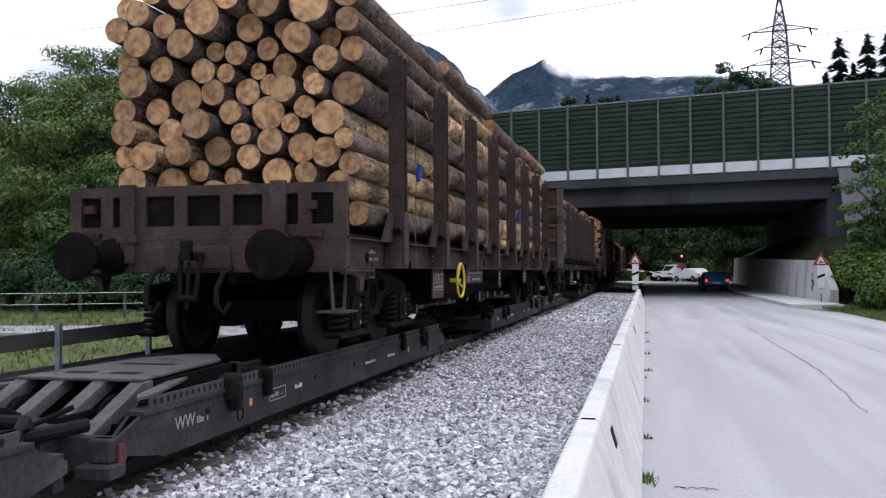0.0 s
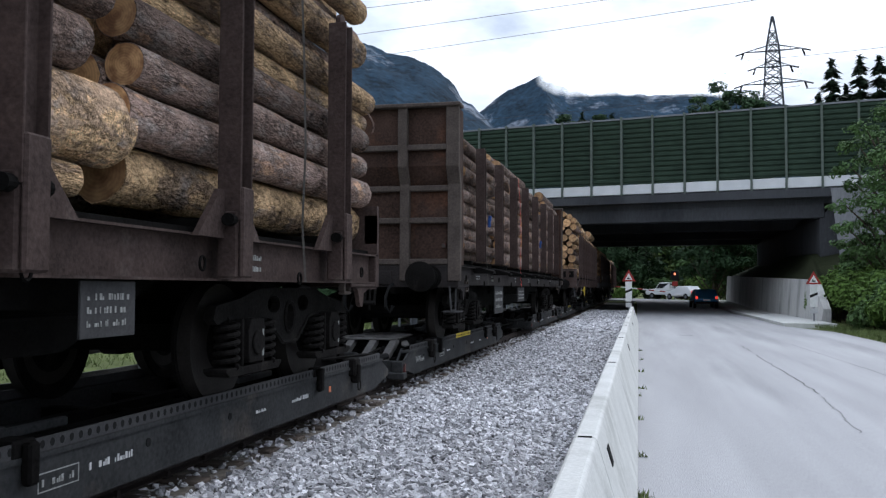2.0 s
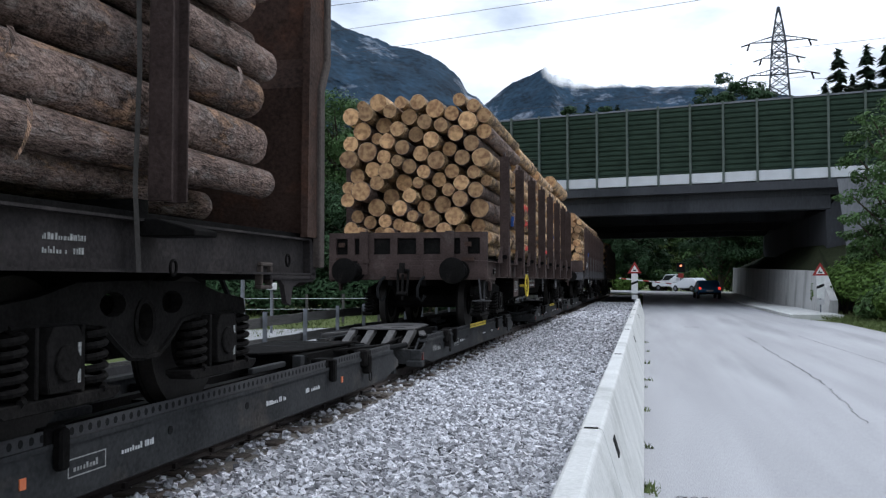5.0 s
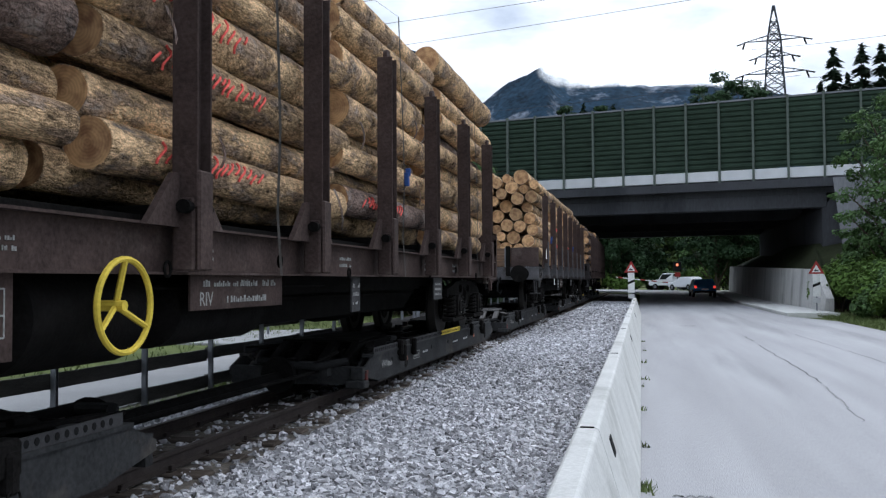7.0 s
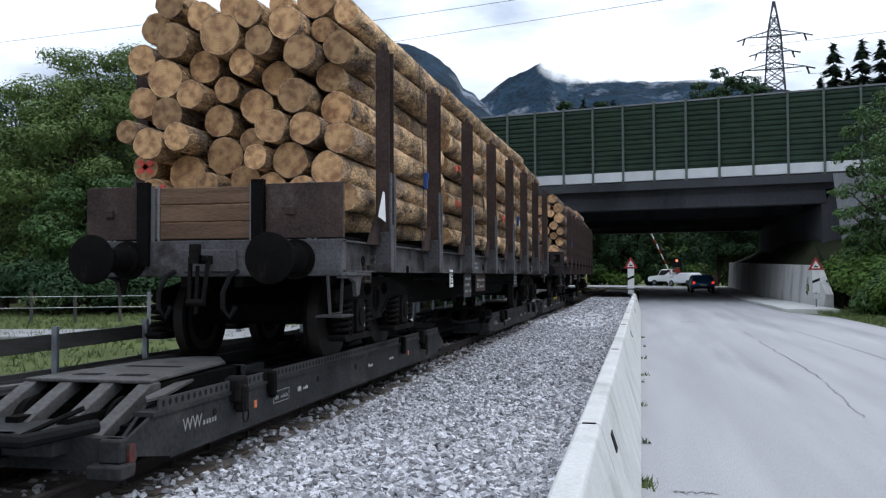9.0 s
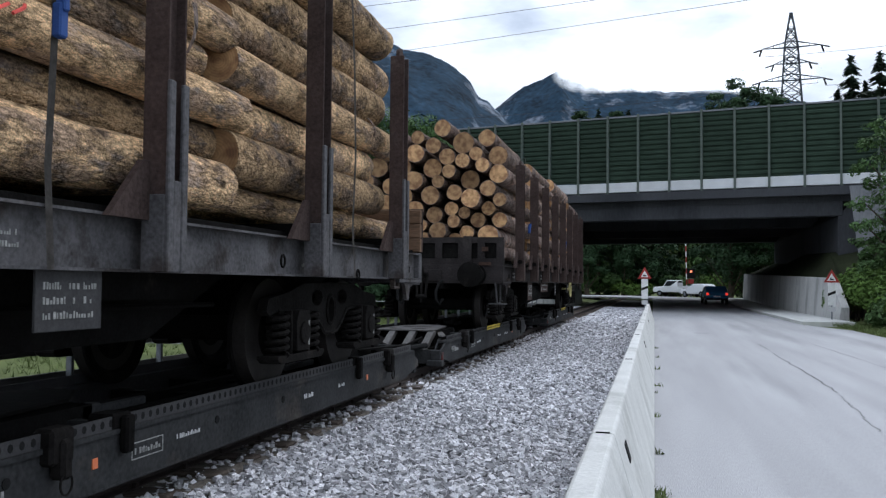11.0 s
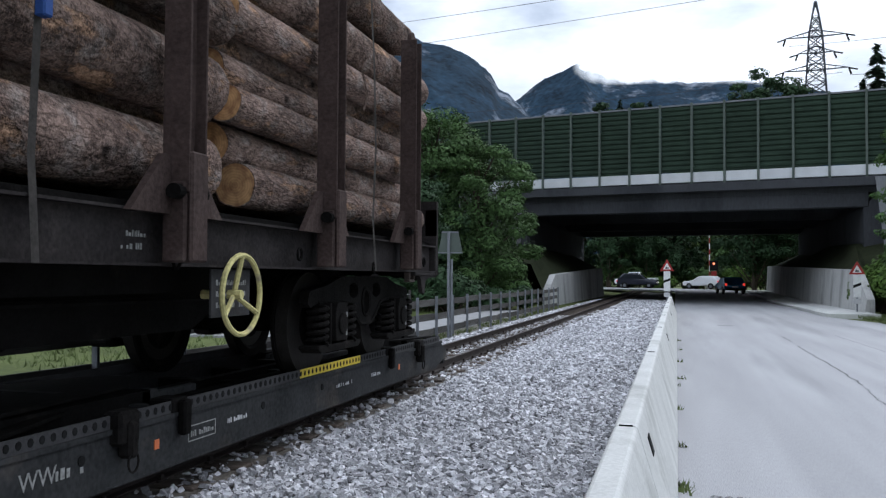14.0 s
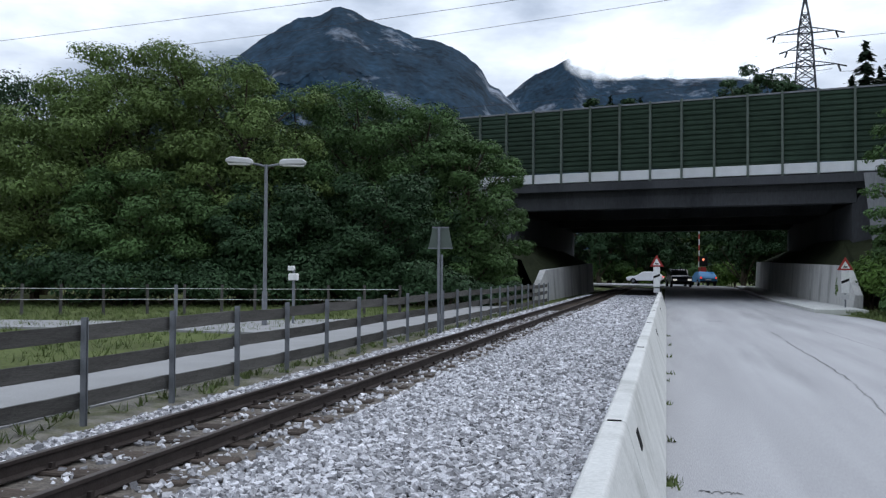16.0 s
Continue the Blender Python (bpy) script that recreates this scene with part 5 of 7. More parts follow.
def wagon(kind, sill0, sill1, stakes, axles, steel="brown_steel", label="", hand_wheel=None, wheel_colour="wheel_yellow", seed=0):
    """A four-axle stake wagon. The first stake stands at y = 0."""
    m = M[steel]
    ob = thing("timber_wagon", label, "rail wagon", "timber wagons")
    for s in (-1, 1):
        bm = bmesh.new(); prism(bm, [(s * 1.25, 0.94), (s * 1.33, 0.94), (s * 1.33, 0.955), (s * 1.262, 0.955), (s * 1.262, 1.225), (s * 1.33, 1.225), (s * 1.33, 1.24), (s * 1.25, 1.24)], sill0, sill1, axis="y")
        part("side_sill", bm, m, ob)
        for k in range(11):
            y = sill0 + 0.6 + k * (sill1 - sill0 - 1.2) / 10
            part("lashing_ring", SH["lashing_ring"], None, ob, at=pose(s * 1.335, y, 1.1 - 0.08 * (k % 2)))
        for k, y in enumerate(stakes):
            part("stake", SH["stake"], None, ob, at=pose(s * 1.4, y, 0.94, 0, 0, 0 if s > 0 else 180))
            shoes = ("stake_wedge",) if kind == "wall" else ("gusset_a", "tall_shoe", "stake_eye") if kind == "wood" else ("gusset_a", "gusset_b", "stake_shoe", "stake_pin", "stake_eye")
            for piece in shoes:
                part("stake_shoe" if piece in ("tall_shoe", "stake_wedge") else piece.removesuffix("_a").removesuffix("_b"), SH[piece], None, ob, at=pose(s * 1.4, y, 0.94, 0, 0, 0 if s > 0 else 180))
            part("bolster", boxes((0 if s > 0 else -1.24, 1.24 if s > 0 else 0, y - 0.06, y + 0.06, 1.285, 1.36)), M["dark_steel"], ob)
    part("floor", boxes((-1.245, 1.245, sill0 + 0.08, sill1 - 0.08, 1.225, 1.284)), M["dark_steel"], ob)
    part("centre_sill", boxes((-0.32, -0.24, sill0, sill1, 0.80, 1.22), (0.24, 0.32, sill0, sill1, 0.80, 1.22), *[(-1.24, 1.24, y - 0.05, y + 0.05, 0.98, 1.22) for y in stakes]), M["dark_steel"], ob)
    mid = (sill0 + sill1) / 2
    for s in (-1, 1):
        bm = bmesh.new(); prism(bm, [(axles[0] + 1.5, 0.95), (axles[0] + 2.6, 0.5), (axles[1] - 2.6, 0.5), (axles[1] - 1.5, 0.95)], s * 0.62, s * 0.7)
        part("belly_girder", bm, M["dark_steel"], ob, "fish-belly girder, coloured near black for shade")
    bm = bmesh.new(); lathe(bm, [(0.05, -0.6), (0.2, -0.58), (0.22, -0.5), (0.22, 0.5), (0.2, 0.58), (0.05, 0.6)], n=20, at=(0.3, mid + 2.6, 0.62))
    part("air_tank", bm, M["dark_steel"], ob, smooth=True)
    if kind == "steel":
        # brake barrels under the sill
        for y0, y1, r, z in ((2.95, 4.2, 0.3, 0.72), (4.45, 5.95, 0.24, 0.7)):
            bm = bmesh.new(); lathe(bm, [(0.04, y0), (r * 0.7, y0 + 0.02), (r, y0 + 0.1), (r, y1 - 0.1), (r * 0.7, y1 - 0.02), (0.04, y1)], n=24, at=(0.92, 0, z))
            part("brake_barrel", bm, M["dark_steel"], ob, "round brake barrel, coloured near black for shade", smooth=True)
    for y in (sill0 + 0.9, sill1 - 0.9):
        part("stirrup", SH["stirrup"], None, ob, "square lashing stirrup", at=pose(0, y, 0))
    for s in (-1, 1):
        for d, y in ((1, sill0), (-1, sill1)):
            bm = bmesh.new(); prism(bm, [(y, 0.94), (y + d * 0.75, 0.94), (y + d * 0.62, 0.86), (y + d * 0.56, 0.72), (y + d * 0.48, 0.7), (y + d * 0.44, 0.84), (y + d * 0.3, 0.88), (y, 0.88)], s * 1.27, s * 1.31)
            part("corner_bracket", bm, m, ob)
    for rod in (((0.5, stakes[1] + 1, 0.55), (0.3, mid + 3, 0.6), 0.025), ((0.75, mid - 2, 0.75), (0.75, sill1 - 4, 0.72), 0.02), ((1.1, stakes[1], 0.86), (1.1, mid, 0.86), 0.018)):
        part("brake_rod", tubes(rod, n=6), M["dark_steel"], ob)
    for x in (-1.0, 0.95):
        part("truss", boxes((x, x + 0.05, mid - 4.2, mid + 4.2, 0.78, 0.94)), M["dark_steel"], ob)
    for d, y in ((-1, sill0), (1, sill1)):
        turn = 0 if d < 0 else 180
        e = part("headstock", boxes((-1.33, 1.33, -0.02, 0.1, 0.90, 1.25)), m, ob, bevel=0.01, at=pose(0, y, 0, 0, 0, turn))
        part("coupler_plate", boxes((-0.28, 0.28, -0.05, -0.02, 0.94, 1.16)), m, e, bevel=0.01)
        for x in (-1.33, 1.25):
            part("flange_strip", boxes((x, x + 0.08, 0.1, 0.9, 0.9, 0.94)), m, e, bevel=0.01)
        for s in (-0.875, 0.875):
            part("buffer", SH["buffer"], None, e, "round black buffer", at=pose(s, -0.65, 1.06) @ Matrix.Diagonal((1 / 1.113 if kind == "steel" else 1, 1, 1, 1)))
        bm = bmesh.new()
        box(bm, -0.04, 0.04, -0.32, -0.04, 1.02, 1.1); box(bm, -0.04, 0.04, -0.36, -0.28, 1.02, 1.2)
        tube(bm, (-0.1, -0.24, 1.06), (0.1, -0.24, 1.06), 0.035, n=8)
        for s in (-0.09, 0.09):
            tube(bm, (s, -0.24, 1.05), (s * 0.8, -0.3, 0.66), 0.022, n=7)
        tube(bm, (-0.09, -0.3, 0.66), (0.09, -0.3, 0.66), 0.035, n=8); tube(bm, (0, -0.27, 1.0), (0, -0.3, 0.55), 0.02, n=7)
        part("screw_coupler", bm, M["bogie_steel"], e, "hanging screw coupling")
        for s in (-0.36, 0.3):
            bm = bmesh.new(); pipe(bm, [(s, -0.05, 0.95), (s - 0.03, -0.16, 0.9), (s - 0.07, -0.22, 0.75), (s - 0.06, -0.24, 0.6), (s, -0.22, 0.52), (s + 0.05, -0.2, 0.62)], 0.025, n=7)
            part("brake_hose", bm, M["black"], e, "black rubber brake hose")
        bm = bmesh.new(); pipe(bm, [(1.2, -0.05, 0.92), (1.24, -0.1, 0.55), (1.24, 0.2, 0.55), (1.24, 0.25, 0.92)], 0.016, n=6)
        box(bm, 1.1, 1.36, -0.12, 0.22, 0.52, 0.54)
        part("shunter_step", bm, M["plate"], e)
        if kind == "steel":
            bm = boxes((-1.33, 1.33, 0.0, 0.07, 1.25, 1.36), (-1.33, 1.33, 0.0, 0.07, 1.66, 1.76), (-1.33, 1.33, 0.05, 0.07, 1.36, 1.66),
                       *[(x - 0.06, x + 0.06, 0.0, 0.07, 1.36, 1.66) for x in (-1.27, -0.95, -0.62, -0.22, 0.22, 0.62, 0.95, 1.27)])
            board = part("end_board", bm, m, e, "low ribbed steel end board")
            # added near-black sheet for the darkness seen through the open slots
            part("board_backing", boxes((-1.2, 1.2, 0.04, 0.049, 1.37, 1.65)), M["dark_steel"], board)
            for x in (-0.72, 0.72):
                part("board_post", boxes((x - 0.07, x + 0.07, -0.05, 0.0, 1.0, 1.78), (x - 0.1, x + 0.1, -0.06, 0.0, 1.2, 1.28)), m, e)
            for x in (-1.1, 1.02):
                part("board_latch", boxes((x - 0.05, x + 0.05, -0.06, 0.0, 1.5, 1.58)), M["rust_wall"], e, "rusty latch")
                part("board_hinge", boxes((x - 0.1, x + 0.1, -0.05, 0.0, 1.24, 1.3)), M["rust_wall"], e, "rusty hinge")
        elif kind == "wood":
            for k in range(3):
                part("end_plank", boxes((-1.33, 1.33, 0.0, 0.06, 1.262 + 0.17 * k, 1.425 + 0.17 * k)), M["board"], e, "weathered brown plank", bevel=0.008)
            for x in (-1.1, -0.62, 0.42, 1.0):
                part("board_strap", boxes((x - 0.02, x + 0.02, -0.012, 0.0, 1.2, 1.79), (x + 0.05, x + 0.075, -0.012, 0.0, 1.2, 1.79)), M["zinc"], e, "pale steel strap")
            for x0, x1 in ((-1.34, -0.76), (0.57, 1.34)):
                part("corner_board", boxes((x0, x1, -0.02, 0.0, 1.26, 1.78), (x0 + 0.22, x0 + 0.3, -0.05, -0.02, 1.48, 1.56)), M["brown_steel"], e, "dark steel corner board", bevel=0.006)
            for x in (-0.7, 0.5):
                part("board_post", boxes((x - 0.06, x + 0.06, -0.07, 0.0, 1.0, 1.82)), M["dark_steel"], e)
        else:
            # the upper half of the wall leans out over the buffers
            bm = bmesh.new(); prism(bm, [(0.05, 1.25), (0.05, 2.5), (-0.1, 2.78), (-0.1, 3.7), (-0.05, 3.7), (-0.05, 2.8), (0.1, 2.52), (0.1, 1.25)], -1.36, 1.36)
            part("end_wall", bm, M["rust_wall"], e, "high rusted steel end wall")
            for x, w in ((-1.3, 0.09), (-0.74, 0.075), (0.48, 0.075), (1.27, 0.1)):
                bm = bmesh.new(); prism(bm, [(-0.06, 1.0), (-0.06, 2.5), (-0.2, 2.76), (-0.2, 3.72), (-0.1, 3.72), (-0.1, 2.78), (0.05, 2.5), (0.05, 1.0)], x - w, x + w)
                part("wall_post", bm, M["post_steel"], e, "grey-brown wall post", bevel=0.01)
            for z, y in ((1.3, 0.05), (1.94, 0.05), (2.44, 0.05), (3.06, -0.1)):
                part("wall_rib", boxes((-1.36, 1.36, y - 0.09, y + 0.002, z - 0.045, z + 0.045)), M["post_steel"], e, bevel=0.012)
            part("wall_cap", boxes((-1.4, 1.4, -0.24, 0.06, 3.68, 3.74)), M["post_steel"], e, bevel=0.012)
            bm = bmesh.new(); pipe(bm, [(-1.14, -0.05, 1.75), (-1.14, -0.14, 1.78), (-1.14, -0.14, 2.16), (-0.98, -0.14, 2.2), (-0.98, -0.05, 2.2)], 0.014, n=6)
            part("grab_rail", bm, M["hood"], e, "bent steel grab rail")
            for x in (-0.98, 1.1):
                part("wall_lug", boxes((x - 0.03, x + 0.03, -0.02, 0.05, 1.52, 1.58)), M["faded_red"], e, "small red lug")
            bm = bmesh.new(); prism(bm, [(0.1, 1.25), (0.1, 2.52), (-0.05, 2.8), (-0.05, 3.66), (0.2, 3.66), (0.26, 1.25)], 1.3, 1.36)
            prism(bm, [(0.1, 1.25), (0.1, 2.52), (-0.05, 2.8), (-0.05, 3.66), (0.2, 3.66), (0.26, 1.25)], -1.36, -1.3)
            part("side_return", bm, M["rust_wall"], e)
    for a in axles:
        bogie(ob, a)
    if hand_wheel:
        part("hand_wheel", SH[wheel_colour], None, ob, "yellow brake hand wheel" if wheel_colour == "wheel_yellow" else "worn pale yellow brake hand wheel", at=pose(1.36, hand_wheel, 0.77))
    # plates and painted data on the road side
    rnd = random.Random(seed)
    if kind == "wall":
        plates = ((4.4, 1.1, 0.57, 0.67, "pale"), (7.85, 1.15, 0.33, 0.74, "pale"))
    elif kind == "wood":
        plates = ((5.2, 0.6, 0.42, 0.76, "pale"), (3.95, 0.2, 0.26, 0.86, "white"), (6.4, 0.9, 0.3, 0.78, "number"), (10.8, 0.5, 0.3, 0.8, "pale"))
    else:
        plates = ((2.5, 0.66, 0.42, 0.75, "grid"), (5.17, 1.46, 0.26, 0.84, "number"), (7.76, 0.26, 0.36, 0.77, "pale"), (11.4, 0.5, 0.3, 0.78, "pale"))
    for y, w, h, z, c in plates:
        pl = part("data_plate", boxes((1.26, 1.275, y - w / 2, y + w / 2, z - h / 2, z + h / 2)), M["white"] if c == "white" else M["plate"] if c == "pale" else M["brown_steel"], ob, "small painted data plate", bevel=0.003)
        if c == "grid":
            lines = [(1.2755, 1.2775, y - 0.27 + 0.18 * k - 0.004, y - 0.27 + 0.18 * k + 0.004, z - 0.1, z + 0.12) for k in range(4)]
            lines += [(1.2755, 1.2775, y - 0.27, y + 0.27, z + dz - 0.004, z + dz + 0.004) for dz in (-0.1, 0.0, 0.12)]
            part("grid_line", boxes(*lines), M["letter"], pl, "white ruled table")
            for k, word in enumerate("ABC"):
                words(pl, word, 0.1, 1.276, y - 0.21 + 0.18 * k, z + 0.022)
            lettering(pl, 0.5, 0.07, 1, pose(1.2765, y, z - 0.05), seed=seed + 7)
        elif c == "number":
            lettering(pl, w * 0.8, 0.09, 1, pose(1.2765, y + 0.02, z + 0.05), seed=seed + 8)
            words(pl, "RIV", 0.095, 1.276, y - w * 0.42, z - 0.1)
            lettering(pl, w * 0.45, 0.09, 1, pose(1.2765, y + 0.1, z - 0.06), seed=seed + 9)
        else:
            lettering(pl, w * 0.8, h * 0.7, 3 if c == "pale" else 4, pose(1.2765, y, z), "letter" if c == "pale" else "bogie_steel", seed=seed + int(y * 10))
    for k in range(6):
        y = sill0 + 0.9 + rnd.uniform(0, 1.2) + k * 2.6
        lettering(ob, rnd.uniform(0.18, 0.36), rnd.uniform(0.09, 0.17), 2, pose(1.3335 - 0.07, y, 1.08), seed=seed + 50 + k)
    return ob


def log_meshes():
    out = []
    rnd = random.Random(17)
    for k in range(9):
        bm = bmesh.new()
        n, rings = 24, 15
        taper, bend = rnd.uniform(0.03, 0.1), rnd.uniform(-0.05, 0.05)
        rows = []
        for j in range(rings):
            y = j / (rings - 1)
            ring = []
            for i in range(n):
                a = 2 * math.pi * i / n
                r = (1 - taper * y) * (1 + 0.07 * noise.noise((math.cos(a) * 1.2 + 9 * k, math.sin(a) * 1.2, y * 7)) + 0.06 * noise.noise((math.cos(a) * 4 + 9 * k, math.sin(a) * 4, y * 22)))
                ring.append(bm.verts.new((r * math.cos(a), y, r * math.sin(a) + bend * math.sin(math.pi * y))))
            rows.append(ring)
        side = [bm.faces.new((a[i], a[(i + 1) % n], b[(i + 1) % n], b[i])) for a, b in zip(rows, rows[1:]) for i in range(n)]
        ends = []
        for ring, flip in ((rows[0], False), (rows[-1], True)):
            c = bm.verts.new(sum((v.co for v in ring), Vector()) / n)
            # a rim of bark round the sawn wood
            inner = [bm.verts.new(c.co + (v.co - c.co) * (0.955 + 0.02 * noise.noise((v.co.x * 3, v.co.z * 3, k)))) for v in ring]
            for i in range(n):
                bm.faces.new((ring[i], ring[(i + 1) % n], inner[(i + 1) % n], inner[i]))
                ends.append(bm.faces.new((inner[i], inner[(i + 1) % n], c)))
        bmesh.ops.recalc_face_normals(bm, faces=bm.faces)
        for f in ends:
            f.material_index = 1
        for f in side:
            f.smooth = True
        for ring in (rows[0], rows[-1]):
            for i in range(n):
                e = bm.edges.get((ring[i], ring[(i + 1) % n]))
                e.smooth = False
        me = bpy.data.meshes.new("log")
        bm.to_mesh(me); bm.free()
        me.materials.append(BARK); me.materials.append(CUT)
        out.append(me)
    return out


LOGS = log_meshes()
PALE_LOGS = []
for me in LOGS:
    pale = me.copy()
    pale.materials[0] = PALE_BARK
    PALE_LOGS.append(pale)


def pile(rnd, half, top, small, large):
    """Log sections stacked as they fall between the stakes: (x, z, r)."""
    placed = []
    misses = 0
    while misses < 10 and len(placed) < 90:
        best = None
        for q in range(3):
            r1 = rnd.triangular(small, large, small + 0.4 * (large - small))
            for k in range(41):
                x = -half - 0.1 + r1 + (2 * half + 0.1 - 2 * r1) * k / 40
                z = r1
                for px, pz, pr in placed:
                    d = abs(px - x)
                    if d < r1 + pr:
                        z = max(z, pz + math.sqrt((r1 + pr) ** 2 - d * d))
                if best is None or z - 0.9 * r1 < best[2] - 1e-4:
                    best, r = (x, z, z - 0.9 * r1), r1
        if best[1] + r > top + 0.24 * (1 - abs(best[0] / half) ** 3):
            misses += 1
            continue
        placed.append((best[0], best[1], r * 0.985))
    return placed


def log_stack(bunks, seed, label, half=1.27, top=2.35, small=0.09, large=0.2, marks=0, kinds=LOGS, spread=1.0):
    """A wagon's load of logs in bunks (start, length) along y; z = 0 on the bolsters."""
    rnd = random.Random(seed)
    ob = thing("log_stack", label, "logs", "timber loads")
    marked = 0
    for n, (y0, length) in enumerate(bunks):
        wide = half * spread
        for x, z, r in pile(rnd, wide, top - rnd.uniform(0, 0.25), small * rnd.uniform(0.9, 1.15), large * rnd.uniform(0.9, 1.2)):
            x += half - wide
            d = length + rnd.uniform(-0.14, 0.1) - (rnd.uniform(0.3, 0.9) if rnd.random() < 0.22 else 0)
            y = y0 + rnd.uniform(-0.2, 0.2)
            flip = rnd.random() < 0.5
            m = pose(x, y + (d if flip else 0), z, rnd.uniform(-0.35, 0.35), rnd.uniform(0, 360) * 0, (180 if flip else 0) + rnd.uniform(-0.35, 0.35))
            spin = Matrix.Rotation(rnd.uniform(0, 6.28), 4, "Y")
            lg = part("log", rnd.choice(kinds), None, ob, at=m @ spin @ Matrix.Diagonal((r, d, r, 1)))
            if "freshly sawn" in label and n == 0 and x < 0.25 - half and 0.4 < z < 0.95:
                front = y - 0.004
                for tilt in (40, -35):
                    part("paint_mark", boxes((-0.75 * r, 0.75 * r, -0.003, 0.0, -0.028, 0.028)), M["spray"], ob, "red cross sprayed on a sawn end", at=pose(x, front, z, 0, tilt, 0))
            if marks and x + r > half - 0.06 and marked < marks and n in (1, 2) and 0.2 < z < 1.4:
                marked += 1
                bm = bmesh.new()
                yy = y + 0.5
                while yy < y + min(length - 0.6, 2.0):
                    h = rnd.uniform(0.05, 0.12)
                    a, b = rnd.uniform(-0.5, 0.0), rnd.uniform(0.1, 0.55)
                    pts = [(x + (r + 0.008) * math.cos(c), yy + 0.05 * math.sin(5 * c), z + (r + 0.008) * math.sin(c)) for c in (a + (b - a) * q / 5 for q in range(6))]
                    pipe(bm, pts, 0.009, n=5)
                    yy += rnd.uniform(0.06, 0.14)
                part("paint_mark", bm, M["spray"], ob, "sprayed red forestry mark")
    # loose strips of bark hanging from the logs beside the stakes
    for k in range(16):
        y0, length = rnd.choice(bunks)
        y, z, d = y0 + rnd.uniform(0.2, length - 0.2), rnd.uniform(0.35, top - 0.3), rnd.uniform(0.12, 0.38)
        x, w, lean = half + 0.03, rnd.uniform(0.012, 0.035), rnd.uniform(-0.15, 0.15)
        bm = bmesh.new()
        rows = []
        for q in range(5):
            u = q / 4
            px, py, pz = x + 0.05 * math.sin(2.6 * u), y + lean * u, z - d * u
            ww = w * (1 - 0.6 * u)
            rows.append([bm.verts.new((px, py - ww, pz)), bm.verts.new((px + 0.012, py, pz)), bm.verts.new((px, py + ww, pz)), bm.verts.new((px - 0.008, py, pz))])
        for ra, rb in zip(rows, rows[1:]):
            for i in range(4):
                bm.faces.new((ra[i], ra[(i + 1) % 4], rb[(i + 1) % 4], rb[i]))
        bm.faces.new(rows[0][::-1]); bm.faces.new(rows[-1])
        part("bark_strip", bm, BARK, ob, "loose hanging strip of bark")
    # lashing straps over the load with ratchets on the road side
    for k, (y0, length) in enumerate(bunks):
        y = y0 + length * rnd.uniform(0.42, 0.6)
        h = half + 0.06
        bm = bmesh.new()
        prof = [(1.36, -0.42), (h, 0.05), (h + 0.02, 0.7), (h, 1.5), (h - 0.04, top - 0.3), (0.75, top + 0.16), (0.0, top + 0.3), (-0.75, top + 0.16), (-h, top - 0.3), (-h, 0.05), (-1.36, -0.42)]
        rows = [(bm.verts.new((a[0], y - 0.025, a[1])), bm.verts.new((a[0], y + 0.025, a[1]))) for a in prof]
        for a, b in zip(rows, rows[1:]):
            bm.faces.new((a[0], a[1], b[1], b[0]))
        g = bmesh.ops.solidify(bm, geom=bm.faces[:], thickness=0.006)
        red = k == 1 and "end wall" in label
        part("lashing_strap", bm, M["spray" if red else "strap"], ob, "red lashing strap" if red else "dark grey lashing strap")
        if k % 2 == 0:
            part("ratchet", boxes((h + 0.02, h + 0.07, y - 0.03, y + 0.03, 0.64, 0.8), (h + 0.03, h + 0.085, y - 0.02, y + 0.02, 0.76, 0.85)), M["blue"], ob, "blue strap ratchet", bevel=0.008)
    return ob


def narrow_bogie(parent, y):
    b = part("narrow_bogie", boxes((-0.62, -0.52, -0.95, 0.95, -0.30, -0.12), (0.52, 0.62, -0.95, 0.95, -0.30, -0.12), (-0.6, 0.6, -0.15, 0.15, -0.26, -0.08)), M["dark_steel"], parent, "dark narrow-gauge bogie", at=pose(0, y, 0))
    for a in (-0.62, 0.62):
        bm = bmesh.new()
        for s in (-1, 1):
            lathe(bm, [(0.05, 0.05 * s), (0.2, 0.04 * s), (0.225, 0.045 * s), (0.225, -0.04 * s), (0.25, -0.045 * s), (0.25, -0.07 * s), (0.05, -0.07 * s)], n=20, axis="x", at=(s * 0.407, a, -0.215))
        tube(bm, (-0.4, a, -0.215), (0.4, a, -0.215), 0.05, n=8)
        part("wheelset", bm, M["dark_steel"], b, smooth=True)


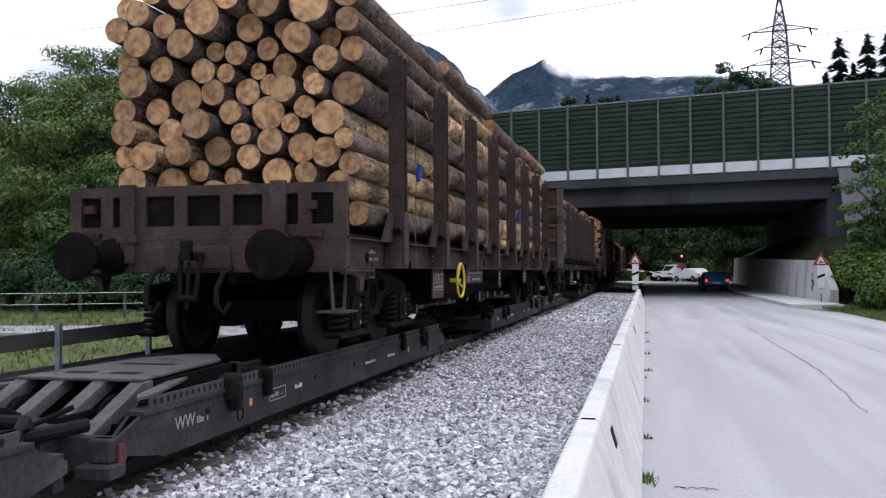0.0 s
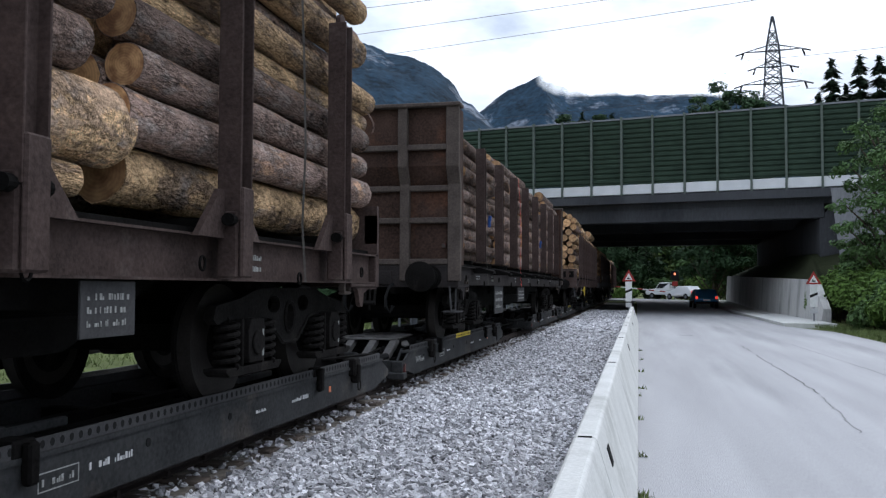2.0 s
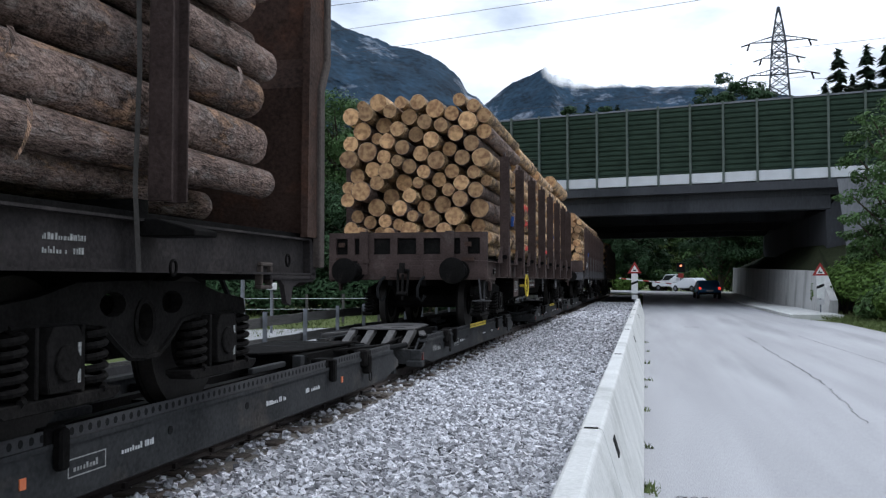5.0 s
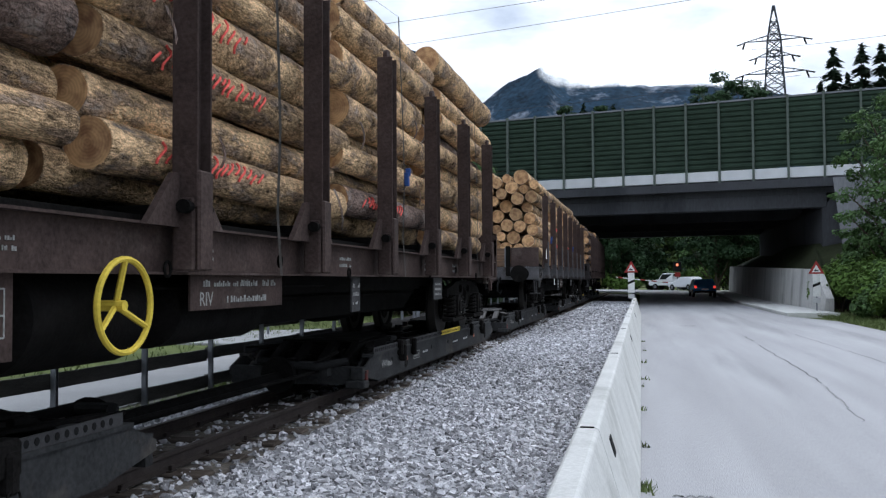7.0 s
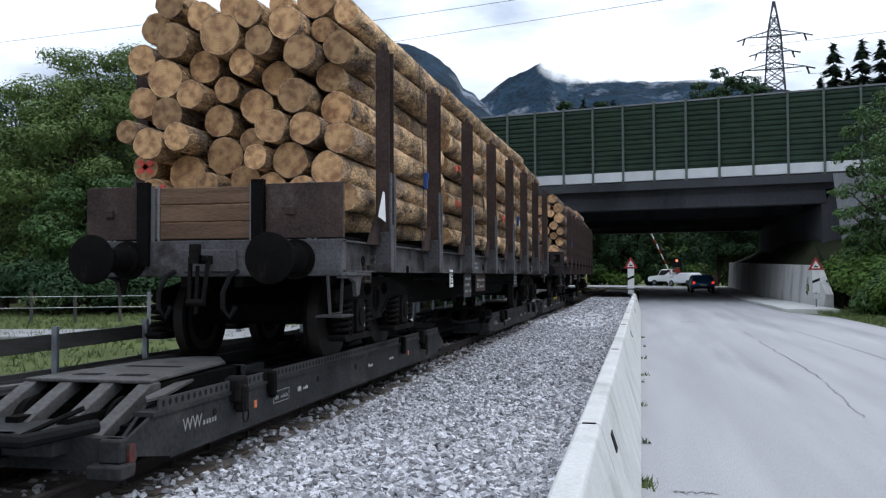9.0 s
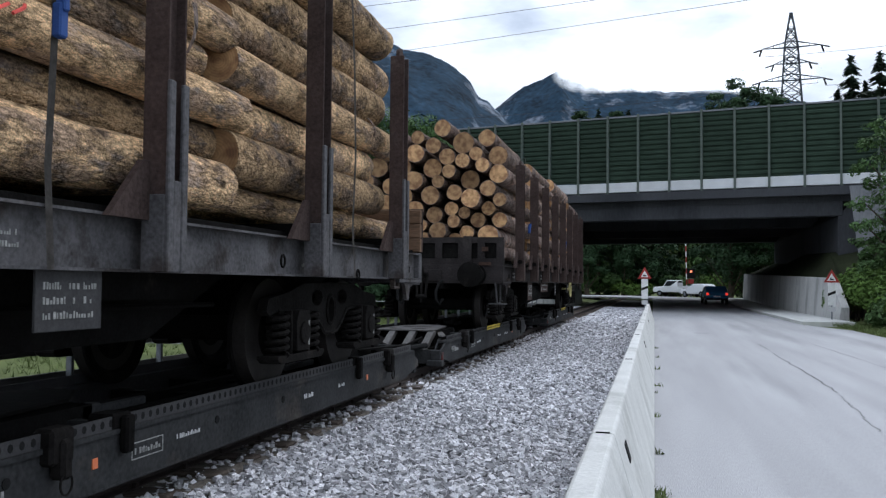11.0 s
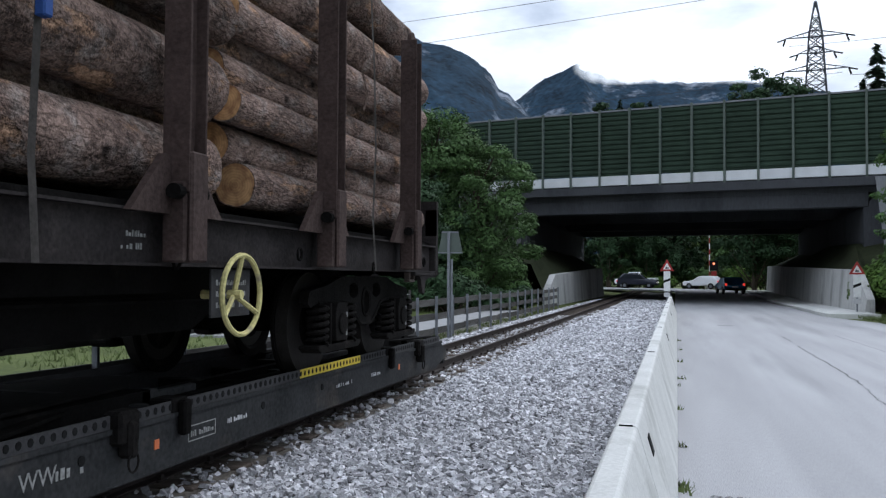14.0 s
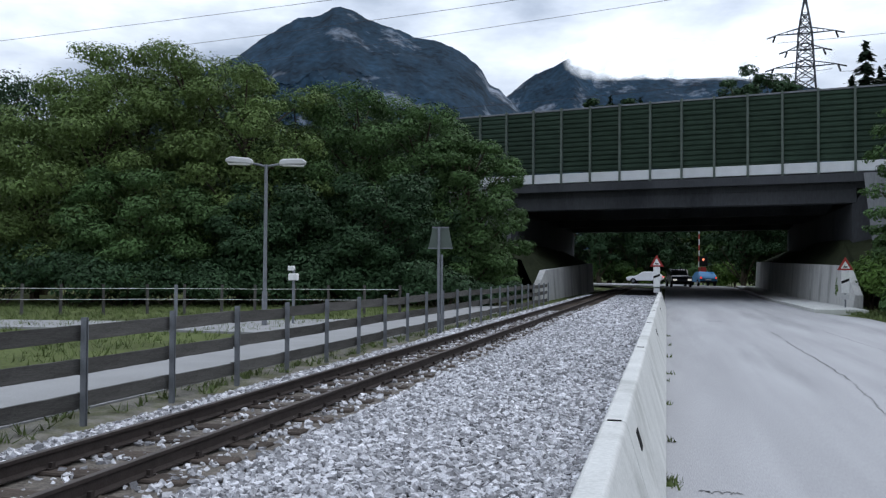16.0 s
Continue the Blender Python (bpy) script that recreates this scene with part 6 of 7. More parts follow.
def transporter(length=9.15, front=True, yellow=None, link=0.0, seed=0, steel="deck_steel"):
    """A transporter truck: two side beams that carry the wagon's wheels, end frames with couplings, two small bogies."""
    m = M[steel]
    ob = thing("transporter_truck", "low grey narrow-gauge transporter truck with perforated side beams", "rail truck", "transporter trucks")
    for s in (-1, 1):
        bm = bmesh.new()
        prism(bm, [(0.0, -0.23), (0.55, -0.33), (length - 0.55, -0.33), (length, -0.23), (length, -0.16), (length - 0.3, -0.03), (0.3, -0.03), (0.0, -0.14)], s * 0.845 - 0.012, s * 0.845 + 0.012)
        box(bm, s * 0.79 - 0.06, s * 0.845 + 0.03 * s if s > 0 else s * 0.79 + 0.06, 0.3, length - 0.3, -0.03, 0.0) if s > 0 else box(bm, -0.875, -0.73, 0.3, length - 0.3, -0.03, 0.0)
        box(bm, s * 0.80 - 0.06, s * 0.80 + 0.06, 0.55, length - 0.55, -0.345, -0.33)
        beam = part("side_beam", bm, m, ob, "grey steel side beam")
        bm = bmesh.new()
        box(bm, s * 0.852 - 0.007, s * 0.852 + 0.007, 0.4, length - 0.4, 0.0, 0.078)
        strip = part("guard_strip", bm, M["plate"], beam, "perforated guard strip")
        face = 0.8595
        if s > 0 and yellow:
            part("yellow_mark", boxes((0.8592, 0.8615, *yellow, 0.002, 0.078)), M["yellow"], strip, "yellow paint on the guard strip")
            face = 0.8622
        bm = bmesh.new()
        y = 0.46
        while y < length - 0.46:
            ring = [bm.verts.new((s * face, y + 0.021 * math.cos(math.pi * i / 4), 0.04 + 0.024 * math.sin(math.pi * i / 4))) for i in range(8)]
            back = [bm.verts.new((v.co.x - s * 0.003, v.co.y, v.co.z)) for v in ring]
            bm.faces.new(ring); bm.faces.new(back[::-1])
            for i in range(8):
                bm.faces.new((ring[i], back[i], back[(i + 1) % 8], ring[(i + 1) % 8]))
            y += 0.085
        part("strip_hole", bm, M["black"], strip, "dark punched holes")["kind"] = "stuff"
        for y in (2.2, length - 2.6):
            part("wheel_chock", boxes((s * 0.78 - 0.09, s * 0.78 + 0.09, y - 0.12, y + 0.08, -0.02, 0.09), (s * 0.9 - 0.03, s * 0.9 + 0.03, y - 0.06, y + 0.03, -0.15, 0.08)), M["dark_steel"], ob, bevel=0.015)
        for y in (1.2, 3.4, 4.6, 6.7):
            part("beam_hole", tubes(((s * 0.855, y, -0.13), (s * 0.863, y, -0.13), 0.03), n=10), M["black"], beam)
    for y in (2.6, 3.6, 4.6, 5.6, 6.6):
        part("cross_member", boxes((-0.8, 0.8, y - 0.07, y + 0.07, -0.3, -0.1)), M["dark_steel"], ob)
    part("centre_frame", boxes((-0.25, -0.15, 0.3, length - 0.3, -0.28, -0.06), (0.15, 0.25, 0.3, length - 0.3, -0.28, -0.06)), M["dark_steel"], ob)
    for d, y in ((1, 0.0), (-1, length)):
        # pale steel at a front truck's leading end, near-black steel elsewhere
        hood = M["hood"] if front and d > 0 else M["dark_steel"]
        e = part("end_frame", boxes((-0.83, 0.83, 0.0, 0.09, -0.33, -0.12), (-0.45, 0.45, -0.15, 0.5, -0.22, -0.1)), m, ob, at=pose(0, y, 0, 0, 0, 0 if d > 0 else 180))
        bm = bmesh.new(); prism(bm, [(-0.52, 0.85), (0.52, 0.85), (0.4, 2.3), (0.12, 2.75), (-0.12, 2.75), (-0.4, 2.3)], 0.115, 0.14, axis="z")
        deck = part("deck_plate", bm, hood, e, "deck plate, worn pale at the leading end only", bevel=0.006)
        for slot in ((-0.3, -0.08, 1.1, 1.22), (0.08, 0.3, 1.1, 1.22), (-0.25, 0.25, 1.75, 1.83)):
            part("deck_slot", boxes((*slot, 0.1405, 0.1435)), M["black"], e)
        for x in (-0.48, -0.17, 0.17, 0.48):
            bm = bmesh.new(); prism(bm, [(0.12, -0.2), (0.85, 0.115), (0.98, 0.115), (0.98, 0.06), (0.2, -0.26)], x - 0.055, x + 0.055)
            part("hood_rib", bm, hood, e, bevel=0.006)
        for s in (-1, 1):
            bm = bmesh.new(); prism(bm, [(s * 0.4, 1.6), (s * 0.52, 1.5), (s * 0.8, 0.55), (s * 0.8, 0.35), (s * 0.7, 0.5)], 0.06, 0.08, axis="z")
            part("corner_plate", bm, hood, e)
            part("deck_bracket", boxes((s * 0.45 - 0.05, s * 0.45 + 0.05, 2.3, 2.5, -0.08, 0.1), (s * 0.6 - 0.12, s * 0.6 + 0.12, 2.15, 2.25, -0.05, 0.03), (s * 0.3 - 0.03, s * 0.3 + 0.03, 2.5, 3.3, -0.02, 0.04)), m, e, bevel=0.01)
        part("under_deck", boxes((-0.5, 0.5, 1.0, 2.4, -0.25, 0.1)), M["dark_steel"], e)
        for s in (-1, 1):
            bm = bmesh.new()
            prism(bm, [(0.0, -0.3), (0.5, 0.02), (0.62, 0.02), (0.12, -0.3)], s * 0.7 - 0.015, s * 0.7 + 0.015)
            part("gusset", bm, m, e)
        bm = bmesh.new(); box(bm, -0.09, 0.09, -0.5, 0.0, -0.24, -0.1); lathe(bm, [(0.02, -0.56), (0.2, -0.55), (0.21, -0.5), (0.08, -0.46), (0.08, -0.2)], n=18, at=(0, 0, -0.17))
        part("coupler", bm, M["dark_steel"], e, "dark centre coupler")
        bm = bmesh.new(); pipe(bm, [(-0.5, 0.0, -0.08), (-0.3, -0.35, -0.02), (0.1, -0.5, -0.05), (0.35, -0.3, -0.1), (0.6, 0.1, -0.06)], 0.045, n=8)
        part("air_hose", bm, M["black"], e, "thick black air hose")
        bm = bmesh.new(); pipe(bm, [(-0.55, -0.1, 0.0), (-0.2, -0.3, -0.12), (0.25, -0.25, -0.1), (0.5, 0.1, 0.05)], 0.018, n=6)
        part("chain", bm, M["bogie_steel"], e)
        part("step_block", boxes((0.66, 0.9, -0.12, 0.06, -0.36, -0.27), (0.7, 0.86, -0.05, 0.06, -0.27, -0.12)), m, e, bevel=0.012)
        bm = bmesh.new(); lathe(bm, [(0.01, 0.0), (0.045, 0.0), (0.045, 0.02), (0.01, 0.025)], n=14, axis="x", at=(0.85, 0.08, -0.24)); box(bm, 0.84, 0.88, 0.02, 0.09, -0.34, -0.16)
        part("red_lever", bm, M["faded_red"], e, "faded red lever")
    for y in (1.4, length - 1.4):
        narrow_bogie(ob, y)
    if link:
        part("link_bar", tubes(((0, length, -0.2), (0, length + link, -0.2), 0.07), ((0.3, length, -0.14), (0.34, length + link, -0.16), 0.02), n=10), M["dark_steel"], ob, "long coupling bar")
    rnd = random.Random(seed)
    for y in (1.9, 6.9):
        part("reflector", boxes((0.857, 0.863, y, y + 0.05, -0.2, -0.14)), M["orange"], ob, "small orange reflector")
    part("stencil_frame", boxes((0.857, 0.8595, 2.3, 2.66, -0.125, -0.118), (0.857, 0.8595, 2.3, 2.66, -0.225, -0.218), (0.857, 0.8595, 2.3, 2.307, -0.218, -0.125), (0.857, 0.8595, 2.653, 2.66, -0.218, -0.125)), M["letter"], ob, "white stencilled frame")
    lettering(ob, 0.3, 0.08, 1, pose(0.859, 2.48, -0.17), seed=seed + 3)
    for y in (1.55, length - 1.5):
        bm = boxes((0.8, 0.93, y - 0.1, y + 0.1, -0.1, 0.1), (0.86, 0.96, y - 0.04, y + 0.05, -0.18, 0.04))
        part("rail_clamp", bm, M["bogie_steel"], ob, "dark hinged clamp", bevel=0.02)
        bm = bmesh.new(); pipe(bm, [(0.95, y + 0.05 * math.cos(radians(24 * i)), -0.2 + 0.06 * math.sin(radians(24 * i))) for i in range(16)], 0.007, n=5)
        part("clamp_ring", bm, M["bogie_steel"], ob)
    words(ob, "WW", 0.1, 0.859, 0.72, -0.2)
    lettering(ob, 0.26, 0.12, 1, pose(0.859, 1.12, -0.16), seed=seed)
    for y in (3.0, 5.2, 6.1):
        lettering(ob, rnd.uniform(0.2, 0.5), rnd.uniform(0.05, 0.09), 1, pose(0.858, y, -0.16), "lamp_grey", seed=seed + int(y))
    return ob


def even(n, step, start=0.0):
    return [start + step * k for k in range(n)]


STEEL = "brown timber wagon with steel stakes, end board"
TRAIN = []


WIDER = Matrix.Translation((-0.15, 0, 0)) @ Matrix.Diagonal((1.113, 1, 1, 1))


def couple(p, w, s, trucks, wide=False):
    # bodies and lashings of the wide wagons reach further out on the meadow side
    for ob in list(w.children) + list(s.children):
        if wide and ob.name.split(".")[0] not in ("bogie", "log", "paint_mark", "bark_strip"):
            ob.matrix_basis = WIDER @ ob.matrix_basis
    TRAIN.append((w, p, DECK_Z)); TRAIN.append((s, p, DECK_Z + 1.36))
    for start, ob in trucks:
        TRAIN.append((ob, p + start, DECK_Z))


def train():
    four = [(-0.75, 4.0), (3.4, 4.0), (7.55, 3.95), (11.65, 4.45)]
    couple(9.38, wagon("steel", -1.5, 16.2, even(8, 2.1), (0.3, 14.5), label=STEEL + " and yellow hand wheel", hand_wheel=3.57, seed=1),
           log_stack(four, 41, "stack of bark-covered spruce logs on a wagon", large=0.31, top=2.75, kinds=LOGS + PALE_LOGS[:4], spread=1.113),
           [(-4.5, transporter(yellow=None, link=4.5, seed=1)), (9.1, transporter(front=False, seed=2)), (-14.1, transporter(front=False, seed=3))], wide=True)
    couple(29.86, wagon("wall", 0.0, 18.3, even(8, 2.03, 1.6), (2.0, 16.2), steel="dark_brown", label="rusty timber wagon with a high steel end wall", seed=2),
           log_stack([(0.75, 4.1), (5.0, 4.0), (9.2, 4.1), (13.4, 4.1)], 42, "load of bark-covered logs behind a steel end wall", large=0.21, top=2.4),
           [(-1.5, transporter(yellow=(3.6, 5.0), link=5.8, seed=4)), (13.4, transporter(front=False, seed=5))])
    couple(58.04, wagon("steel", -1.5, 16.2, even(8, 2.1), (0.3, 14.5), label=STEEL + " and yellow hand wheel", hand_wheel=3.57, seed=3),
           log_stack(four, 43, "stack of bark-covered logs with red paint marks", small=0.1, large=0.27, top=2.95, marks=4, kinds=LOGS[:3] + PALE_LOGS, spread=1.113),
           [(-4.4, transporter(yellow=(3.7, 5.35), link=4.6, seed=6)), (9.3, transporter(front=False, yellow=(4.1, 5.6), seed=7))], wide=True)
    couple(82.48, wagon("wood", -1.15, 17.2, even(8, 2.28), (0.92, 15.0), steel="grey_steel", label="grey timber wagon with a wooden plank end board", seed=4),
           log_stack([(-0.5, 4.3), (3.95, 4.2), (8.3, 4.2), (12.7, 4.0)], 44, "stack of freshly sawn logs with pale cut ends", small=0.12, large=0.26, top=2.62, marks=3, kinds=PALE_LOGS),
           [(-3.95, transporter(link=4.5, seed=8)), (9.7, transporter(front=False, seed=9))])
    couple(107.06, wagon("steel", -1.5, 16.2, even(8, 2.12), (0.3, 14.6), steel="dark_brown", label="dark brown timber wagon with an worn pale yellow hand wheel", hand_wheel=11.36, wheel_colour="wheel_white", seed=5),
           log_stack(four, 45, "stack of thick dark-barked logs with sawn ends", small=0.11, large=0.33, top=2.6, spread=1.113),
           [(-4.4, transporter(yellow=(3.8, 5.26), link=4.6, seed=10)), (9.3, transporter(front=False, yellow=(4.1, 5.6), seed=11))], wide=True)
    # triangular white card tied to a stake of the grey wagon
    for w, p, z in TRAIN:
        if w.get("label", "").startswith("grey timber wagon"):
            bm = bmesh.new(); prism(bm, [(-0.42, 1.5), (-0.15, 1.46), (-0.19, 1.76), (-0.25, 1.77)], 1.45, 1.454)
            part("paper_tag", bm, M["white"], w, "white paper tag on a stake")


train()


# ---- beside the track and the road ----
def street_lamp():
    x, y, _ = polar(-25.6, 25.2)
    ob = thing("street_lamp", "grey street lamp with two flat heads", "lamp", at=pose(x, y, 0.08, 0, 0, 25))
    bm = bmesh.new(); tube(bm, (0, 0, 0), (0, 0, 1.0), 0.075, n=12); tube(bm, (0, 0, 1.0), (0, 0, 4.55), 0.055, 0.045, n=12)
    part("pole", bm, M["zinc"], ob, smooth=True)
    for s in (-1, 1):
        a = part("arm", tubes(((0, 0, 4.5), (s * 0.4, 0, 4.58), 0.03), n=8), M["zinc"], ob)
        bm = bmesh.new()
        prism(bm, [(s * 0.35, 4.54), (s * 1.1, 4.58), (s * 1.12, 4.66), (s * 0.98, 4.74), (s * 0.45, 4.71), (s * 0.35, 4.64)], -0.15, 0.15, axis="y")
        h = part("lamp_head", bm, M["lamp_grey"], ob, "grey lamp housing", bevel=0.03)
        part("diffuser", boxes((min(s * 0.45, s * 1.05), max(s * 0.45, s * 1.05), -0.11, 0.11, 4.525, 4.552)), M["white"], h, "milky lens")


def track_sign():
    x, y, _ = polar(-14.4, 21.6)
    ob = thing("trackside_sign", "grey back of a trapezoid railway sign on a steel post", "sign", at=pose(x, y, 0.08, 0, 0, 4))
    part("post", tubes(((-0.03, 0, 0), (-0.03, 0, 2.68), 0.035), ((0.04, 0.02, 0), (0.04, 0.02, 2.0), 0.03), n=10), M["zinc"], ob)
    bm = bmesh.new(); prism(bm, [(-0.30, 2.16), (0.30, 2.16), (0.20, 2.66), (-0.20, 2.66)], 0.05, 0.07, axis="y")
    b = part("sign_board", bm, M["noise_post"], ob, "dull grey-green sheet metal")
    part("rim", boxes((-0.31, 0.31, 0.03, 0.05, 2.14, 2.17), (-0.21, 0.21, 0.03, 0.05, 2.645, 2.68)), M["zinc"], b)


def marker_post():
    x, y, _ = polar(-23.8, 26)
    ob = thing("signal_post", "small white signal box on a short post", "post", at=pose(x, y, 0.08))
    part("post", tubes(((0, 0, 0), (0, 0, 1.35), 0.04), n=10), M["zinc"], ob)
    part("box", boxes((-0.13, 0.13, -0.1, 0.1, 1.3, 1.5), (-0.16, 0.02, -0.08, 0.08, 1.58, 1.72)), M["white"], ob, bevel=0.02)
    part("bracket", boxes((-0.03, 0.03, -0.03, 0.03, 1.3, 1.62)), M["zinc"], ob)
    x, y, _ = polar(-31.0, 25)
    ob = thing("marker_post", "short pale marker post in the grass", "post", at=pose(x, y, 0.06))
    part("post", boxes((-0.04, 0.04, -0.04, 0.04, 0, 1.2)), M["zinc"], ob, bevel=0.015)


def crossing_sign(x, y, z, label):
    """Level-crossing approach marker: triangle above a white board with a slanting band."""
    ob = thing("warning_sign", label, "sign", "level crossing signs", pose(x, y, z))
    part("post", tubes(((0, 0.03, -0.1), (0, 0.03, 2.35), 0.035), n=10), M["zinc"], ob)
    bm = bmesh.new(); prism(bm, [(-0.17, 0.85), (0.17, 0.85), (0.17, 1.9), (-0.17, 1.9)], -0.012, 0.0, axis="y")
    b = part("marker_board", bm, M["white"], ob)
    bm = bmesh.new(); prism(bm, [(-0.17, 1.28), (0.17, 1.42), (0.17, 1.55), (-0.17, 1.41)], -0.017, -0.0125, axis="y")
    part("band", bm, M["black"], b, "dark slanting band")
    bm = bmesh.new(); prism(bm, [(-0.36, 1.92), (0.36, 1.92), (0.0, 2.54)], -0.012, 0.0, axis="y")
    t = part("triangle", bm, M["red"], ob, "red-edged warning triangle")
    bm = bmesh.new(); prism(bm, [(-0.2, 2.0), (0.2, 2.0), (0.0, 2.35)], -0.018, -0.0125, axis="y")
    part("triangle_field", bm, M["white"], t)
    part("symbol", boxes((-0.09, 0.09, -0.024, -0.0185, 2.04, 2.1), (-0.05, -0.02, -0.024, -0.0185, 2.1, 2.16)), M["black"], t)
    part("small_plate", boxes((-0.16, 0.16, -0.012, 0.0, 0.55, 0.78)), M["lamp_grey"], ob)


def crossing_gate():
    """Level-crossing signal, mast and lifting boom; returns the boom."""
    x, y = 4.2, 103.0
    ob = thing("crossing_signal", "level crossing signal with a dark head and red lamp", "signal", at=pose(x - 0.2, y, 0.42))
    part("mast", tubes(((0, 0, -0.3), (0, 0, 3.0), 0.07), n=10), M["zinc"], ob)
    h = part("signal_head", boxes((-0.45, 0.45, -0.1, 0.1, 2.1, 3.2)), M["black"], ob, bevel=0.04)
    bm = bmesh.new(); lathe(bm, [(0.01, -0.14), (0.13, -0.13), (0.13, -0.1), (0.01, -0.09)], n=16, at=(0, 0, 2.85))
    part("red_lamp", bm, glow("red_signal_lamp", (1, 0.25, 0.12), 1.2), h, "red signal lamp")
    part("cross_board", boxes((-0.3, 0.3, -0.16, -0.11, 1.5, 2.0)), M["red"], ob)
    part("drive_box", boxes((-0.9, -0.4, -0.3, 0.3, -0.3, 1.0)), M["lamp_grey"], ob, bevel=0.03)
    boom = thing("barrier_boom", "red and white lifting barrier boom", "barrier")
    part("tip", tubes(((0, 0, 0), (0, 0, 6.4), 0.06), n=8), M["white"], boom)
    for k in range(5):
        part("red_band", tubes(((0, 0, 0.6 + 1.25 * k), (0, 0, 1.2 + 1.25 * k), 0.066), n=8), M["red"], boom)
    return boom, (x - 0.65, y, 1.2)


def car(kind, paint, label, name="car"):
    """A car about 4.3 m long, nose towards y+."""
    ob = thing(name, label, "car", "cars at the crossing")
    if kind == "pickup":
        body = [(-2.5, 0.45), (2.35, 0.45), (2.45, 0.7), (2.4, 1.05), (1.25, 1.15), (0.75, 1.85), (-0.55, 1.88), (-0.6, 1.12), (-0.65, 0.95), (-2.5, 0.95)]
        glass, w, wheels = [(1.12, 1.18), (0.72, 1.76), (-0.45, 1.78), (-0.45, 1.18)], 0.88, (-1.6, 1.6)
    elif kind == "suv":
        body = [(-2.2, 0.42), (2.2, 0.42), (2.28, 0.65), (2.2, 0.98), (1.0, 1.1), (0.35, 1.66), (-1.5, 1.7), (-2.15, 1.1), (-2.28, 0.8)]
        glass, w, wheels = [(0.92, 1.12), (0.36, 1.58), (-1.4, 1.6), (-1.85, 1.12)], 0.92, (-1.35, 1.4)
    else:
        body = [(-2.0, 0.36), (2.0, 0.36), (2.1, 0.58), (2.02, 0.82), (0.95, 0.95), (0.2, 1.42), (-1.3, 1.44), (-1.9, 0.98), (-2.08, 0.75)]
        glass, w, wheels = [(0.84, 0.98), (0.22, 1.35), (-1.2, 1.37), (-1.65, 0.98)], 0.87, (-1.25, 1.3)
    bm = bmesh.new(); prism(bm, body, -w, w)
    for v in bm.verts:
        if v.co.z > 1.0:
            v.co.x *= 0.86
    part("body", bm, M[paint], ob, bevel=0.06, smooth=True)
    bm = bmesh.new(); prism(bm, glass, -w * 0.915, w * 0.915)
    for v in bm.verts:
        if v.co.z > 1.25:
            v.co.x *= 0.95
    part("side_window", bm, M["car_glass"], ob, "dark glass")
    top, sill = max(p[1] for p in glass), min(p[1] for p in glass)
    f, b = glass[0], glass[-1]
    for a, c in ((f, glass[1]), (b, glass[2])):
        bm = bmesh.new()
        o = 0.09 if a is f else -0.12
        q = [(-w * 0.78, a[0] + o, a[1]), (w * 0.78, a[0] + o, a[1]), (w * 0.7, c[0] + o, c[1]), (-w * 0.7, c[0] + o, c[1])]
        vs = [bm.verts.new(p) for p in q] + [bm.verts.new((p[0], p[1] - o * 0.6, p[2] - 0.03)) for p in q]
        for i in ((0, 1, 2, 3), (7, 6, 5, 4), (0, 4, 5, 1), (1, 5, 6, 2), (2, 6, 7, 3), (3, 7, 4, 0)):
            bm.faces.new([vs[k] for k in i])
        part("windscreen" if a is f else "rear_window", bm, M["car_glass"], ob)
    nose, tail = max(p[0] for p in body), min(p[0] for p in body)
    for s in (-1, 1):
        for y in wheels:
            bm = bmesh.new(); lathe(bm, [(0.05, 0.1), (0.3, 0.1), (0.33, 0.06), (0.33, -0.08), (0.05, -0.08)], n=20, axis="x", at=(s * (w - 0.06), y, 0.33))
            t = part("wheel", bm, M["black"], ob, smooth=True)
            bm = bmesh.new(); lathe(bm, [(0.03, 0.0), (0.19, 0.0), (0.19, 0.012), (0.03, 0.02)], n=16, axis="x", at=(s * (w + 0.03), y, 0.33))
            part("rim", bm, M["zinc"], t)
        part("headlight", boxes((s * w * 0.72 - 0.17, s * w * 0.72 + 0.17, nose - 0.1, nose + 0.005, 0.62, 0.77)), HEAD, ob, "lit headlight", bevel=0.02)
        part("tail_light", boxes((s * w * 0.84 - 0.09, s * w * 0.84 + 0.09, tail - 0.012, tail + 0.1, 0.72, 0.92)), TAIL, ob, "red tail light", bevel=0.02)
    part("number_plate", boxes((-0.26, 0.26, tail - 0.03, tail + 0.05, 0.58, 0.69)), M["white"], ob)
    part("bumper", boxes((-w * 0.95, w * 0.95, tail - 0.06, tail + 0.1, 0.34, 0.5), (-w * 0.95, w * 0.95, nose - 0.1, nose + 0.06, 0.34, 0.5)), M["black"], ob, bevel=0.03)
    if kind == "pickup":
        part("load_bed", boxes((-0.86, 0.86, -2.5, -2.44, 0.95, 1.2), (-0.88, -0.83, -2.5, -0.65, 0.95, 1.2), (0.83, 0.88, -2.5, -0.65, 0.95, 1.2)), M[paint], ob)
    return ob


HEAD, TAIL = glow("lit_headlight", (1, 0.97, 0.9), 0.5), glow("red_tail_lamp", (0.8, 0.06, 0.04), 0.7)


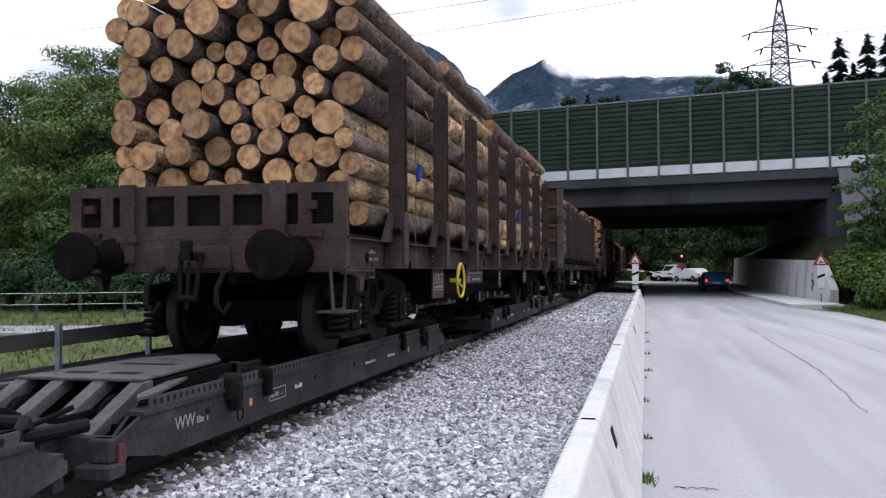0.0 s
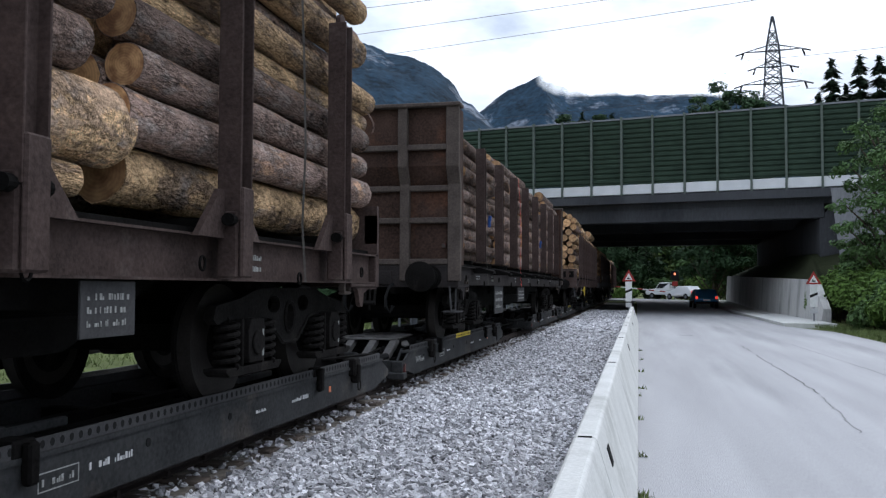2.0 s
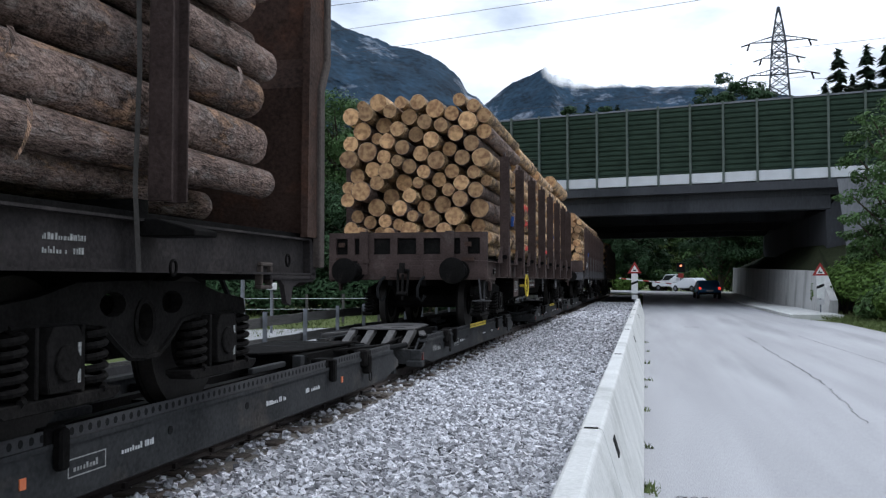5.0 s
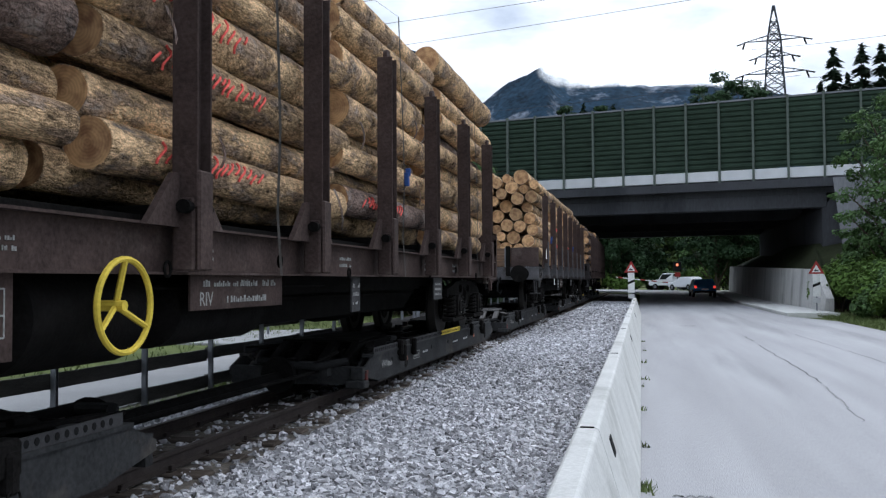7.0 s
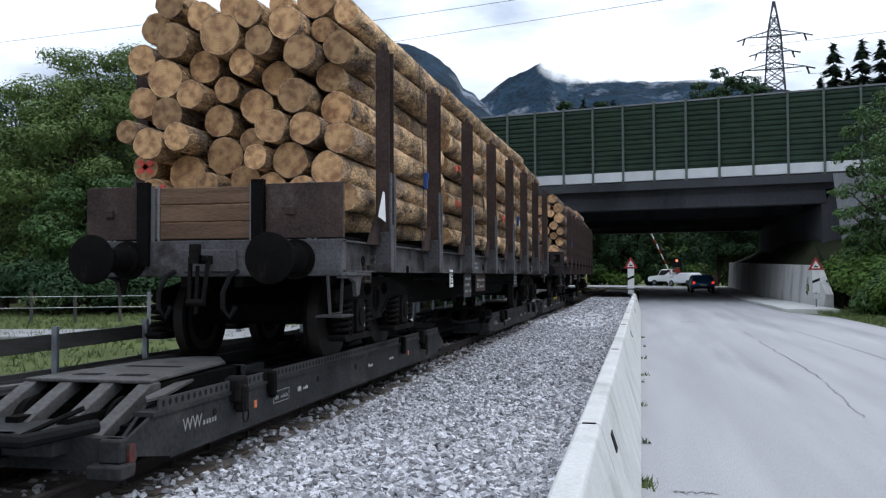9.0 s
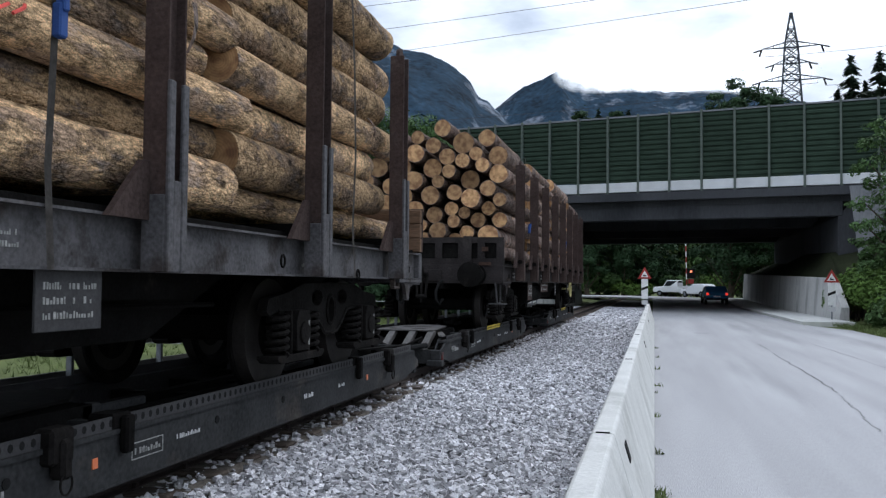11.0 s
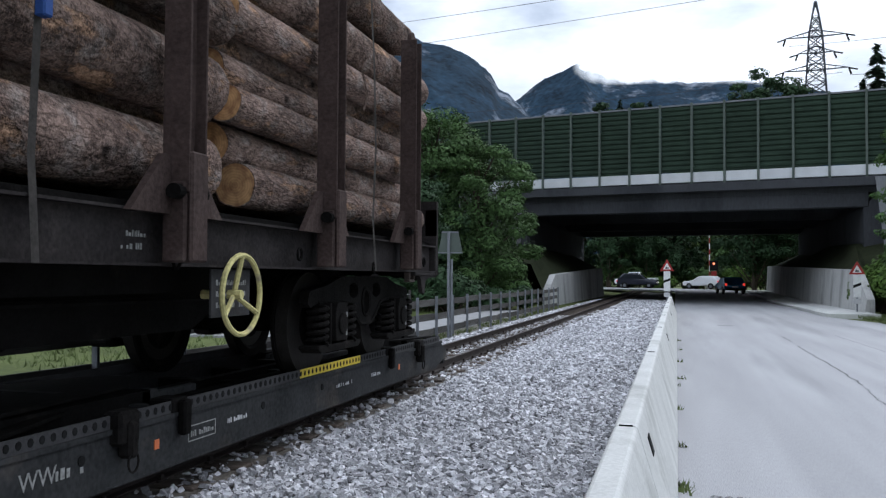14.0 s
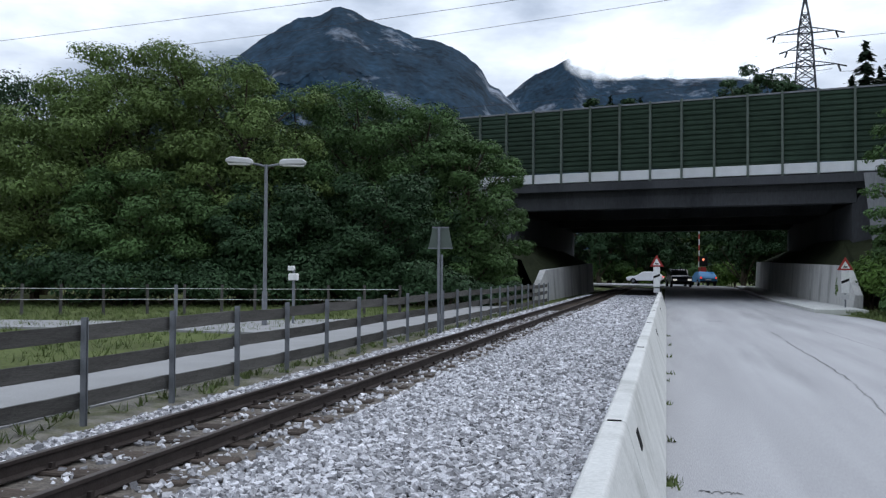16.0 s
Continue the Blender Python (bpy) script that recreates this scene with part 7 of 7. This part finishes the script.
def house():
    ob = thing("house", "pale distant house behind the trees", "house", at=pose(-17, 116, 0.2, 0, 0, 10))
    part("wall", boxes((-5, 5, 0, 8, 0, 6.5)), M["house"], ob)
    bm = bmesh.new(); prism(bm, [(-5.6, 6.4), (5.6, 6.4), (0, 9.2)], -0.6, 8.6, axis="y")
    part("roof", bm, M["rust_wall"], ob, "dark red roof")
    for k in range(4):
        w = part("window", boxes((-4 + 2.3 * k, -3 + 2.3 * k, -0.05, 0.02, 3.6, 4.9)), M["car_glass"], ob)


street_lamp(); track_sign(); marker_post(); house()
crossing_sign(-0.5, 48.0, 0.1, "white level crossing marker with red triangle behind the barrier")
crossing_sign(8.1, 44.6, -0.05, "white level crossing marker with red triangle beside the wall")
BOOM, BOOM_AT = crossing_gate()
PICKUP = car("pickup", "car_white", "white pickup truck waiting at the level crossing", "pickup_truck")
WHITE = car("hatch", "car_white", "white hatchback waiting at the level crossing")
BLUE = car("hatch", "car_blue", "blue hatchback queuing under the bridge")
DARK = car("suv", "car_dark", "dark grey car coming over the level crossing")


def motions():
    for ob, p, z in TRAIN:
        walk(ob, train_rows(p, z))
    bx, by, bz = BOOM_AT
    walk(BOOM, [(t, pose(bx, by, bz, 0, -a, 0)) for t, a in ((0, 84), (4, 84), (6.8, 84), (7.6, 76), (8.3, 50), (9.0, 24), (9.7, 14), (10.6, 3), (12, 0), (16, 0))])
    def drive(ob, rows):
        walk(ob, [(t, pose(x, y, road_z(y), 0, 0, a)) for t, x, y, a in rows])
    drive(PICKUP, [(0, 3.3, 106, 62), (6, 3.4, 106, 62), (10.2, 3.3, 106, 62), (11, 2.4, 106.3, 66), (12, 0.4, 107, 74), (12.5, -0.6, 107.2, 78), (13.5, -3.0, 107.5, 84), (14.5, -6.8, 107.6, 88), (15, -9.4, 107.6, 90), (16, -16, 107.6, 90)])
    drive(WHITE, [(0, 4.7, 97, 38), (6, 4.7, 97, 38), (11.5, 4.6, 97, 38), (12.5, 4.2, 97.6, 42), (13.5, 3.5, 99.5, 55), (14.5, 2.2, 103, 68), (15, 1.5, 104.5, 74), (16, -2.4, 106.5, 84)])
    drive(BLUE, [(0, 4.95, 69, 3), (2.5, 4.9, 72, 3), (6, 4.85, 74.5, 3), (9.7, 4.75, 75, 3), (12, 4.6, 75.5, 3), (12.5, 4.5, 76, 4), (13.5, 4.5, 78.5, 6), (14.5, 4.35, 82.5, 10), (15, 4.25, 85.5, 8), (16, 3.6, 93, 12)])
    drive(DARK, [(0, -46, 105, -90), (6, -36, 105, -90), (10, -17, 105, -90), (12.5, -6.6, 104.8, -92), (13.5, -5.5, 104.5, -94), (14.5, -2.9, 103, -108), (15, -1.4, 99.5, -130), (15.5, 0.35, 94, -155), (16, 1.1, 86.5, -172)])


motions()
